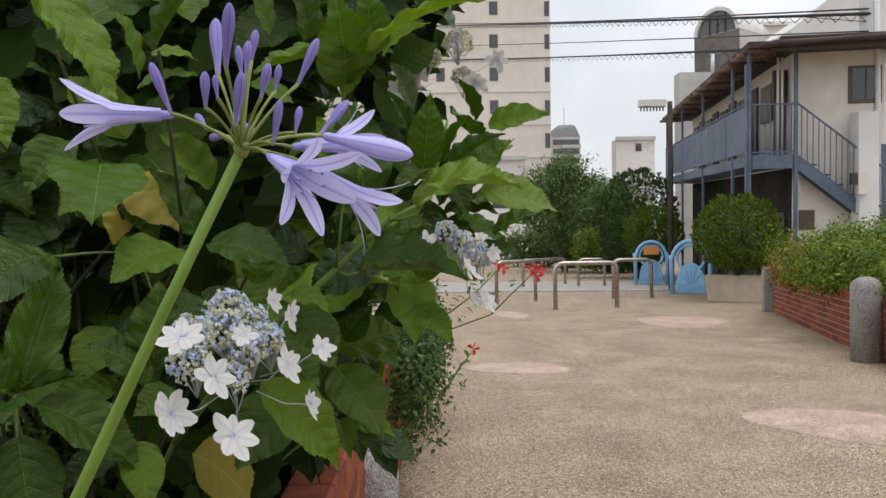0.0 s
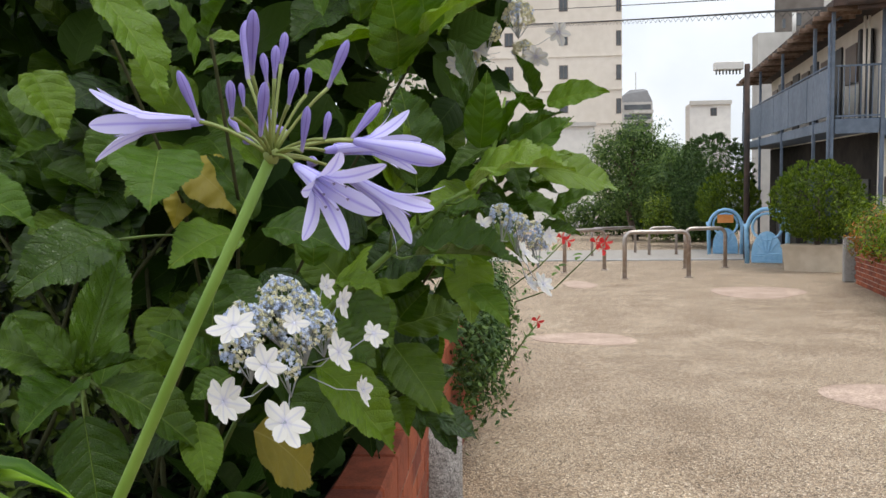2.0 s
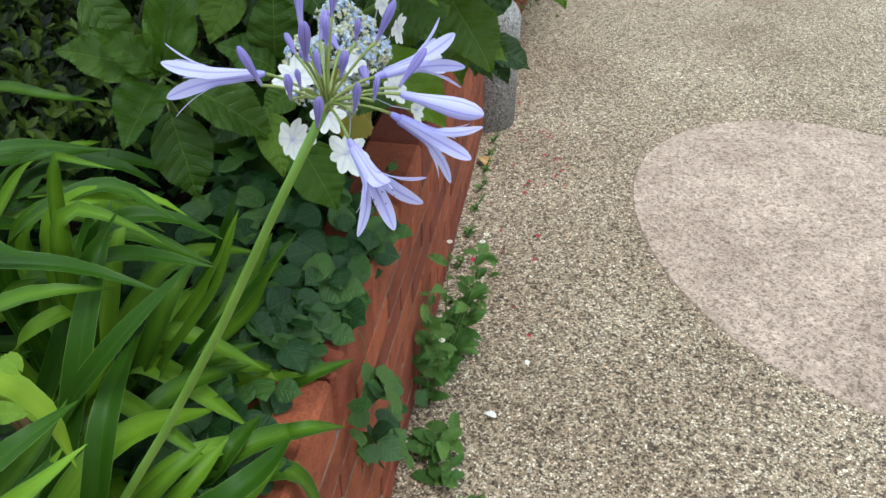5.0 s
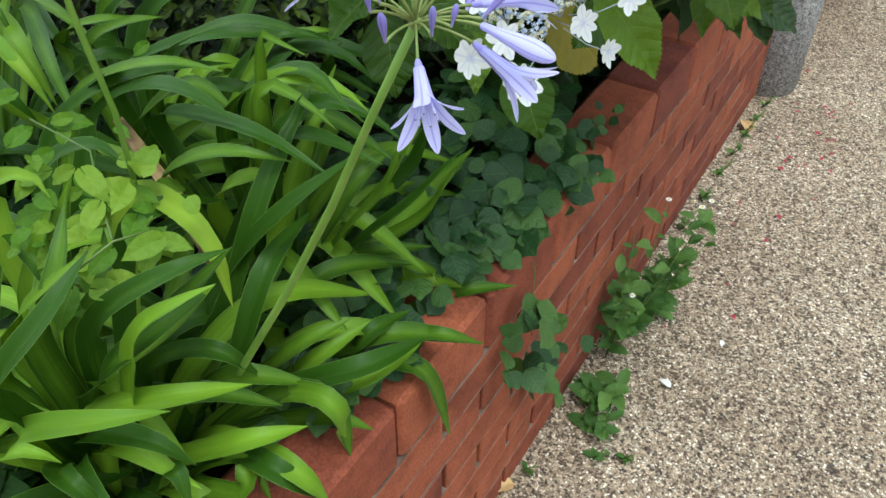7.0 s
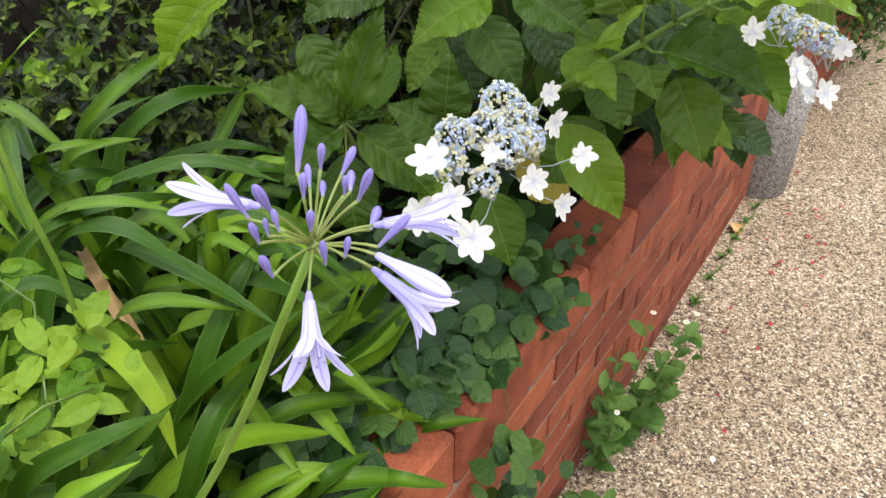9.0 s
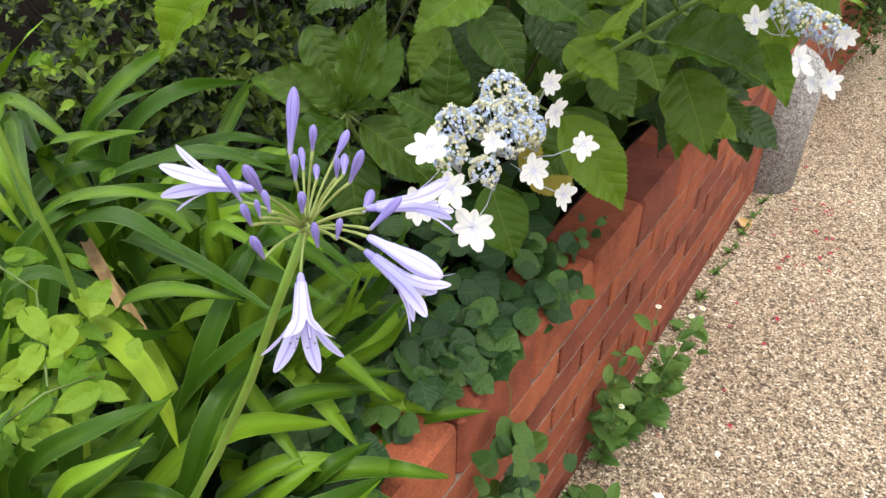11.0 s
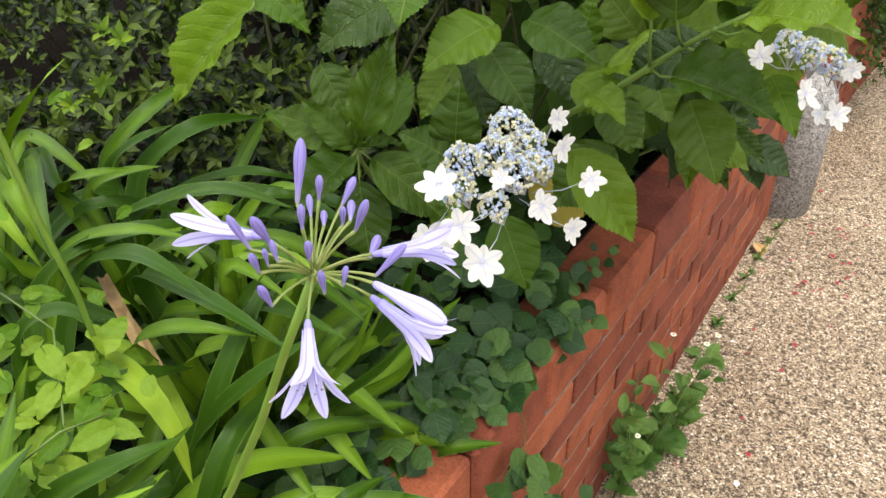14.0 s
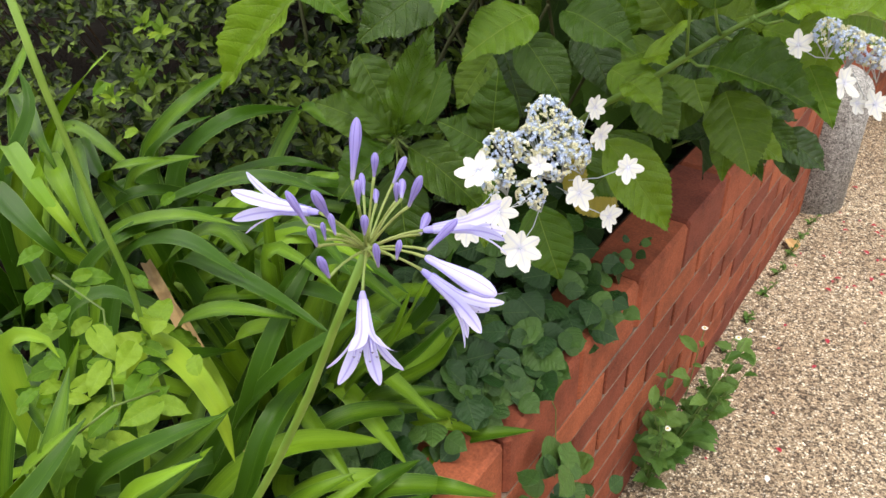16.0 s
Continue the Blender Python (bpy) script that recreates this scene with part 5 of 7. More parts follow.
key((-0.031, 1.093, 1.175), (-0.001, 1.052, 1.126), 0.7, 0.5, HYD_DARK[1])
key((-0.006, 1.079, 1.245), (0.032, 1.046, 1.302), 0.5, 0.6, HYD_YOUNG[2])
stem((-0.112, 1.110, 1.107), (-0.022, 1.075, 1.197), 0.003, 0.01, M_STALK)
stem((-0.022, 1.075, 1.197), (0.003, 1.084, 1.301), 0.0025, 0.005, M_STALK)
key((-0.190, 0.925, 1.063), (-0.054, 0.905, 1.094), 0.8, 0.3)
key((-0.040, 1.024, 1.060), (0.007, 0.980, 1.013), 0.8, 0.5)
key((-0.068, 0.975, 1.145), (-0.013, 0.958, 1.157), 0.9, 0.4)
key((-0.172, 1.605, 0.927), (-0.150, 1.540, 0.828), 1.0, 0.5)

# outer leaves of the shoot, against the tower
key((0.003, 1.148, 1.199), (0.066, 1.116, 1.225), 0.70, 0.5, HYD_YOUNG[0], deep=1.5)
key((-0.002, 1.167, 1.183), (0.077, 1.134, 1.173), 0.75, 0.5, HYD_MESH[1], deep=1.5)
key((-0.011, 1.185, 1.164), (0.045, 1.148, 1.122), 0.80, 0.5, HYD_MESH[2], deep=1.5)
key((0.002, 1.206, 1.172), (0.086, 1.173, 1.136), 0.70, 0.5, HYD_YOUNG[3], deep=1.5)
key((-0.017, 1.146, 1.207), (0.024, 1.113, 1.254), 0.75, 0.5, HYD_MESH[0], deep=1.5)
key((-0.025, 1.168, 1.241), (-0.002, 1.134, 1.304), 0.80, 0.5, HYD_MESH[1], deep=1.5)
key((-0.005, 1.189, 1.225), (0.048, 1.157, 1.265), 0.70, 0.5, HYD_YOUNG[2], deep=1.5)
key((-0.028, 1.204, 1.177), (-0.003, 1.163, 1.119), 0.75, 0.5, HYD_MESH[3], deep=1.5)
key((-0.013, 1.146, 1.191), (-0.022, 1.108, 1.244), 0.80, 0.5, HYD_MESH[0], deep=1.5)
key((-0.042, 1.164, 1.201), (-0.033, 1.120, 1.136), 0.70, 0.5, HYD_YOUNG[1], deep=1.5)

# gaps cut along the camera's sight lines, so that the far tower shows
SIGHT_GAPS = ((Vector((-0.137, 0.987, 1.303)), Vector((-0.465, 3.032, 1.632)), 0.085), (Vector((-0.008, 1.236, 1.406)), Vector((-0.036, 3.045, 1.818)), 0.075))


def in_sight_gap(p, more=0.0):
    for a, b, rad in SIGHT_GAPS:
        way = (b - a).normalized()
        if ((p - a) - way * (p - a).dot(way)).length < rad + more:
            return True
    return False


# leaves crowding the shoot over the walk
crowd = random.Random(8)
for i in range(46):
    c = Vector((crowd.uniform(-0.24, 0.05), crowd.uniform(1.04, 1.2), crowd.uniform(1.08, 1.5)))
    c.x -= 0.25 * max(0, 1.16 - c.z) + 0.2 * max(0, c.z - 1.36)
    if in_sight_gap(c):
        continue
    d = Vector((crowd.uniform(-0.5, 1.0), crowd.uniform(-0.8, 0.1), crowd.uniform(-0.6, 0.8))).normalized()
    blade(hyd, (HYD_YOUNG if i % 4 == 0 else HYD_MESH)[i % 4], c, c + d * crowd.uniform(0.075, 0.115), (EYES - c).normalized() * 0.6 + Vector((0, 0, 0.5)), 0.75)

# random shoots that fill the bush
spread = random.Random(23)
made = 0
while made < 58:
    c = Vector((spread.uniform(-0.95, 0.0), spread.uniform(0.95, 1.7), spread.uniform(0.75, 1.75)))
    if c.x > -0.12 + 0.22 * (c.z - 0.95) or (c.x > -0.45 and c.z < 0.98) or (c.x < -0.5 and c.z < 1.05 + 0.5 * (-0.5 - c.x)) or c.y < 0.98 + 0.35 * max(0, -0.3 - c.x) or in_sight_gap(c, 0.05):
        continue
    made += 1
    axis = (Vector((0.35, -0.75, 0.55)) + Vector((spread.uniform(-0.5, 0.5), spread.uniform(-0.4, 0.4), spread.uniform(-0.3, 0.3)))).normalized()
    side = axis.orthogonal().normalized()
    for pair in range(3):
        L = (0.125, 0.105, 0.07)[pair] * spread.uniform(0.85, 1.15)
        for half in (0, 1):
            d = side.copy()
            d.rotate(Matrix.Rotation(pair * 1.57 + half * math.pi + spread.uniform(-0.3, 0.3), 3, axis))
            tipd = (d + axis * (0.15 + 0.3 * pair) + Vector((0, 0, -0.35 + 0.15 * pair))).normalized()
            b = c + axis * (0.02 * pair - 0.03) + d * 0.02
            # two thirds of the shoots take the dark leaf, as shade in the colour
            blade(hyd, (HYD_DARK if made % 3 else HYD_MESH)[(made + pair) % 4], b, b + tipd * L, axis + Vector((0, 0, 0.4)), 1.0)

# unseen leaves above the view, added to cast shade on the bush
for i in range(10):
    c = Vector((spread.uniform(-1.1, -0.35), spread.uniform(0.75, 1.5), 0))
    c.z = 1.2 + 0.36 * c.y + spread.uniform(0.05, 0.4)
    for k in range(5):
        a = spread.uniform(0, 6.28)
        d = Vector((math.cos(a), math.sin(a), spread.uniform(-0.5, 0.1))).normalized()
        blade(hyd, HYD_MESH[(i + k) % 4], c + d * 0.02, c + d * spread.uniform(0.11, 0.16), (0.1, -0.2, 1), 1.0)

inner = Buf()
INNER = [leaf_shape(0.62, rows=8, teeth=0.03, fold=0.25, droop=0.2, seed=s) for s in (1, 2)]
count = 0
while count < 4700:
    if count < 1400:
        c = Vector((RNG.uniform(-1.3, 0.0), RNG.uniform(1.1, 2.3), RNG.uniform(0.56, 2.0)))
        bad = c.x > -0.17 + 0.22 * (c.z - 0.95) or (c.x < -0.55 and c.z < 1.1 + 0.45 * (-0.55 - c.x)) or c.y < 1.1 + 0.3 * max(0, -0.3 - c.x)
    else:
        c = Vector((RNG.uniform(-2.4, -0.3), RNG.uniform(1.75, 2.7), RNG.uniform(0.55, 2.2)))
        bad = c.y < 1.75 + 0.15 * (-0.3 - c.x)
    if bad or (c.z < 0.82 and c.x > -0.37) or in_sight_gap(c):
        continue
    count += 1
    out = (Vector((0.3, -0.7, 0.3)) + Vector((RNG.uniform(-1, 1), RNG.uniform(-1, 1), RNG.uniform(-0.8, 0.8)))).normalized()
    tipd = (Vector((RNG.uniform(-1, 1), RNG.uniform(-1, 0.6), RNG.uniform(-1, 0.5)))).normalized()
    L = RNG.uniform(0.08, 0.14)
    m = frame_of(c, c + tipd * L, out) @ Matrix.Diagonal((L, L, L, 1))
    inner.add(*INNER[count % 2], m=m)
tagged(part("inner_leaves", inner, F_HYDBACK, hyd, "mass of inner leaves, darkened in colour for shade", smooth=True), kind="stuff")

for e in ((-0.414, 0.761, 0.979), (-0.269, 0.847, 1.136), (0.004, 1.002, 1.238), (-0.079, 0.843, 1.320), (-0.244, 0.705, 1.303), (-0.335, 0.711, 1.305), (-0.252, 1.471, 0.759)):
    stem(ROOT, e, 0.0022, 0.09, M_HSTEM)
stem(ROOT, (-0.33, 0.98, 0.90), 0.0042, 0.03)
for i in range(10):
    a = (-0.68 + stems.uniform(-0.3, 0.2), 1.35 + stems.uniform(-0.2, 0.3), 0.48)
    stem(a, (a[0] + stems.uniform(-0.35, 0.4), a[1] + stems.uniform(-0.1, 0.15), stems.uniform(1.1, 1.6)), 0.0035, 0.04, M_HSTEM, "woody_stem")


# ---- lacecap heads ----
def floret_petal(seed, w=0.58):
    v, f, uv = [], [], []
    for i in range(6):
        u = i / 5
        ww = w / 2 * math.sin(math.pi * min(0.97, 0.08 + 0.86 * u ** 1.15)) ** 0.75
        for c in (-1, 0, 1):
            v.append((c * ww, 0.06 + u * 0.94, 0.12 * u * u - 0.12 * abs(c) * ww + 0.05 * math.sin(seed + 4 * u)))
            uv.append((0.08 + 0.92 * u, 0.5 + 0.45 * c))
    for i in range(5):
        for k in range(2):
            f.append((i * 3 + k, i * 3 + k + 1, i * 3 + 4 + k, i * 3 + 3 + k))
    return Buf().add(v, f, uv)


PETALS = [floret_petal(s).mesh("petal", M_WHITE_PETAL, True) for s in (0.3, 1.4)]
M_FERTILE = leaf_material("fertile_floret", (0.48, 0.56, 0.74), (0.8, 0.84, 0.9), (0.62, 0.62, 0.55), 2.0, 0.6, 0.2, island=True)
M_FERTILE_TAN = leaf_material("fertile_floret_opening", (0.58, 0.56, 0.38), (0.86, 0.83, 0.66), (0.6, 0.6, 0.45), 2.0, 0.6, 0.2, island=True)
M_PALESTEM = material("pale_stem", (0.3, 0.33, 0.36), 0.6, second=(0.4, 0.42, 0.44), scale=30)


def lacecap(label, centre, florets, domes, size=0.0165, seed=1, tan=0.55, sizes=(), turned=()):
    """A flat hydrangea head: white sterile florets round mounds of tiny blue ones."""
    rng = random.Random(seed)
    c = Vector(centre)
    head = thing("hydrangea_flower_head", label, "hydrangea flower", tuple(c))
    for n, p in enumerate(florets):
        p = Vector(p)
        face = ((EYES - p).normalized() + Vector((rng.uniform(-0.5, 0.9), rng.uniform(-0.2, 0.4), rng.uniform(-0.4, 0.5)))).normalized()
        if n in turned:
            face = (face + Vector((0.9, 0.35, 0.15))).normalized()
        big = sizes[n] if sizes else size
        q = p - c
        s = q * 0.25 + Vector((0, 0.015, -0.012))
        part("floret_stalk", Buf().tube([s, s.lerp(q, 0.5) + Vector((0, 0.004, -0.006)), q - face * 0.002], 0.0005, 6), M_PALESTEM, head, smooth=True)
        fl = part("floret", Buf().lathe([(0.0004, -0.001), (0.0014, 0.0), (0.0012, 0.0012), (0.0003, 0.002)], 8, frame_of(q, q + face, (0.3, 0.2, 1)) @ pose(0, 0, 0, -90)), M_FERTILE, head, "white star-shaped sterile floret", smooth=True)
        side = face.orthogonal().normalized()
        num = rng.choice((6, 7, 7, 8))
        for k in range(num):
            d = side.copy()
            d.rotate(Matrix.Rotation(2 * math.pi * k / num + rng.uniform(-0.12, 0.12) + n, 3, face))
            L = big * rng.uniform(0.85, 1.12) * (1.0 if k % 2 else 0.9)
            o = q + face * (0.0005 + 0.001 * (k % 2))
            m = frame_of(o, o + d + face * rng.uniform(0.02, 0.3), face) @ Matrix.Diagonal((L, L, L, 1))
            part("petal", PETALS[k % 2], None, fl, m=m)
    blue, cream = Buf(), Buf()
    twig = Buf()
    for dc, r in domes:
        dc = Vector(dc)
        for i in range(int(950 * (r / 0.03) ** 2)):
            d = Vector((rng.gauss(0, 1), rng.gauss(0, 1), rng.gauss(0, 1))).normalized()
            if d.dot(Vector((0.1, -0.5, 0.7))) < -0.25:
                continue
            p = dc + d * r * rng.uniform(0.82, 1.04) * (1 + 0.22 * noise.noise(d * 2.5 + dc * 40)) - c
            s = rng.uniform(0.0013, 0.0023)
            x = d.orthogonal().normalized()
            x.rotate(Matrix.Rotation(rng.uniform(0, 6), 3, d))
            y = d.cross(x)
            buf = cream if noise.noise(dc * 30 + d * 1.6) + rng.uniform(-0.5, 0.5) > 0.5 - tan else blue
            v = [p + d * s * 0.3]
            for k in range(10):
                rr = s * (1.25 if k % 2 == 0 else 0.5)
                v.append(p + (x * math.cos(k * math.pi / 5) + y * math.sin(k * math.pi / 5)) * rr + d * s * (0.45 if k % 2 == 0 else 0.0))
            v.append(p - d * s * 1.6)
            buf.add(v, [(0, k, k % 10 + 1) for k in range(1, 11)] + [(11, k % 10 + 1, k) for k in range(1, 11)], [(0.1, 0.5)] + [(0.6, 0.8)] * 10 + [(0.05, 0.5)])
            if i % 22 == 0:
                twig.tube([dc - c - Vector((0, -0.02, 0.03)), p], 0.0006, 4)
    tagged(part("blue_centre", blue, M_FERTILE, head, "mounds of tiny pale blue florets"), kind="stuff")
    tagged(part("cream_centre", cream, M_FERTILE_TAN, head, "tiny cream opening florets"), kind="stuff")
    part("branching_stalk", twig, M_PALESTEM, head)
    return head


lacecap("lacecap hydrangea head with white florets round a blue centre", (-0.18, 0.69, 1.03),
        ((-0.196, 0.612, 1.067), (-0.205, 0.607, 1.012), (-0.171, 0.606, 1.039), (-0.165, 0.632, 0.99), (-0.162, 0.655, 1.064), (-0.159, 0.746, 1.085),
         (-0.137, 0.716, 1.075), (-0.112, 0.727, 1.045), (-0.132, 0.673, 1.038), (-0.12, 0.713, 0.998)),
        (((-0.206, 0.665, 1.062), 0.018), ((-0.204, 0.652, 1.042), 0.017), ((-0.190, 0.716, 1.078), 0.019), ((-0.172, 0.715, 1.066), 0.018), ((-0.156, 0.708, 1.054), 0.016), ((-0.174, 0.664, 1.028), 0.014), ((-0.188, 0.69, 1.064), 0.019), ((-0.168, 0.69, 1.05), 0.017)),
        tan=0.45, sizes=(0.019, 0.021, 0.019, 0.021, 0.0115, 0.015, 0.015, 0.0145, 0.0165, 0.016), turned=(5, 6, 7, 8, 9))
lacecap("lacecap hydrangea head hanging over the wall with few white florets", (0.015, 0.88, 1.13),
        ((-0.02, 0.855, 1.137), (0.022, 0.864, 1.108), (0.045, 0.913, 1.117), (0.044, 0.927, 1.07), (0.03, 0.915, 1.072), (0.05, 0.9, 1.125)),
        (((0.0, 0.870, 1.147), 0.013), ((0.016, 0.886, 1.136), 0.014), ((0.032, 0.9, 1.128), 0.014), ((0.04, 0.915, 1.118), 0.011)), seed=5, tan=0.4, sizes=(0.0145, 0.0175, 0.012, 0.0155, 0.0135, 0.0115), turned=(1, 2, 3, 4, 5))
lacecap("lacecap hydrangea head seen against the far tower", (0.003, 1.345, 1.429),
        ((0.084, 1.291, 1.430), (0.049, 1.300, 1.396), (-0.075, 1.301, 1.384), (-0.044, 1.337, 1.418)), (((-0.03, 1.343, 1.445), 0.024), ((0.022, 1.358, 1.470), 0.026), ((0.031, 1.369, 1.415), 0.02), ((-0.06, 1.35, 1.40), 0.02)), seed=8, tan=0.95, size=0.022)

# agapanthus leaves
def strap(parent, pts, w, mat, fold=0.6, twist=0.0, name="strap_leaf", label=""):
    """An arching strap leaf through the points, tapering to a point."""
    p = [Vector(q) for q in pts]
    p = [p[0] * 2 - p[1]] + p + [p[-1] * 2 - p[-2]]
    fine = []
    for k in range(1, len(p) - 2):
        for i in range(10):
            u = i / 10
            fine.append(0.5 * (2 * p[k] + (p[k + 1] - p[k - 1]) * u + (2 * p[k - 1] - 5 * p[k] + 4 * p[k + 1] - p[k + 2]) * u * u + (3 * p[k] - p[k - 1] - 3 * p[k + 1] + p[k + 2]) * u ** 3))
    fine.append(p[-2])
    for turn in range(6):
        fine = [fine[0]] + [(fine[i - 1] + fine[i] * 2 + fine[i + 1]) / 4 for i in range(1, len(fine) - 1)] + [fine[-1]]
    far = [0.0]
    for q, r in zip(fine, fine[1:]):
        far.append(far[-1] + (r - q).length)
    n = 26
    line, j = [], 0
    for i in range(n + 1):
        s = far[-1] * i / n
        while j < len(far) - 2 and far[j + 1] < s:
            j += 1
        line.append(fine[j].lerp(fine[j + 1], (s - far[j]) / max(1e-9, far[j + 1] - far[j])))
    v, f, uv = [], [], []
    for i, q in enumerate(line):
        u = i / n
        d = (line[min(i + 1, n)] - line[max(i - 1, 0)]).normalized()
        # the blade's face is turned partly to the camera
        camera_side = Vector((0, 0, 1)) + (EYES - q - parent.location).normalized() * 0.6
        flat = d.cross(camera_side.normalized())
        if i == 0 or flat.length > 0.25:
            flat = flat.normalized() if flat.length > 1e-3 else Vector((1, 0, 0))
            flat = flat if i == 0 or flat.dot(side) >= 0 else -flat
            side = flat if i == 0 else (side * 0.5 + flat * 0.5).normalized()
        side = (side - d * side.dot(d)).normalized()
        s = side.copy()
        s.rotate(Matrix.Rotation(twist * u, 3, d))
        nrm = s.cross(d)
        if nrm.z < 0:
            nrm = -nrm
        tail = max(0, (u - 0.72) / 0.28)
        ww = w / 2 * min(1, 0.8 + 0.6 * u) * (1 - tail ** 2.0) + 0.0003
        for k in (-1, -0.66, -0.33, 0, 0.33, 0.66, 1):
            v.append(q + s * ww * k + nrm * fold * ww * (abs(k) ** 1.5 - 0.45 * abs(k) ** 4))
            uv.append((0.01 + u * 0.98, 0.5 + 0.46 * k))
    for i in range(n):
        for k in range(6):
            f.append((i * 7 + k, i * 7 + k + 1, i * 7 + 8 + k, i * 7 + 7 + k))
    return part(name, Buf().add(v, f, uv), mat, parent, label, smooth=True)


CLUMPS = [thing("agapanthus_clump", "clump of glossy green agapanthus strap leaves", "agapanthus", (x, y, 0.5), group="agapanthus clumps in the bed")
          for x, y in ((-0.46, 0.3), (-0.52, 0.62), (-0.74, 0.42), (-0.46, 0.02), (-0.86, 0.72), (-0.85, 0.1), (-1.1, 0.55), (-0.64, 0.22))]


def leafy(base, mid, tip, w=0.026, mat=None, fold=0.6, twist=0.0):
    """A strap leaf through three places; it belongs to the clump next to its foot. mid is on the leaf."""
    a, b, c = Vector(base), Vector(mid), Vector(tip)
    cl = min(CLUMPS, key=lambda o: (Vector((o.location.x, o.location.y)) - Vector((a.x, a.y))).length + 0.2 * max(0, o.location.x - a.x))
    o = cl.location
    foot = Vector((o.x, o.y, 0.48)) + Vector((a.x - o.x, a.y - o.y, 0)) * 0.15
    strap(cl, [foot - o, foot.lerp(a, 0.5) + Vector((0, 0, 0.04)) - o, a - o, b * 1.08 - (a + c) * 0.04 - o, c - o], w * 0.95, mat or F_STRAP, fold, twist)


leafy((-1.019, 0.795, 0.750), (-0.936, 0.811, 0.830), (-0.919, 0.875, 0.840))
leafy((-1.005, 0.743, 0.740), (-0.917, 0.761, 0.800), (-0.884, 0.813, 0.800), 0.028)
leafy((-1.384, 0.807, 0.700), (-0.959, 0.685, 0.950), (-0.919, 0.725, 1.000), 0.024)
leafy((-0.738, 0.670, 0.820), (-0.527, 0.633, 0.950), (-0.400, 0.638, 0.965))
leafy((-1.013, 0.910, 0.660), (-0.820, 0.919, 0.760), (-0.739, 0.980, 0.740))
leafy((-0.755, 0.560, 0.820), (-0.561, 0.545, 0.930), (-0.485, 0.574, 0.930))
leafy((-0.697, 0.542, 0.820), (-0.517, 0.517, 0.930), (-0.405, 0.511, 0.930), 0.028)
leafy((-1.115, 0.727, 0.800), (-0.807, 0.568, 0.840), (-0.722, 0.539, 0.780), 0.024)
leafy((-1.037, 0.588, 0.840), (-0.807, 0.525, 0.870), (-0.778, 0.537, 0.800), 0.024, F_STRAPY)
leafy((-0.519, 0.487, 0.820), (-0.406, 0.479, 0.910), (-0.345, 0.519, 0.900))
leafy((-0.637, 0.583, 0.820), (-0.403, 0.515, 0.920), (-0.301, 0.521, 0.900), 0.025)
leafy((-0.395, 0.443, 0.740), (-0.369, 0.496, 0.870), (-0.380, 0.596, 0.940), 0.024)
leafy((-0.426, 0.450, 0.740), (-0.340, 0.481, 0.860), (-0.274, 0.530, 0.930), 0.024)
leafy((-0.513, 0.444, 0.840), (-0.382, 0.424, 0.860), (-0.356, 0.420, 0.780), 0.026, F_STRAPY)
leafy((-0.409, 0.518, 0.660), (-0.359, 0.577, 0.710), (-0.315, 0.684, 0.660))
leafy((-0.442, 0.465, 0.620), (-0.401, 0.499, 0.720), (-0.431, 0.588, 0.720), 0.024)
leafy((-0.413, 0.701, 0.600), (-0.378, 0.749, 0.660), (-0.394, 0.871, 0.660), 0.026)
leafy((-0.455, 0.261, 0.820), (-0.392, 0.281, 0.900), (-0.378, 0.307, 0.920))
leafy((-0.515, 0.302, 0.760), (-0.482, 0.319, 0.860), (-0.465, 0.347, 0.920))
leafy((-0.406, 0.303, 0.820), (-0.326, 0.335, 0.900), (-0.305, 0.393, 0.900), 0.028)
leafy((-0.328, 0.298, 0.860), (-0.274, 0.309, 0.920), (-0.256, 0.335, 0.930), 0.026)
leafy((-0.310, 0.524, 0.640), (-0.282, 0.545, 0.680), (-0.277, 0.609, 0.660), 0.026)
leafy((-0.382, 0.488, 0.640), (-0.315, 0.525, 0.680), (-0.256, 0.600, 0.640))
leafy((-0.318, 0.703, 0.580), (-0.264, 0.730, 0.605), (-0.223, 0.784, 0.590), 0.022)
leafy((-0.430, 0.298, 0.800), (-0.401, 0.326, 0.860), (-0.441, 0.366, 0.880), 0.022)
leafy((-0.534, 0.321, 0.900), (-0.479, 0.336, 0.940), (-0.463, 0.341, 0.920), 0.026, F_STRAPY)
leafy((-0.884, 0.522, 0.800), (-0.857, 0.552, 0.900), (-0.800, 0.531, 0.950), 0.026)
leafy((-1.065, 0.572, 0.800), (-1.048, 0.641, 0.900), (-1.103, 0.671, 0.950), 0.026)
leafy((-0.667, 0.613, 0.740), (-0.605, 0.632, 0.800), (-0.623, 0.668, 0.800), 0.026)
leafy((-0.516, 0.596, 0.780), (-0.372, 0.558, 0.900), (-0.271, 0.563, 0.900), 0.025)
leafy((-0.587, 0.669, 0.720), (-0.453, 0.668, 0.840), (-0.330, 0.665, 0.820), 0.026)
leafy((-0.511, 0.586, 0.860), (-0.370, 0.564, 0.970), (-0.284, 0.538, 0.965), 0.026)
leafy((-0.363, 0.680, 0.760), (-0.316, 0.662, 0.840), (-0.292, 0.665, 0.895), 0.022)
leafy((-0.321, 0.701, 0.720), (-0.277, 0.688, 0.800), (-0.230, 0.659, 0.880), 0.02)
leafy((-0.302, 0.537, 0.620), (-0.233, 0.567, 0.620), (-0.212, 0.600, 0.470))
leafy((-0.350, 0.517, 0.620), (-0.264, 0.561, 0.670), (-0.202, 0.660, 0.600))
leafy((-0.328, 0.421, 0.660), (-0.245, 0.425, 0.700), (-0.244, 0.444, 0.590))
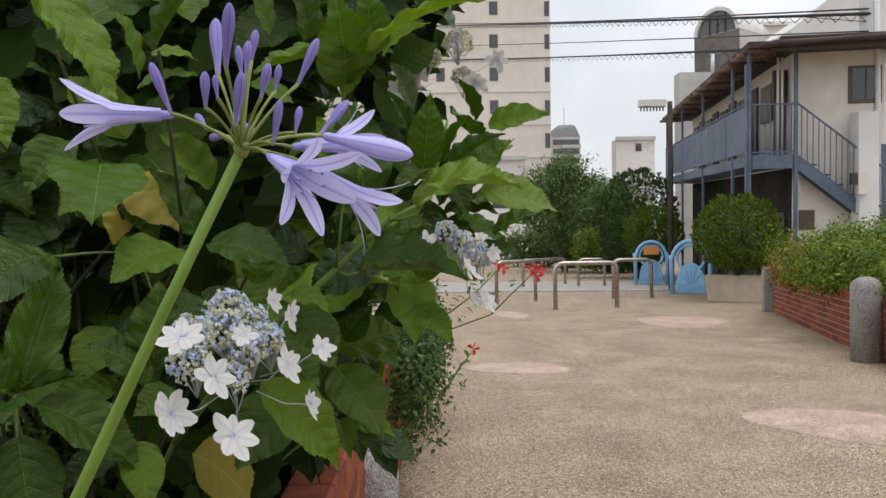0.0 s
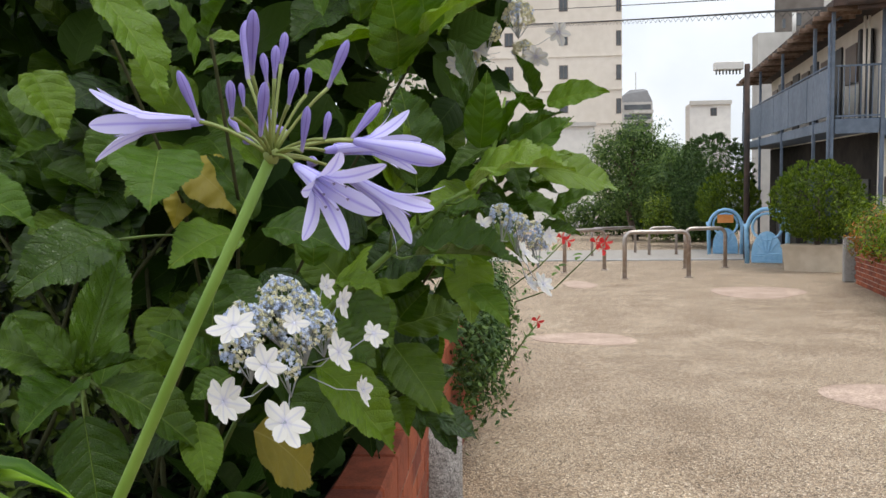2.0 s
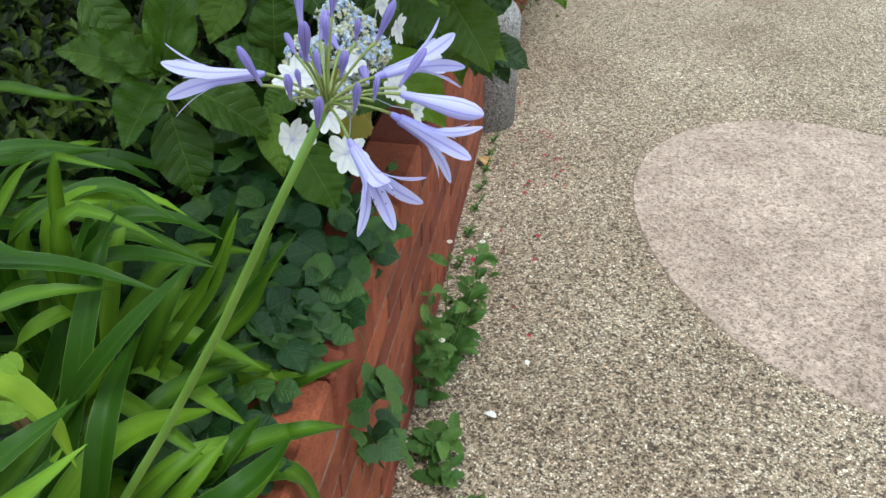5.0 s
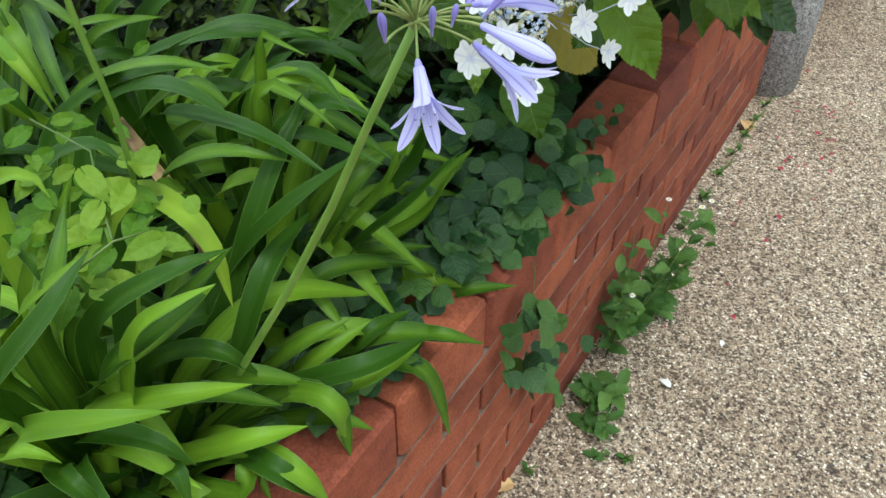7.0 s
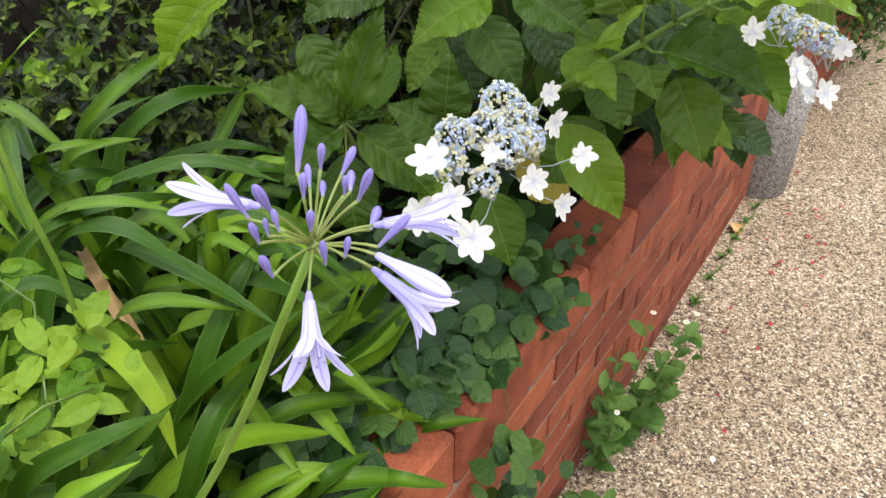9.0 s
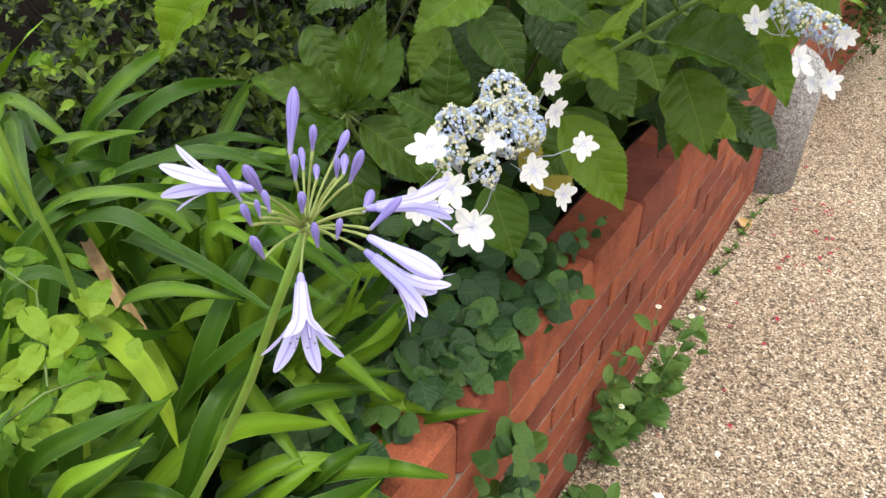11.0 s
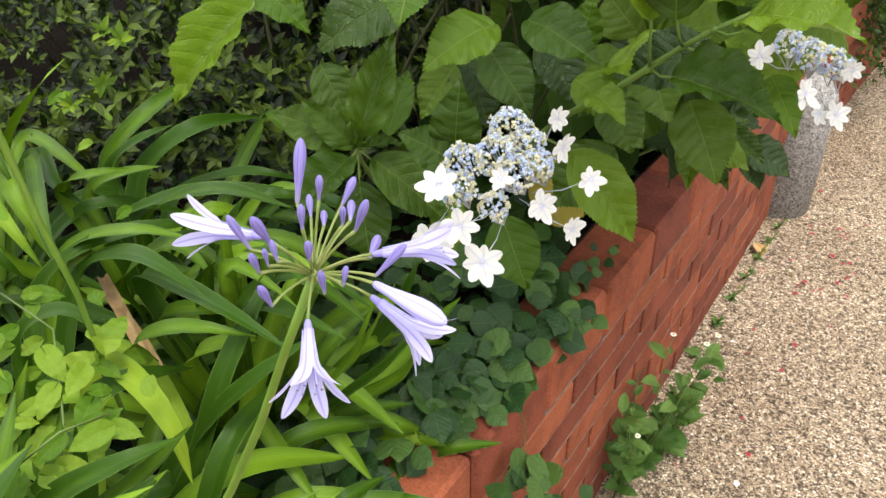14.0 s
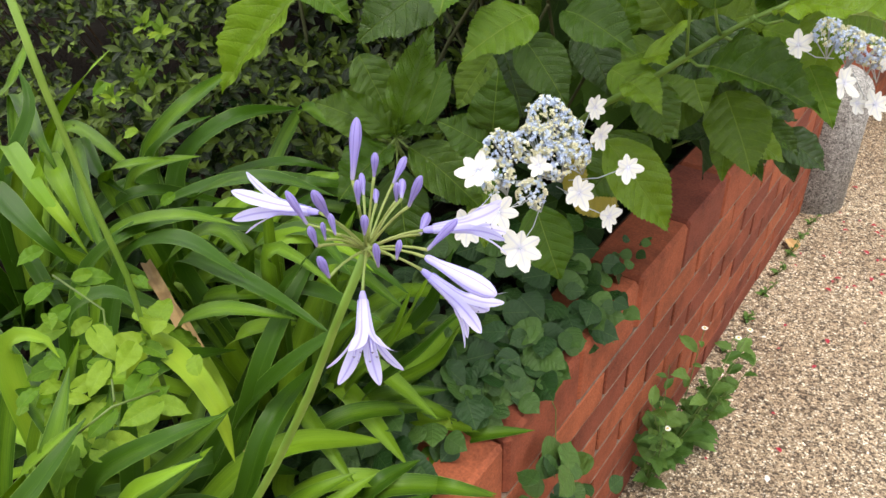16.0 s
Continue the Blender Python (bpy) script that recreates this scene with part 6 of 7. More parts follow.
leafy((-0.323, 0.434, 0.660), (-0.242, 0.474, 0.710), (-0.226, 0.567, 0.680), 0.028)
leafy((-0.423, 0.269, 0.720), (-0.330, 0.311, 0.770), (-0.293, 0.374, 0.750), 0.028)
leafy((-0.417, 0.214, 0.760), (-0.329, 0.244, 0.810), (-0.295, 0.289, 0.800), 0.028, F_STRAPY)
leafy((-0.341, 0.323, 0.660), (-0.276, 0.343, 0.710), (-0.246, 0.392, 0.700), 0.028)
leafy((-0.310, 0.347, 0.660), (-0.242, 0.341, 0.690), (-0.218, 0.372, 0.620))
leafy((-0.402, 0.260, 0.720), (-0.319, 0.273, 0.760), (-0.291, 0.293, 0.720))
leafy((-0.403, 0.284, 0.760), (-0.339, 0.321, 0.840), (-0.329, 0.387, 0.850), 0.03)
leafy((-0.410, 0.214, 0.820), (-0.362, 0.249, 0.900), (-0.367, 0.308, 0.930), 0.03)
leafy((-0.449, 0.612, 0.620), (-0.373, 0.641, 0.680), (-0.321, 0.721, 0.660))
leafy((-0.429, 0.722, 0.620), (-0.376, 0.772, 0.680), (-0.365, 0.898, 0.700), 0.026)
leafy((-0.359, 0.407, 0.700), (-0.348, 0.462, 0.800), (-0.373, 0.563, 0.800))
leafy((-0.771, 0.518, 0.780), (-0.649, 0.565, 0.880), (-0.596, 0.684, 0.860))
leafy((-0.874, 0.692, 0.750), (-0.681, 0.717, 0.860), (-0.574, 0.832, 0.840))
leafy((-0.481, 0.518, 0.700), (-0.432, 0.558, 0.820), (-0.489, 0.709, 0.850), 0.026)
leafy((-0.730, 0.601, 0.750), (-0.604, 0.614, 0.860), (-0.499, 0.596, 0.860))
leafy((-0.778, 0.843, 0.700), (-0.565, 0.774, 0.780), (-0.495, 0.765, 0.760))
leafy((-0.833, 0.896, 0.680), (-0.599, 0.839, 0.780), (-0.512, 0.884, 0.740))
leafy((-0.616, 0.579, 0.760), (-0.504, 0.588, 0.820), (-0.454, 0.637, 0.800))
leafy((-0.642, 0.523, 0.740), (-0.482, 0.483, 0.800), (-0.396, 0.465, 0.740), 0.026, F_STRAPY)
leafy((-0.440, 0.275, 0.800), (-0.472, 0.329, 0.860), (-0.472, 0.366, 0.920))
leafy((-0.577, 0.338, 0.840), (-0.480, 0.314, 0.860), (-0.459, 0.313, 0.800))
leafy((-0.267, 0.315, 0.660), (-0.273, 0.333, 0.680), (-0.264, 0.343, 0.620))
leafy((-0.376, 0.217, 0.740), (-0.334, 0.209, 0.760), (-0.323, 0.221, 0.720))
leafy((-0.322, 0.278, 0.680), (-0.304, 0.280, 0.720), (-0.287, 0.273, 0.680))
leafy((-0.386, 0.185, 0.780), (-0.341, 0.194, 0.820), (-0.328, 0.207, 0.800))
leafy((-1.031, 0.806, 0.760), (-0.968, 0.857, 0.850), (-0.993, 1.002, 0.870), 0.034)
leafy((-0.950, 0.804, 0.760), (-0.878, 0.882, 0.840), (-0.883, 1.042, 0.800), 0.034)
leafy((-0.876, 1.034, 0.800), (-0.657, 0.897, 0.880), (-0.602, 0.934, 0.860), 0.028)
leafy((-0.675, 0.834, 0.800), (-0.559, 0.788, 0.870), (-0.543, 0.830, 0.860), 0.028)
leafy((-0.675, 0.878, 0.780), (-0.521, 0.826, 0.840), (-0.466, 0.862, 0.800), 0.028)
leafy((-0.571, 0.821, 0.780), (-0.526, 0.792, 0.840), (-0.520, 0.809, 0.860), 0.024)
leafy((-0.684, 0.837, 0.780), (-0.506, 0.777, 0.860), (-0.449, 0.786, 0.830), 0.028)
leafy((-0.510, 0.717, 0.760), (-0.482, 0.720, 0.830), (-0.474, 0.741, 0.870), 0.026)
leafy((-0.583, 0.755, 0.780), (-0.477, 0.724, 0.840), (-0.438, 0.756, 0.820), 0.028)
leafy((-0.395, 0.782, 0.720), (-0.374, 0.787, 0.780), (-0.365, 0.804, 0.820), 0.024)
leafy((-0.654, 0.780, 0.820), (-0.533, 0.723, 0.900), (-0.496, 0.777, 0.880), 0.028)
leafy((-0.589, 0.699, 0.800), (-0.473, 0.688, 0.870), (-0.410, 0.712, 0.820), 0.028)
leafy((-0.419, 0.546, 0.740), (-0.399, 0.597, 0.860), (-0.399, 0.643, 0.900), 0.026)
leafy((-0.415, 0.610, 0.700), (-0.381, 0.648, 0.780), (-0.370, 0.713, 0.800), 0.026)
leafy((-0.553, 0.620, 0.780), (-0.469, 0.606, 0.830), (-0.441, 0.639, 0.800), 0.028)
leafy((-0.490, 0.531, 0.780), (-0.431, 0.532, 0.840), (-0.416, 0.582, 0.820), 0.028)
leafy((-1.408, 0.786, 0.800), (-1.054, 0.644, 0.860), (-0.996, 0.634, 0.800), 0.032)
leafy((-1.151, 0.686, 0.780), (-0.917, 0.595, 0.830), (-0.860, 0.587, 0.760), 0.034)
leafy((-1.069, 0.599, 0.860), (-0.838, 0.529, 0.880), (-0.762, 0.527, 0.820), 0.026, F_STRAPY)
leafy((-1.222, 0.789, 0.740), (-1.018, 0.702, 0.780), (-0.935, 0.703, 0.760), 0.03)
leafy((-0.985, 0.694, 0.780), (-0.878, 0.694, 0.840), (-0.864, 0.748, 0.830), 0.026)
leafy((-1.536, 1.047, 0.700), (-1.282, 0.968, 0.740), (-1.198, 0.963, 0.700), 0.028)
leafy((-1.406, 0.858, 0.700), (-1.137, 0.793, 0.750), (-1.048, 0.801, 0.700), 0.03)
leafy((-1.081, 0.559, 0.800), (-0.809, 0.489, 0.860), (-0.773, 0.511, 0.800), 0.034)
leafy((-1.284, 0.673, 0.820), (-1.186, 0.688, 0.900), (-1.215, 0.760, 0.960), 0.03)
leafy((-0.819, 0.711, 0.720), (-0.681, 0.730, 0.780), (-0.620, 0.800, 0.740), 0.028)
leafy((-0.680, 0.445, 0.800), (-0.591, 0.465, 0.860), (-0.544, 0.472, 0.840), 0.026)
leafy((-0.419, 0.264, 0.840), (-0.393, 0.286, 0.900), (-0.420, 0.330, 0.940), 0.03)
leafy((-0.475, 0.401, 0.820), (-0.444, 0.430, 0.860), (-0.443, 0.508, 0.820), 0.026)
# leaves fanned over the coping
leafy((-0.373, 0.459, 0.600), (-0.308, 0.475, 0.680), (-0.281, 0.539, 0.700), 0.026)
leafy((-0.332, 0.472, 0.600), (-0.257, 0.498, 0.660), (-0.241, 0.590, 0.650), 0.026)
leafy((-0.399, 0.448, 0.600), (-0.322, 0.467, 0.700), (-0.288, 0.516, 0.720), 0.026)
leafy((-0.299, 0.596, 0.620), (-0.225, 0.596, 0.660), (-0.193, 0.642, 0.620), 0.022)
leafy((-0.303, 0.428, 0.680), (-0.250, 0.434, 0.680), (-0.238, 0.438, 0.600), 0.024)
leafy((-0.320, 0.423, 0.620), (-0.253, 0.442, 0.650), (-0.228, 0.468, 0.620), 0.022)
leafy((-0.434, 0.363, 0.700), (-0.347, 0.378, 0.760), (-0.325, 0.413, 0.700), 0.024)
leafy((-0.488, 0.321, 0.660), (-0.365, 0.345, 0.800), (-0.321, 0.381, 0.860), 0.03)
leafy((-0.506, 0.362, 0.660), (-0.386, 0.393, 0.800), (-0.345, 0.426, 0.860), 0.03)
leafy((-0.527, 0.257, 0.720), (-0.413, 0.277, 0.860), (-0.377, 0.312, 0.920), 0.028)
leafy((-0.279, 0.351, 0.680), (-0.227, 0.354, 0.680), (-0.211, 0.372, 0.620), 0.026)
leafy((-0.576, 0.326, 0.640), (-0.523, 0.347, 0.800), (-0.474, 0.362, 0.920), 0.024)
leafy((-0.407, 0.582, 0.600), (-0.374, 0.641, 0.660), (-0.365, 0.898, 0.700), 0.026)
leafy((-0.413, 0.554, 0.941), (-0.337, 0.568, 0.965), (-0.301, 0.584, 0.938), 0.024)
leafy((-0.400, 0.587, 0.903), (-0.343, 0.615, 0.911), (-0.297, 0.632, 0.880), 0.024)
leafy((-0.375, 0.527, 0.906), (-0.344, 0.522, 0.951), (-0.321, 0.522, 0.984), 0.022)
leafy((-0.303, 0.598, 0.831), (-0.276, 0.595, 0.891), (-0.261, 0.598, 0.933), 0.018)
leafy((-0.277, 0.618, 0.818), (-0.242, 0.614, 0.870), (-0.215, 0.616, 0.907), 0.018)
leafy((-0.381, 0.521, 0.964), (-0.334, 0.527, 0.967), (-0.300, 0.534, 0.944), 0.02)
leafy((-0.374, 0.525, 1.014), (-0.343, 0.528, 1.016), (-0.323, 0.530, 1.014), 0.016)
for cl in CLUMPS:
    for i in range(18):
        a = RNG.uniform(-0.6, 1.2) if RNG.random() < 0.7 else RNG.uniform(-3.1, 3.1)
        L, h = RNG.uniform(0.2, 0.36), RNG.uniform(0.1, 0.26)
        ox, oy = RNG.uniform(-0.05, 0.05), RNG.uniform(-0.05, 0.05)
        ca, sa = math.cos(a), math.sin(a)
        L *= min(1.0, max(0.3, (-0.3 - cl.location.x) / max(0.01, L * max(ca, math.cos(a + 0.15)))))
        strap(cl, [(ox, oy, -0.02), (ox + L * 0.2 * ca, oy + L * 0.2 * sa, h * 0.6), (ox + L * 0.55 * ca, oy + L * 0.55 * sa, h), (ox + L * math.cos(a + 0.15), oy + L * math.sin(a + 0.15), h * RNG.uniform(0.5, 0.9))],
              RNG.uniform(0.021, 0.027), F_STRAPY if RNG.random() < 0.06 else F_STRAP, twist=RNG.uniform(-0.4, 0.4))

# ---- the agapanthus flower ----
NODE = Vector((-0.083, 0.353, 1.174))
aga = thing("agapanthus_flower", "lilac-blue agapanthus flower head on a tall green stalk", "agapanthus", (-0.47, 0.42, 0.48))
ORIGIN = Vector((-0.47, 0.42, 0.48))


FOOT = Vector((-0.47, 0.42, 0.48))
scape = [NODE, NODE.lerp(FOOT, 0.1) + Vector((0.002, 0, 0)), NODE.lerp(FOOT, 0.22) + Vector((0.006, 0, 0)), NODE.lerp(FOOT, 0.4) + Vector((0.006, 0, 0)), NODE.lerp(FOOT, 0.65), FOOT]
part("stalk", Buf().tube([p - ORIGIN for p in scape], [0.0023, 0.0024, 0.0028, 0.0033, 0.0039, 0.0046], 12), M_STALK, aga, smooth=True)
part("node", Buf().lathe([(0.002, -0.003), (0.003, -0.001), (0.0034, 0.001), (0.0028, 0.003), (0.001, 0.004)], 14, Matrix.Translation(NODE - ORIGIN)), M_PEDICEL, aga, smooth=True)


def pedicel(to, bend=0.004):
    a, b = NODE - ORIGIN, to - ORIGIN
    m = a.lerp(b, 0.55) + Vector((0, 0, bend))
    pts = [a * (1 - u) ** 2 + m * 2 * u * (1 - u) + b * u * u for u in (0, 0.2, 0.4, 0.6, 0.8, 1)]
    part("pedicel", Buf().tube(pts, [0.0009, 0.0007, 0.00062, 0.00062, 0.0007, 0.00085], 7), M_PEDICEL, aga, smooth=True)


def bud(off, foot, fat=0.0, mat=None):
    """A closed bud from foot to off, on its own little stalk."""
    tip, base = NODE + Vector(off) * 0.001, NODE + Vector(foot) * 0.001
    L = (tip - base).length
    pedicel(base)
    prof = [(0.04, 0), (0.058, 0.04), (0.07, 0.2), (0.11, 0.42), (0.142, 0.6), (0.147, 0.73), (0.125, 0.86), (0.078, 0.95), (0.04, 0.985), (0.006, 1.0)]
    b = Buf()
    n = 12
    v = [(r * math.cos(2 * math.pi * k / n) * (1 + 0.06 * math.cos(6 * math.pi * k / n)), z, r * math.sin(2 * math.pi * k / n)) for r, z in prof for k in range(n)]
    uv = [(0.02 + z * 0.96, 0.5 + 0.4 * math.sin(6 * math.pi * k / n)) for r, z in prof for k in range(n)]
    f = [(i * n + k, (i + 1) * n + k, (i + 1) * n + (k + 1) % n, i * n + (k + 1) % n) for i in range(len(prof) - 1) for k in range(n)]
    b.add(v, f, uv)
    k = fat or (0.68 if L > 0.018 else 0.95)
    m = Matrix.Translation(-ORIGIN) @ frame_of(base, tip, (0.3, 0.1, 1)) @ Matrix.Diagonal((L * k, L, L * k, 1))
    part("bud", b, mat or M_BUD, aga, smooth=True, m=m)


BUDS = [((-30, -19, 32), (-24, -14, 13)), ((-15, 17, 59), (-11, 6, 32)), ((5, -34, 50), (0, -22, 29)), ((11, -41, 23), (6, -32, 5)), ((-6, -29, 26), (-7, -25, 13)),
        ((-4, -23, 26), (-3, -23, 17)), ((6, -27, 36), (7, -26, 25)), ((5, 6, 51), (3, 6, 38)), ((31, 6, 47), (22, 7, 28)), ((14, 9, 37), (12, 10, 26)),
        ((42, 17, 23), (31, 8, 7)), ((25, -4, 17), (23, -5, 6)), ((-28, 30, 20), (-21, 23, 12)), ((5, -7, 43), (4, -7, 30)), ((-23, 34, 10), (-14, 24, 9)),
        ((-11, 42, 16), (-2, 30, 13)), ((-13, 48, 26), (-14, 38, 14)), ((15, -15, 32), (11, -12, 19)), ((5, 42, 1), (12, 26, -1)), ((19, -14, 18), (15, -9, 1))]
for tip, foot in BUDS:
    bud(tip, foot)


def open_flower(base, tip, flare, spin=0.0, wide=1.0):
    """A funnel flower: six tepals that part towards the mouth, with stamens."""
    base, tip = NODE + Vector(base) * 0.001, NODE + Vector(tip) * 0.001
    pedicel(base)
    L = (tip - base).length
    m = Matrix.Translation(-ORIGIN) @ frame_of(base, tip, (0.1, 0.2, 1))
    tube = Buf()
    n = 12
    prof = [(0.0011, 0), (0.0017, L * 0.05), (0.0021, L * 0.16), (0.0025, L * 0.3)]
    tube.add([(r * math.cos(2 * math.pi * k / n), z, r * math.sin(2 * math.pi * k / n)) for r, z in prof for k in range(n)],
             [(i * n + k, (i + 1) * n + k, (i + 1) * n + (k + 1) % n, i * n + (k + 1) % n) for i in range(3) for k in range(n)], [(0.05 + z / L * 0.9, 0.5) for r, z in prof for k in range(n)])
    fl = part("flower", tube, M_LILAC, aga, smooth=True, m=m)
    for t in range(6):
        v, f, uv = [], [], []
        rows = 14
        ang = spin + t * math.pi / 3
        outer = t % 2
        vary = 1 + 0.12 * math.sin(t * 2.3 + spin * 5)
        for i in range(rows + 1):
            u = 1 - 0.88 * (1 - i / rows) ** 1.5
            r = 0.0018 + 0.0042 * u ** 1.3 + (flare * vary) * max(0, u - 0.46) ** 1.75 * 2.1
            wd = (0.0012 + 0.0026 * math.sin(math.pi * (max(0, u - 0.05) / 1.1) ** 1.5)) * (0.88 if outer else 1.0) * wide * math.sqrt(max(0, 1 - max(0, (u - 0.76) / 0.24) ** 2.4))
            if i == rows:
                wd = 0.0003
            y = u * L * (1 - 0.55 * flare / 0.03 * max(0, u - 0.6) ** 1.5)
            for c in (-1, -0.5, 0, 0.5, 1):
                x, z = wd * c, r + 0.0006 * outer - 0.28 * wd * abs(c) ** 1.5 * (1 if u < 0.6 else -0.3)
                v.append((x * math.cos(ang) + z * math.sin(ang), y, -x * math.sin(ang) + z * math.cos(ang)))
                uv.append((u, 0.5 + 0.45 * c))
        for i in range(rows):
            for k in range(4):
                f.append((i * 5 + k, i * 5 + k + 1, i * 5 + 6 + k, i * 5 + 5 + k))
        part("tepal", Buf().add(v, f, uv), M_LILAC, fl, smooth=True)
    for t in range(6):
        a = spin + 0.5 + t * math.pi / 3
        e = Vector((0.005 * math.cos(a), L * 0.78, 0.005 * math.sin(a)))
        part("filament", Buf().tube([(0, L * 0.2, 0), e * 0.6, e], 0.00035, 5), M_FILAMENT, fl, smooth=True)
        tip = [tuple(e + Vector(q)) for q in ((0.0008, 0, 0), (-0.0008, 0, 0), (0, 0.0006, 0.0006), (0, 0.0006, -0.0006))]
        part("anther", Buf().add(tip, [(0, 2, 3), (1, 3, 2), (0, 3, 1, 2)]), M_ANTHER, fl)
    return fl


open_flower((-26, -4, 14), (-67, -17, 13), 0.012, 0.2)
open_flower((16, -22, -5), (42, -51, -21), 0.0165, 0.5, 1.0)
bud((70, 7, -2), (33, 4, 6), 0.85, M_LILAC)
open_flower((27, 8, -6), (61, 16, -29), 0.015, 0.3)
open_flower((16, 24, 4), (50, 48, 10), 0.014, 0.7)


# ---- low plants of the bed ----
OVAL = Buf().add(*leaf_shape(0.8, rows=22, teeth=0.004, fold=0.16, droop=0.16, curl=0.45, wave=0.012, seed=2, belly=0.72))
HEART = Buf().add(*leaf_shape(0.66, rows=18, teeth=0.0, fold=0.34, droop=0.3, curl=0.3, seed=5, belly=0.6, heart=0.3, wave=0.03, tail=1))
WEEDL = Buf().add(*leaf_shape(0.44, rows=14, teeth=0.03, fold=0.35, droop=0.3, wave=0.02, seed=3))
IVY_MESH, HEART_MESH, WEED_MESH = OVAL.mesh("leaf", F_IVY, True), HEART.mesh("leaf", F_VINE, True), WEEDL.mesh("leaf", F_WEED, True)
low = random.Random(77)

# leafy cover over the soil, shade put into its near-black colour
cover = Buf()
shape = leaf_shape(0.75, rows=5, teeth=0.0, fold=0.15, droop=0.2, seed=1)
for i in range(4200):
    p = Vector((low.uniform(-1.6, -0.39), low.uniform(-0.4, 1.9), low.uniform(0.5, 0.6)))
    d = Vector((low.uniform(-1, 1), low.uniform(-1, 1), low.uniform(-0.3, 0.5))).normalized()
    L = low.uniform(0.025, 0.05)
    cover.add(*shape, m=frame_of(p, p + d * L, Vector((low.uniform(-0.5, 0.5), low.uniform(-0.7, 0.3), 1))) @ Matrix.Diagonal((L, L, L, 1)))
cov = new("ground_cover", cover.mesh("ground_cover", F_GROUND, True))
tagged(cov, "small-leaved creeping plants over the soil, darkened in colour for shade", "ground cover", kind="stuff")

# creeper over the coping
ivy = thing("coping_creeper", "dark green creeper with rounded leaves over the brick coping", "creeper", (-0.34, 0.85, 0.56))
IO = Vector((-0.34, 0.85, 0.56))


def creeper_leaf(p, L, out=(0.25, -0.35, 1.0)):
    a = low.uniform(0, 6.28)
    d = Vector((math.cos(a), math.sin(a), low.uniform(-0.5, 0.1)))
    u = Vector(out) + Vector((low.uniform(-0.5, 0.5), low.uniform(-0.5, 0.5), 0))
    p = Vector(p) - IO
    blade(ivy, IVY_MESH, p, p + d.normalized() * L, u, 1.15)


for i in range(230):
    y = low.uniform(0.5, 1.3)
    edge = -0.292 + 0.03 * math.sin(y * 9) + (0.02 if 0.72 < y < 1.0 else 0)
    creeper_leaf((low.uniform(-0.58, edge - 0.02), y, low.uniform(0.585, 0.69)), low.uniform(0.036, 0.058), (0.4, -0.5, 0.9))
for i in range(120):
    y = low.uniform(0.46, 1.06)
    creeper_leaf((low.uniform(-0.39, -0.268 + 0.016 * math.sin(y * 14)), y, low.uniform(0.612, 0.66)), low.uniform(0.03, 0.048), (0.5, -0.5, 0.9))
for i in range(70):
    y = low.uniform(0.42, 0.84)
    creeper_leaf((low.uniform(-0.37, -0.262 + 0.014 * math.sin(y * 17)), y, low.uniform(0.612, 0.65)), low.uniform(0.028, 0.045), (0.5, -0.5, 0.9))
for x, y, spread, many, big in ((-0.262, 1.01, 0.03, 9, 0.05), (-0.235, 1.055, 0.022, 6, 0.034), (-0.297, 1.105, 0.03, 9, 0.045), (-0.283, 1.155, 0.014, 3, 0.026), (-0.294, 1.216, 0.02, 4, 0.024),
                                (-0.273, 1.24, 0.01, 3, 0.02), (-0.29, 0.92, 0.035, 12, 0.055), (-0.262, 0.855, 0.03, 9, 0.052), (-0.3, 0.8, 0.035, 9, 0.052)):
    for i in range(many):
        creeper_leaf((x + low.uniform(-spread, spread * 0.7), y + low.uniform(-spread, spread), low.uniform(0.608, 0.64)), big * low.uniform(0.7, 1.05), (0.35, -0.75, 0.75))
for i in range(14):
    creeper_leaf((-0.25 + low.uniform(-0.03, 0.0), 1.03 + low.uniform(-0.07, 0.07), 0.595 + low.uniform(-0.03, 0.02)), low.uniform(0.018, 0.03), (0.8, -0.3, 0.8))
for i in range(30):
    z = low.uniform(0.25, 0.56)
    creeper_leaf((-0.215 + low.uniform(-0.02, 0.04), 0.76 + 0.6 * (0.56 - z) + low.uniform(-0.07, 0.07), z), low.uniform(0.03, 0.05), (1, -0.5, 0.8))
for x, y, z in ((-0.225, 0.86, 0.42), (-0.23, 1.04, 0.56)):
    bend = [Vector((-0.36, y, 0.59)), Vector((-0.3, y + 0.01, 0.598)), Vector((-0.25, y, 0.592)), Vector((-0.232, y, 0.56)), Vector((x, y, z))]
    part("stem", Buf().tube([q - IO for q in bend], 0.0008, 5), M_STEM, ivy, smooth=True)

# pale climbing vine among the strap leaves
vine = thing("climbing_vine", "pale green heart-leaved vine climbing over strap leaves", "vine", (-0.5, 0.4, 0.5))
VO = Vector((-0.5, 0.4, 0.5))


def vine_leaf(p, L):
    p = Vector(p)
    a = low.uniform(0, 6.28)
    d = Vector((math.cos(a), math.sin(a), low.uniform(-0.8, 0.1))).normalized()
    L *= 0.68
    blade(vine, HEART_MESH, p - VO, p - VO + d * L, (EYES - p).normalized() + Vector((low.uniform(-0.4, 0.4), low.uniform(-0.4, 0.4), 0.5)), 1.0)


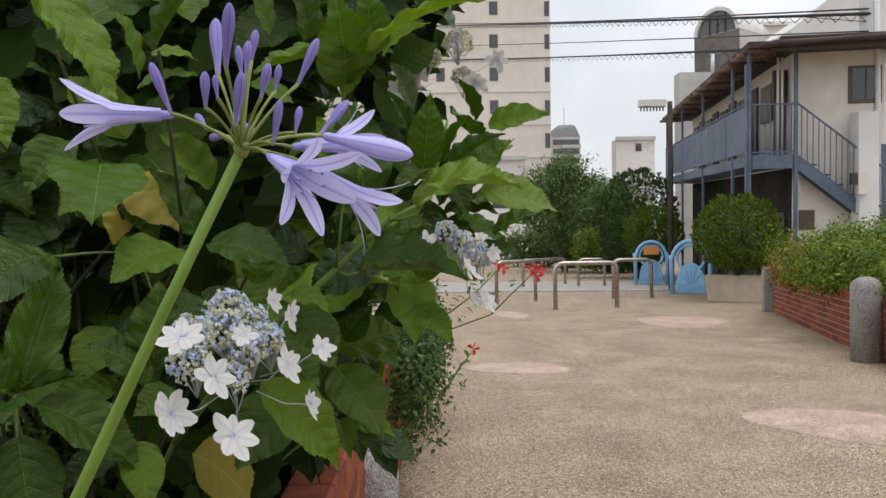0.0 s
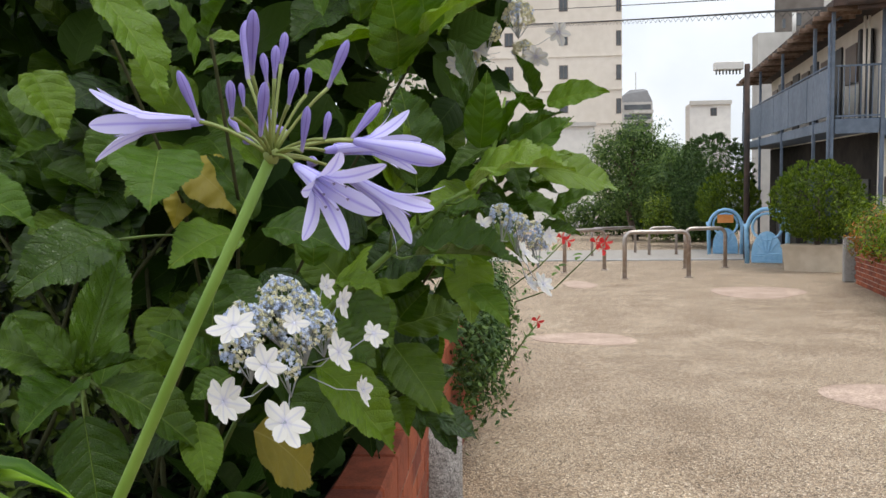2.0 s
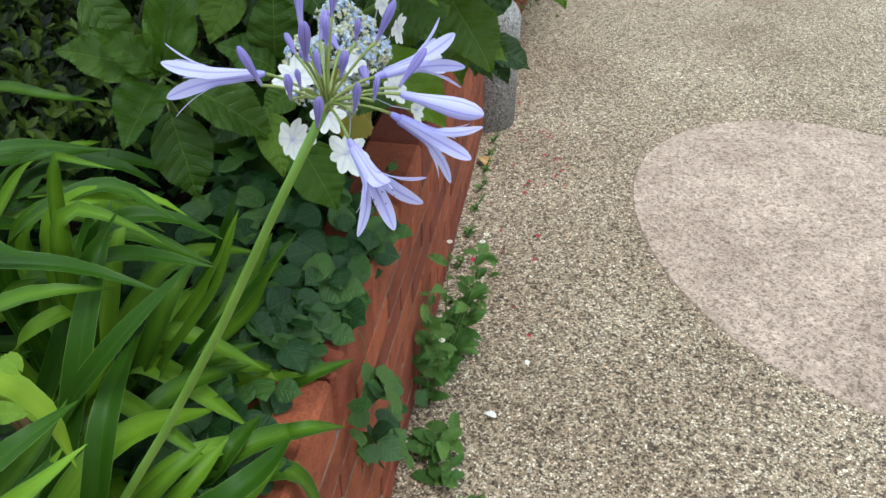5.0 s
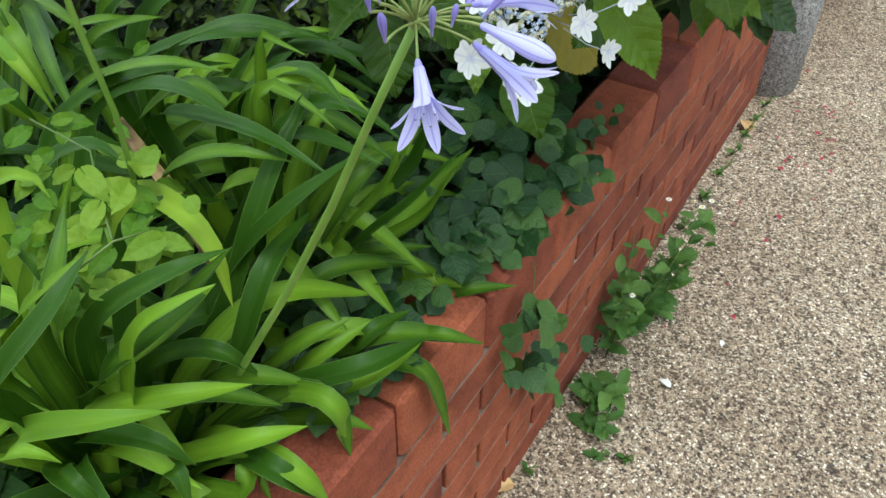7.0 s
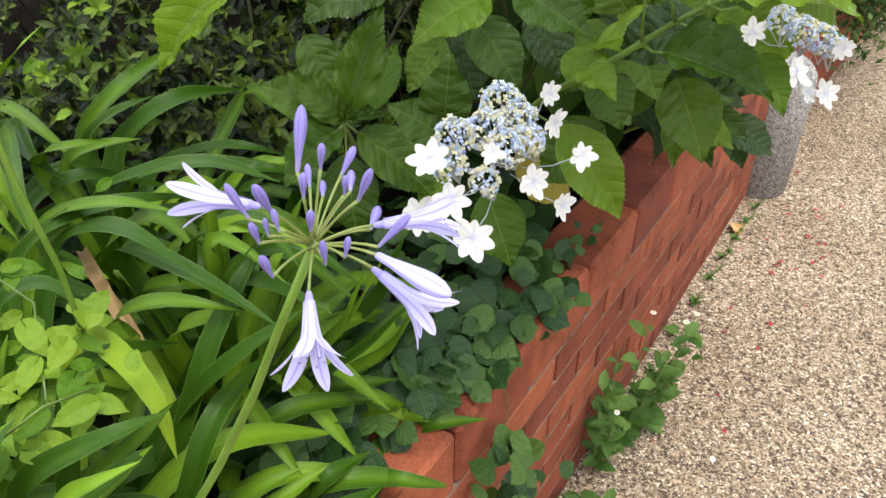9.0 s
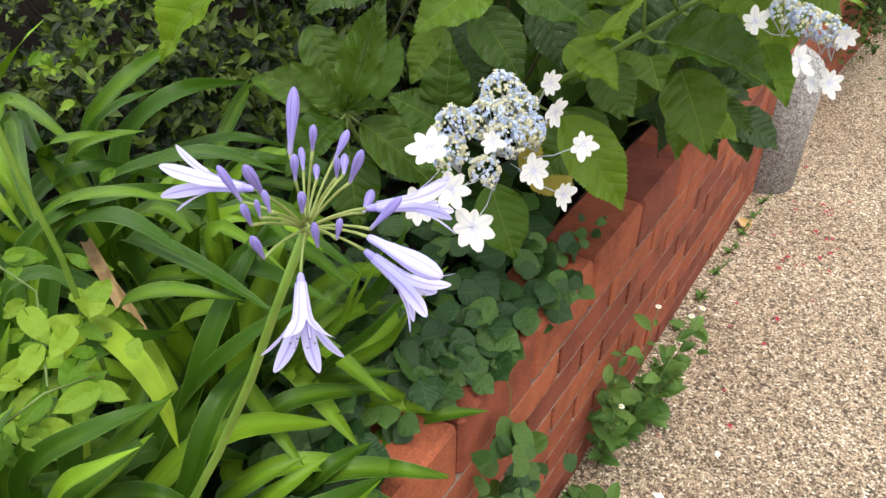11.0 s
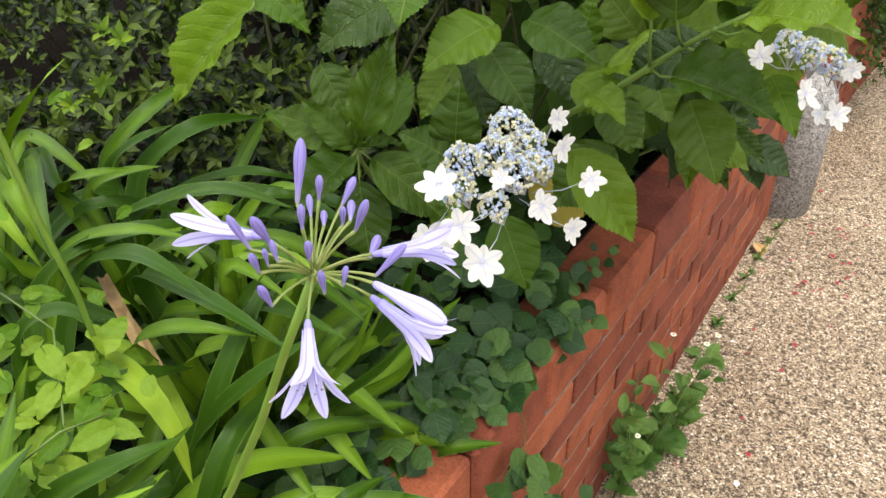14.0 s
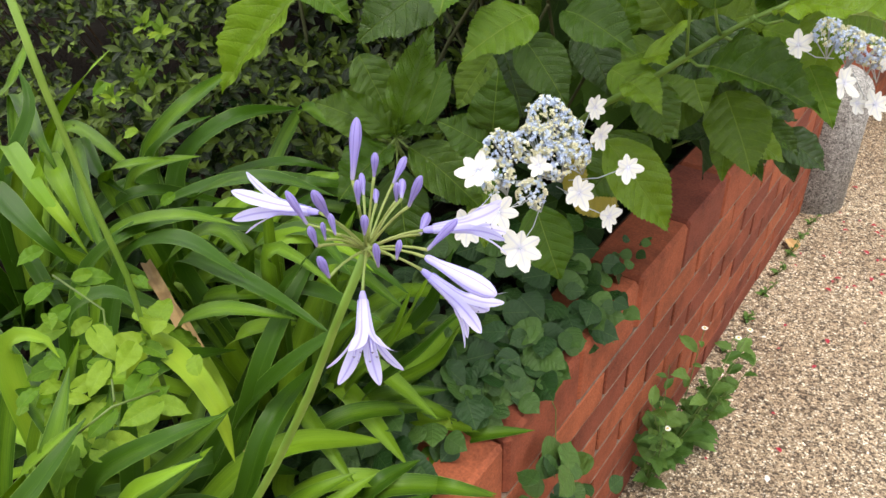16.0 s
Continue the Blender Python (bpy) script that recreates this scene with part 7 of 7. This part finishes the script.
for q, L in (((-0.551, 0.369, 0.930), 0.04), ((-0.544, 0.424, 0.930), 0.03), ((-0.524, 0.383, 0.920), 0.035), ((-0.515, 0.368, 0.910), 0.045), ((-0.507, 0.396, 0.880), 0.05), ((-0.483, 0.398, 0.880), 0.05),
             ((-0.511, 0.447, 0.880), 0.035), ((-0.562, 0.484, 0.880), 0.03), ((-0.400, 0.374, 0.900), 0.045), ((-0.358, 0.369, 0.900), 0.04), ((-0.355, 0.356, 0.900), 0.035), ((-0.397, 0.338, 0.890), 0.04),
             ((-0.432, 0.326, 0.900), 0.025), ((-0.426, 0.329, 0.870), 0.045), ((-0.466, 0.453, 0.860), 0.05), ((-0.688, 0.597, 0.980), 0.03), ((-0.620, 0.583, 0.920), 0.03), ((-0.906, 0.690, 0.960), 0.03),
             ((-0.414, 0.302, 0.860), 0.05), ((-0.592, 0.404, 0.950), 0.035), ((-0.342, 0.665, 0.620), 0.045), ((-0.327, 0.705, 0.620), 0.045), ((-0.307, 0.665, 0.600), 0.05), ((-0.406, 0.585, 0.620), 0.04),
             ((-0.452, 0.425, 0.900), 0.06), ((-0.47, 0.44, 0.89), 0.055), ((-0.410, 0.387, 0.880), 0.04), ((-0.532, 0.361, 0.900), 0.04), ((-0.426, 0.360, 0.900), 0.03)):
    vine_leaf(q, L)
for i in range(20):
    q = Vector((-0.475, 0.325, 0.885)).lerp(Vector((-0.355, 0.385, 0.885)), low.random())
    vine_leaf(q + Vector((low.uniform(-0.03, 0.03), low.uniform(-0.03, 0.03), low.uniform(-0.03, 0.03))), low.uniform(0.026, 0.05))
for i in range(16):
    q = Vector((-0.618, 0.403, 0.920)).lerp(Vector((-0.427, 0.286, 0.880)), low.random()).lerp(Vector((-0.431, 0.411, 0.900)), low.random() ** 1.5)
    vine_leaf(q + Vector((low.uniform(-0.04, 0.04), low.uniform(-0.04, 0.04), low.uniform(-0.05, 0.03))), low.uniform(0.028, 0.05))
part("tendril", Buf().tube([Vector((-0.572, 0.403, 0.930)) - VO, Vector((-0.479, 0.399, 0.930)) - VO, Vector((-0.452, 0.378, 0.900)) - VO, Vector((-0.397, 0.346, 0.900)) - VO], 0.0011, 5), M_STEM, vine, smooth=True)
part("tendril", Buf().tube([Vector((-0.389, 0.302, 0.900)) - VO, Vector((-0.371, 0.332, 0.920)) - VO, Vector((-0.376, 0.377, 0.900)) - VO], 0.0011, 5), M_STEM, vine, smooth=True)

# dry strap leaves
M_DRY = material("dry_leaf", (0.2, 0.12, 0.045), 0.7, second=(0.42, 0.28, 0.12), scale=40)
strap(CLUMPS[2], [Vector(q) - CLUMPS[2].location for q in ((-0.696, 0.569, 0.800), (-0.575, 0.525, 0.800), (-0.507, 0.506, 0.760), (-0.442, 0.482, 0.700))], 0.016, M_DRY, 1.2, 1.5)
strap(CLUMPS[2], [Vector(q) - CLUMPS[2].location for q in ((-0.658, 0.550, 0.800), (-0.528, 0.512, 0.780), (-0.424, 0.476, 0.680))], 0.014, M_DRY, 0.5, -0.8)

# a second flower stalk behind
part("bare_stalk", Buf().tube([Vector(q) - CLUMPS[2].location for q in ((-0.410, 0.375, 1.249), (-0.426, 0.386, 1.171), (-0.441, 0.401, 1.064), (-0.451, 0.417, 0.970), (-0.6, 0.5, 0.5))], 0.0028, 10), M_STALK, CLUMPS[2], "bare green flower stalk", smooth=True)

# azalea behind the strap leaves
AZ = Vector((-1.35, 1.3, 0.5))
azalea = thing("azalea_shrub", "dark dense azalea shrub with small oval leaves", "azalea", tuple(AZ))
small = leaf_shape(0.38, rows=5, teeth=0.0, fold=0.25, droop=0.2, seed=1, belly=1.05)
leaves, twigs, fresh = Buf(), Buf(), Buf()
FRESH = Vector((-1.285, 0.881, 0.950))
whorls = 0
while whorls < 3700:
    x, y = low.uniform(-2.9, -0.6), low.uniform(0.7, 2.9)
    if y < 0.82 + 0.5 * max(0, x + 1.25) or y > 1.8 + 0.6 * (-0.6 - x):
        continue
    whorls += 1
    top = 0.74 + 0.2 * noise.noise(Vector((x * 2.5, y * 2.5, 1))) + 0.3 * (y - 0.8) + 0.1 * noise.noise(Vector((x * 7, y * 7, 4))) - 0.12 * max(0, x + 1.0)
    p = Vector((x, y, top - 0.24 * low.random() ** 1.6)) - AZ
    ax = (Vector((0.7, -0.6, 1)) + Vector((low.uniform(-0.6, 0.6), low.uniform(-0.6, 0.6), 0))).normalized()
    s0 = ax.orthogonal().normalized()
    for k in range(8):
        d = s0.copy()
        d.rotate(Matrix.Rotation(k * 0.82 + low.uniform(-0.2, 0.2), 3, ax))
        L = low.uniform(0.026, 0.044) * (1.0 if k % 2 else 0.7)
        (fresh if (p + AZ - FRESH).length < 0.2 and whorls % 3 else leaves).add(*small, m=frame_of(p, p + d + ax * low.uniform(0.2, 1.0), ax) @ Matrix.Diagonal((L, L, L, 1)))
    if whorls % 7 == 0:
        twigs.tube([p, p - Vector((0.02, -0.06, 0.12))], 0.0015, 4)
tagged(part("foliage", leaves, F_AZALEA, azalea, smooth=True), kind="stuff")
tagged(part("fresh_growth", fresh, F_FRESH, azalea, "yellow-green young shoot tips", smooth=True), kind="stuff")
tagged(part("twiggy_growth", twigs, M_TWIG, azalea), kind="stuff")


# ---- weeds at the foot of the wall ----
M_WFL = material("white_ray_petal", (0.8, 0.8, 0.76), 0.6, second=(0.72, 0.72, 0.66), scale=50)
M_YEL = material("yellow_disc", (0.7, 0.5, 0.08), 0.7)


def weed(x, y, stalks, h, leaf, seed, label="leafy green weed growing at the foot of the brick wall", lean=(0.5, 0.0), flower=0):
    r = random.Random(seed)
    ob = thing("wall_weed", label, "weed", (x, y, 0), group="weeds along the wall foot")
    for k in range(stalks):
        d = Vector((lean[0] + r.uniform(-0.15, 0.4), lean[1] + r.uniform(-0.7, 0.7), 1.6)).normalized()
        H = h * r.uniform(0.5, 1.0)
        pts = [Vector((0, 0, 0)), d * H * 0.5 + Vector((0.01, 0, 0)), d * H + Vector((0.03 * lean[0], 0, -0.01))]
        part("stem", Buf().tube(pts, [0.0016, 0.0013, 0.0008], 5), M_STEM, ob, smooth=True)
        for i in range(max(4, int(H / 0.03))):
            u = 0.1 + 0.9 * i / max(4, int(H / 0.03))
            p = pts[0].lerp(pts[2], u)
            a = i * 2.4 + k
            q = Vector((math.cos(a), math.sin(a), r.uniform(-0.2, 0.5))).normalized()
            L = leaf * r.uniform(0.45, 1.3) * (1.15 - 0.5 * u)
            blade(ob, WEED_MESH, p, p + q * L, Vector((0.3, -0.3, 1)), 1.0)
        if k < flower:
            t = pts[2]
            part("flower", Buf().lathe([(0.001, 0), (0.006, 0.002), (0.0065, 0.003), (0.002, 0.003)], 12, Matrix.Translation(t)), M_WFL, ob)
            part("flower_disc", Buf().lathe([(0.0028, 0.003), (0.002, 0.0045), (0.0004, 0.005)], 8, Matrix.Translation(t)), M_YEL, ob)
    return ob


weed(-0.215, 1.34, 5, 0.4, 0.06, 1, "tall leafy weed with tiny white flowers by the wall", (0.12, 0.0), 3)
weed(-0.2, 1.44, 6, 0.33, 0.056, 2, "tall leafy weed with tiny white flowers by the wall", (0.25, 0.1), 2)
weed(-0.215, 1.26, 3, 0.4, 0.05, 3, lean=(0.05, 0.0))
weed(-0.19, 1.13, 9, 0.1, 0.062, 4)
weed(-0.165, 1.06, 7, 0.08, 0.042, 5)
weed(-0.13, 1.0, 4, 0.06, 0.018, 6)
weed(-0.08, 1.03, 4, 0.05, 0.016, 7)
weed(-0.23, 0.9, 2, 0.05, 0.016, 8)
for i, (y, h) in enumerate(((1.62, 0.06), (1.78, 0.09), (1.95, 0.05), (2.08, 0.08), (2.2, 0.07), (2.32, 0.1), (2.44, 0.08), (2.54, 0.06))):
    weed(-0.235, y, 3, h, 0.02, 20 + i, "small green weed sprouting at the wall foot", (0.3, 0))

# fallen leaves and petals on the paving
def fallen(name, x, y, L, mat, label, rot, cat):
    b = Buf().add(*leaf_shape(0.6, rows=8, teeth=0.0, fold=0.5, droop=0.35, curl=0.2, seed=rot), m=pose(0, 0, 0.006, 0, 0, math.degrees(rot)) @ Matrix.Diagonal((L, L, L, 1)))
    return solid(name, b, mat, label, cat, smooth=True, at=(x, y, 0))


M_FALLEN = material("fallen_leaf", (0.5, 0.3, 0.12), 0.7, second=(0.62, 0.42, 0.2), scale=60)
M_PETAL = material("red_petal", (0.34, 0.012, 0.03), 0.6, second=(0.46, 0.04, 0.07), scale=60)
M_PALEPETAL = material("pale_petal", (0.75, 0.72, 0.68), 0.6, second=(0.8, 0.78, 0.72), scale=60)
fallen("fallen_leaf", -0.22, 2.35, 0.075, M_FALLEN, "dry tan leaf fallen on the paving", 0.6, "leaf")
fallen("fallen_leaf", -0.225, 0.86, 0.065, M_FALLEN, "dry tan leaf fallen on the paving", 2.4, "leaf")
fallen("fallen_petal", -0.006, 1.427, 0.02, M_PALEPETAL, "white petal fallen on the paving", 0.3, "petal")
fallen("fallen_petal", -0.06, 1.25, 0.03, M_PALEPETAL, "white petal fallen on the paving", 1.3, "petal")
fallen("fallen_petal", -0.16, 1.9, 0.014, M_PALEPETAL, "white petal fallen on the paving", 1.9, "petal")
fallen("fallen_petal", -0.193, 1.811, 0.024, M_PETAL, "red petal fallen on the paving", 0.4, "petal")
fallen("fallen_petal", -0.036, 2.458, 0.022, M_PETAL, "red petal fallen on the paving", 0.9, "petal")
for i in range(34):
    fallen("fallen_petal", low.gauss(-0.06, 0.08), low.uniform(1.3, 2.75) if i < 9 else low.gauss(2.4, 0.25), low.uniform(0.009, 0.02), M_PETAL, "red petal fallen on the paving", low.uniform(0, 6), "petal")

# ---- shrubs beyond the bollard ----
M_REDFL = material("red_flower", (0.6, 0.015, 0.02), 0.5, second=(0.7, 0.05, 0.05), scale=40)
F_SALVIA = leaf_material("salvia_leaf", (0.025, 0.06, 0.015), (0.11, 0.18, 0.04), (0.14, 0.2, 0.06), 3.0, 0.5, 0.2, island=True)
salvia = thing("salvia_shrub", "fine-leaved shrub with small red flowers over the wall", "shrub", (-0.32, 3.9, 0.5))
sl, st = Buf(), Buf()
for i in range(8):
    y = -0.3 + 0.3 * i
    spray(sl, (0.1 + 0.06 * low.random(), y, 0.0 + 0.1 * low.random()), (0.18, 0.26, 0.34), 1500, 0.016, low, inner=0.3, lump=0.7, freq=3.5, slim=0.5)
    st.tube([(-0.15, y, 0), (0.1, y, 0.2), (0.2, y, 0.05)], [0.006, 0.004, 0.002], 5)
tagged(part("foliage", sl, F_SALVIA, salvia), kind="stuff")
tagged(part("stem_growth", st, M_TWIG, salvia), kind="stuff")


def sprig(pts, flowers):
    part("shoot", Buf().tube([Vector(p) - Vector((-0.32, 3.9, 0.5)) for p in pts], [0.003, 0.0025, 0.002], 5), M_STEM, salvia, smooth=True)
    a, b = Vector(pts[0]), Vector(pts[-1])
    for i in range(9):
        p = a.lerp(b, 0.1 + 0.09 * i) + Vector((0, 0, 0.005)) - Vector((-0.32, 3.9, 0.5))
        d = Vector((low.uniform(-1, 1), low.uniform(-1, 1), low.uniform(-0.2, 0.8))).normalized()
        blade(salvia, WEED_MESH, p, p + d * 0.035, (0, -0.4, 1), 0.9)
    for q in flowers:
        q = Vector(q) - Vector((-0.32, 3.9, 0.5))
        fb = Buf()
        for k in range(5):
            a2 = k * 1.257
            d = Vector((math.cos(a2), -0.5, math.sin(a2)))
            fb.add([q, q + d * 0.018 + Vector((0.006, 0, 0.006)), q + d * 0.024, q + d * 0.018 - Vector((0.006, 0, 0.006))], [(0, 1, 2, 3)])
        part("red_flower", fb, M_REDFL, salvia)


sprig(((0.01, 2.90, 0.83), (0.15, 2.80, 0.89), (0.29, 2.70, 1.04)), ((0.28, 2.70, 1.05), (0.30, 2.70, 1.03), (0.31, 2.70, 1.05)))
sprig(((-0.01, 3.00, 0.87), (0.10, 2.90, 0.96), (0.18, 2.90, 1.04)), ((0.18, 2.90, 1.06), (0.20, 2.90, 1.05)))
sprig(((-0.01, 3.00, 0.59), (0.04, 2.90, 0.69), (0.09, 2.90, 0.75)), ((0.09, 2.90, 0.76),))
sprig(((-0.20, 3.00, 0.74), (-0.20, 2.90, 0.78), (-0.22, 2.90, 0.79)), ((-0.21, 2.80, 0.80),))
tall = thing("white_flower_shrub", "tall shrub with white and pink flowers behind the hydrangea", "shrub", (-0.75, 4.6, 0.5))
tb = Buf()
for i in range(8):
    spray(tb, (low.uniform(-0.7, 0.45), low.uniform(-0.4, 0.4), 0.3 + 0.2 * i), (0.35, 0.35, 0.32), 420, 0.028, low, inner=0.3, lump=0.7, freq=3)
tagged(part("foliage", tb, F_SALVIA, tall), kind="stuff")
part("trunk", Buf().tube([(0, 0, 0), (0.02, 0, 0.9), (-0.05, 0.05, 1.7)], [0.03, 0.022, 0.01], 6), M_BARK, tall, smooth=True)
wf = Buf()
for i in range(70):
    p = Vector((low.uniform(-0.7, 0.4), low.uniform(-0.75, -0.2), low.uniform(0.2, 1.9)))
    for k in range(5):
        a = k * 1.257
        d = Vector((math.cos(a), -0.4, math.sin(a)))
        e = Vector((-math.sin(a), 0, math.cos(a)))
        wf.add([p, p + d * 0.022 + e * 0.009, p + d * 0.03, p + d * 0.022 - e * 0.009], [(0, 1, 2, 3)])
tagged(part("white_blossom", wf, M_WFL, tall), kind="stuff")

# ---- brick walls ----
def brick_wall(name, at, rz, run, face, length, height, thick, label, courses=7, cap=0.115, first=0.0, proud=0.004, bed=None):
    """A bed wall along y from at: mortar body, running-bond bricks under tall coping bricks; all bricks are parts. Upright joints are raked out."""
    wall = thing(name, label, "garden wall", at, rz, kind="structure")
    step = (height - cap) / courses
    back = Matrix() if face > 0 else pose(0, 0, 0, 0, 0, 180)
    part("mortar", Buf().box(-thick, -0.022, 0, run, 0, height - 0.02, m=Matrix.Diagonal((face, 1, 1, 1))), bed or M_JOINT, wall)
    for row in range(1, courses + 1):
        part("mortar_bed", Buf().box(-0.03, 0.0032, 0, run, row * step - (0.006 if bed else 0.003), row * step + (0.006 if bed else 0.003), m=Matrix.Diagonal((face, 1, 1, 1))), bed or M_BEDJOINT, wall)
    rng = random.Random(5)
    j = 0.012
    ones = [Buf().box(-0.03, proud, 0, length - j, 0, step - 0.004, 0.0018 + 0.0006 * k).mesh("brick", M_BRICK) for k in range(3)]
    ends = [Buf().box(-thick + 0.01, proud + 0.001, 0, length - 0.005, 0, cap - 0.002, 0.006 + 0.001 * k).mesh("coping_brick", M_BRICK) for k in range(2)]
    for row in range(courses + 1):
        top = row == courses
        y = first - length * (1.0 if (courses - row) % 2 == 0 else 1.5)
        while y < run - 0.02:
            ob = part("coping_brick" if top else "brick", rng.choice(ends if top else ones), M_BRICK, wall)
            z = row * step + (0.001 if top else 0.002)
            off = rng.uniform(-0.001, 0.001)
            where = Matrix.Translation((off, y, z)) if face > 0 else Matrix.Translation((-off, y + length - j, z))
            ob.matrix_basis = where @ back @ pose(0, 0, 0, 0, 0, rng.uniform(-0.25, 0.25))
            y += length
    return wall


brick_wall("bed_wall_right", (3.95, 7.0, 0), -12.6, 5.9, -1, 0.215, 0.6, 0.15, "red brick bed wall along the far side of the walk", bed=M_PALEJOINT)
brick_wall("bed_wall", (WX + 0.022, -1.1, 0), 1.15, 3.72, 1, 0.215, WZ, WT, "red brick wall of the raised flower bed", first=0.121)
brick_wall("bed_wall_far", (-0.30, 2.87, 0), -2.2, 3.3, 1, 0.215, WZ, WT, "red brick bed wall beyond the granite bollard")
brick_wall("bed_wall_end", (WX - WT + 0.022, -1.1, 0), 90, 2.85, -1, 0.215, WZ, WT, "red brick end wall of the raised flower bed")
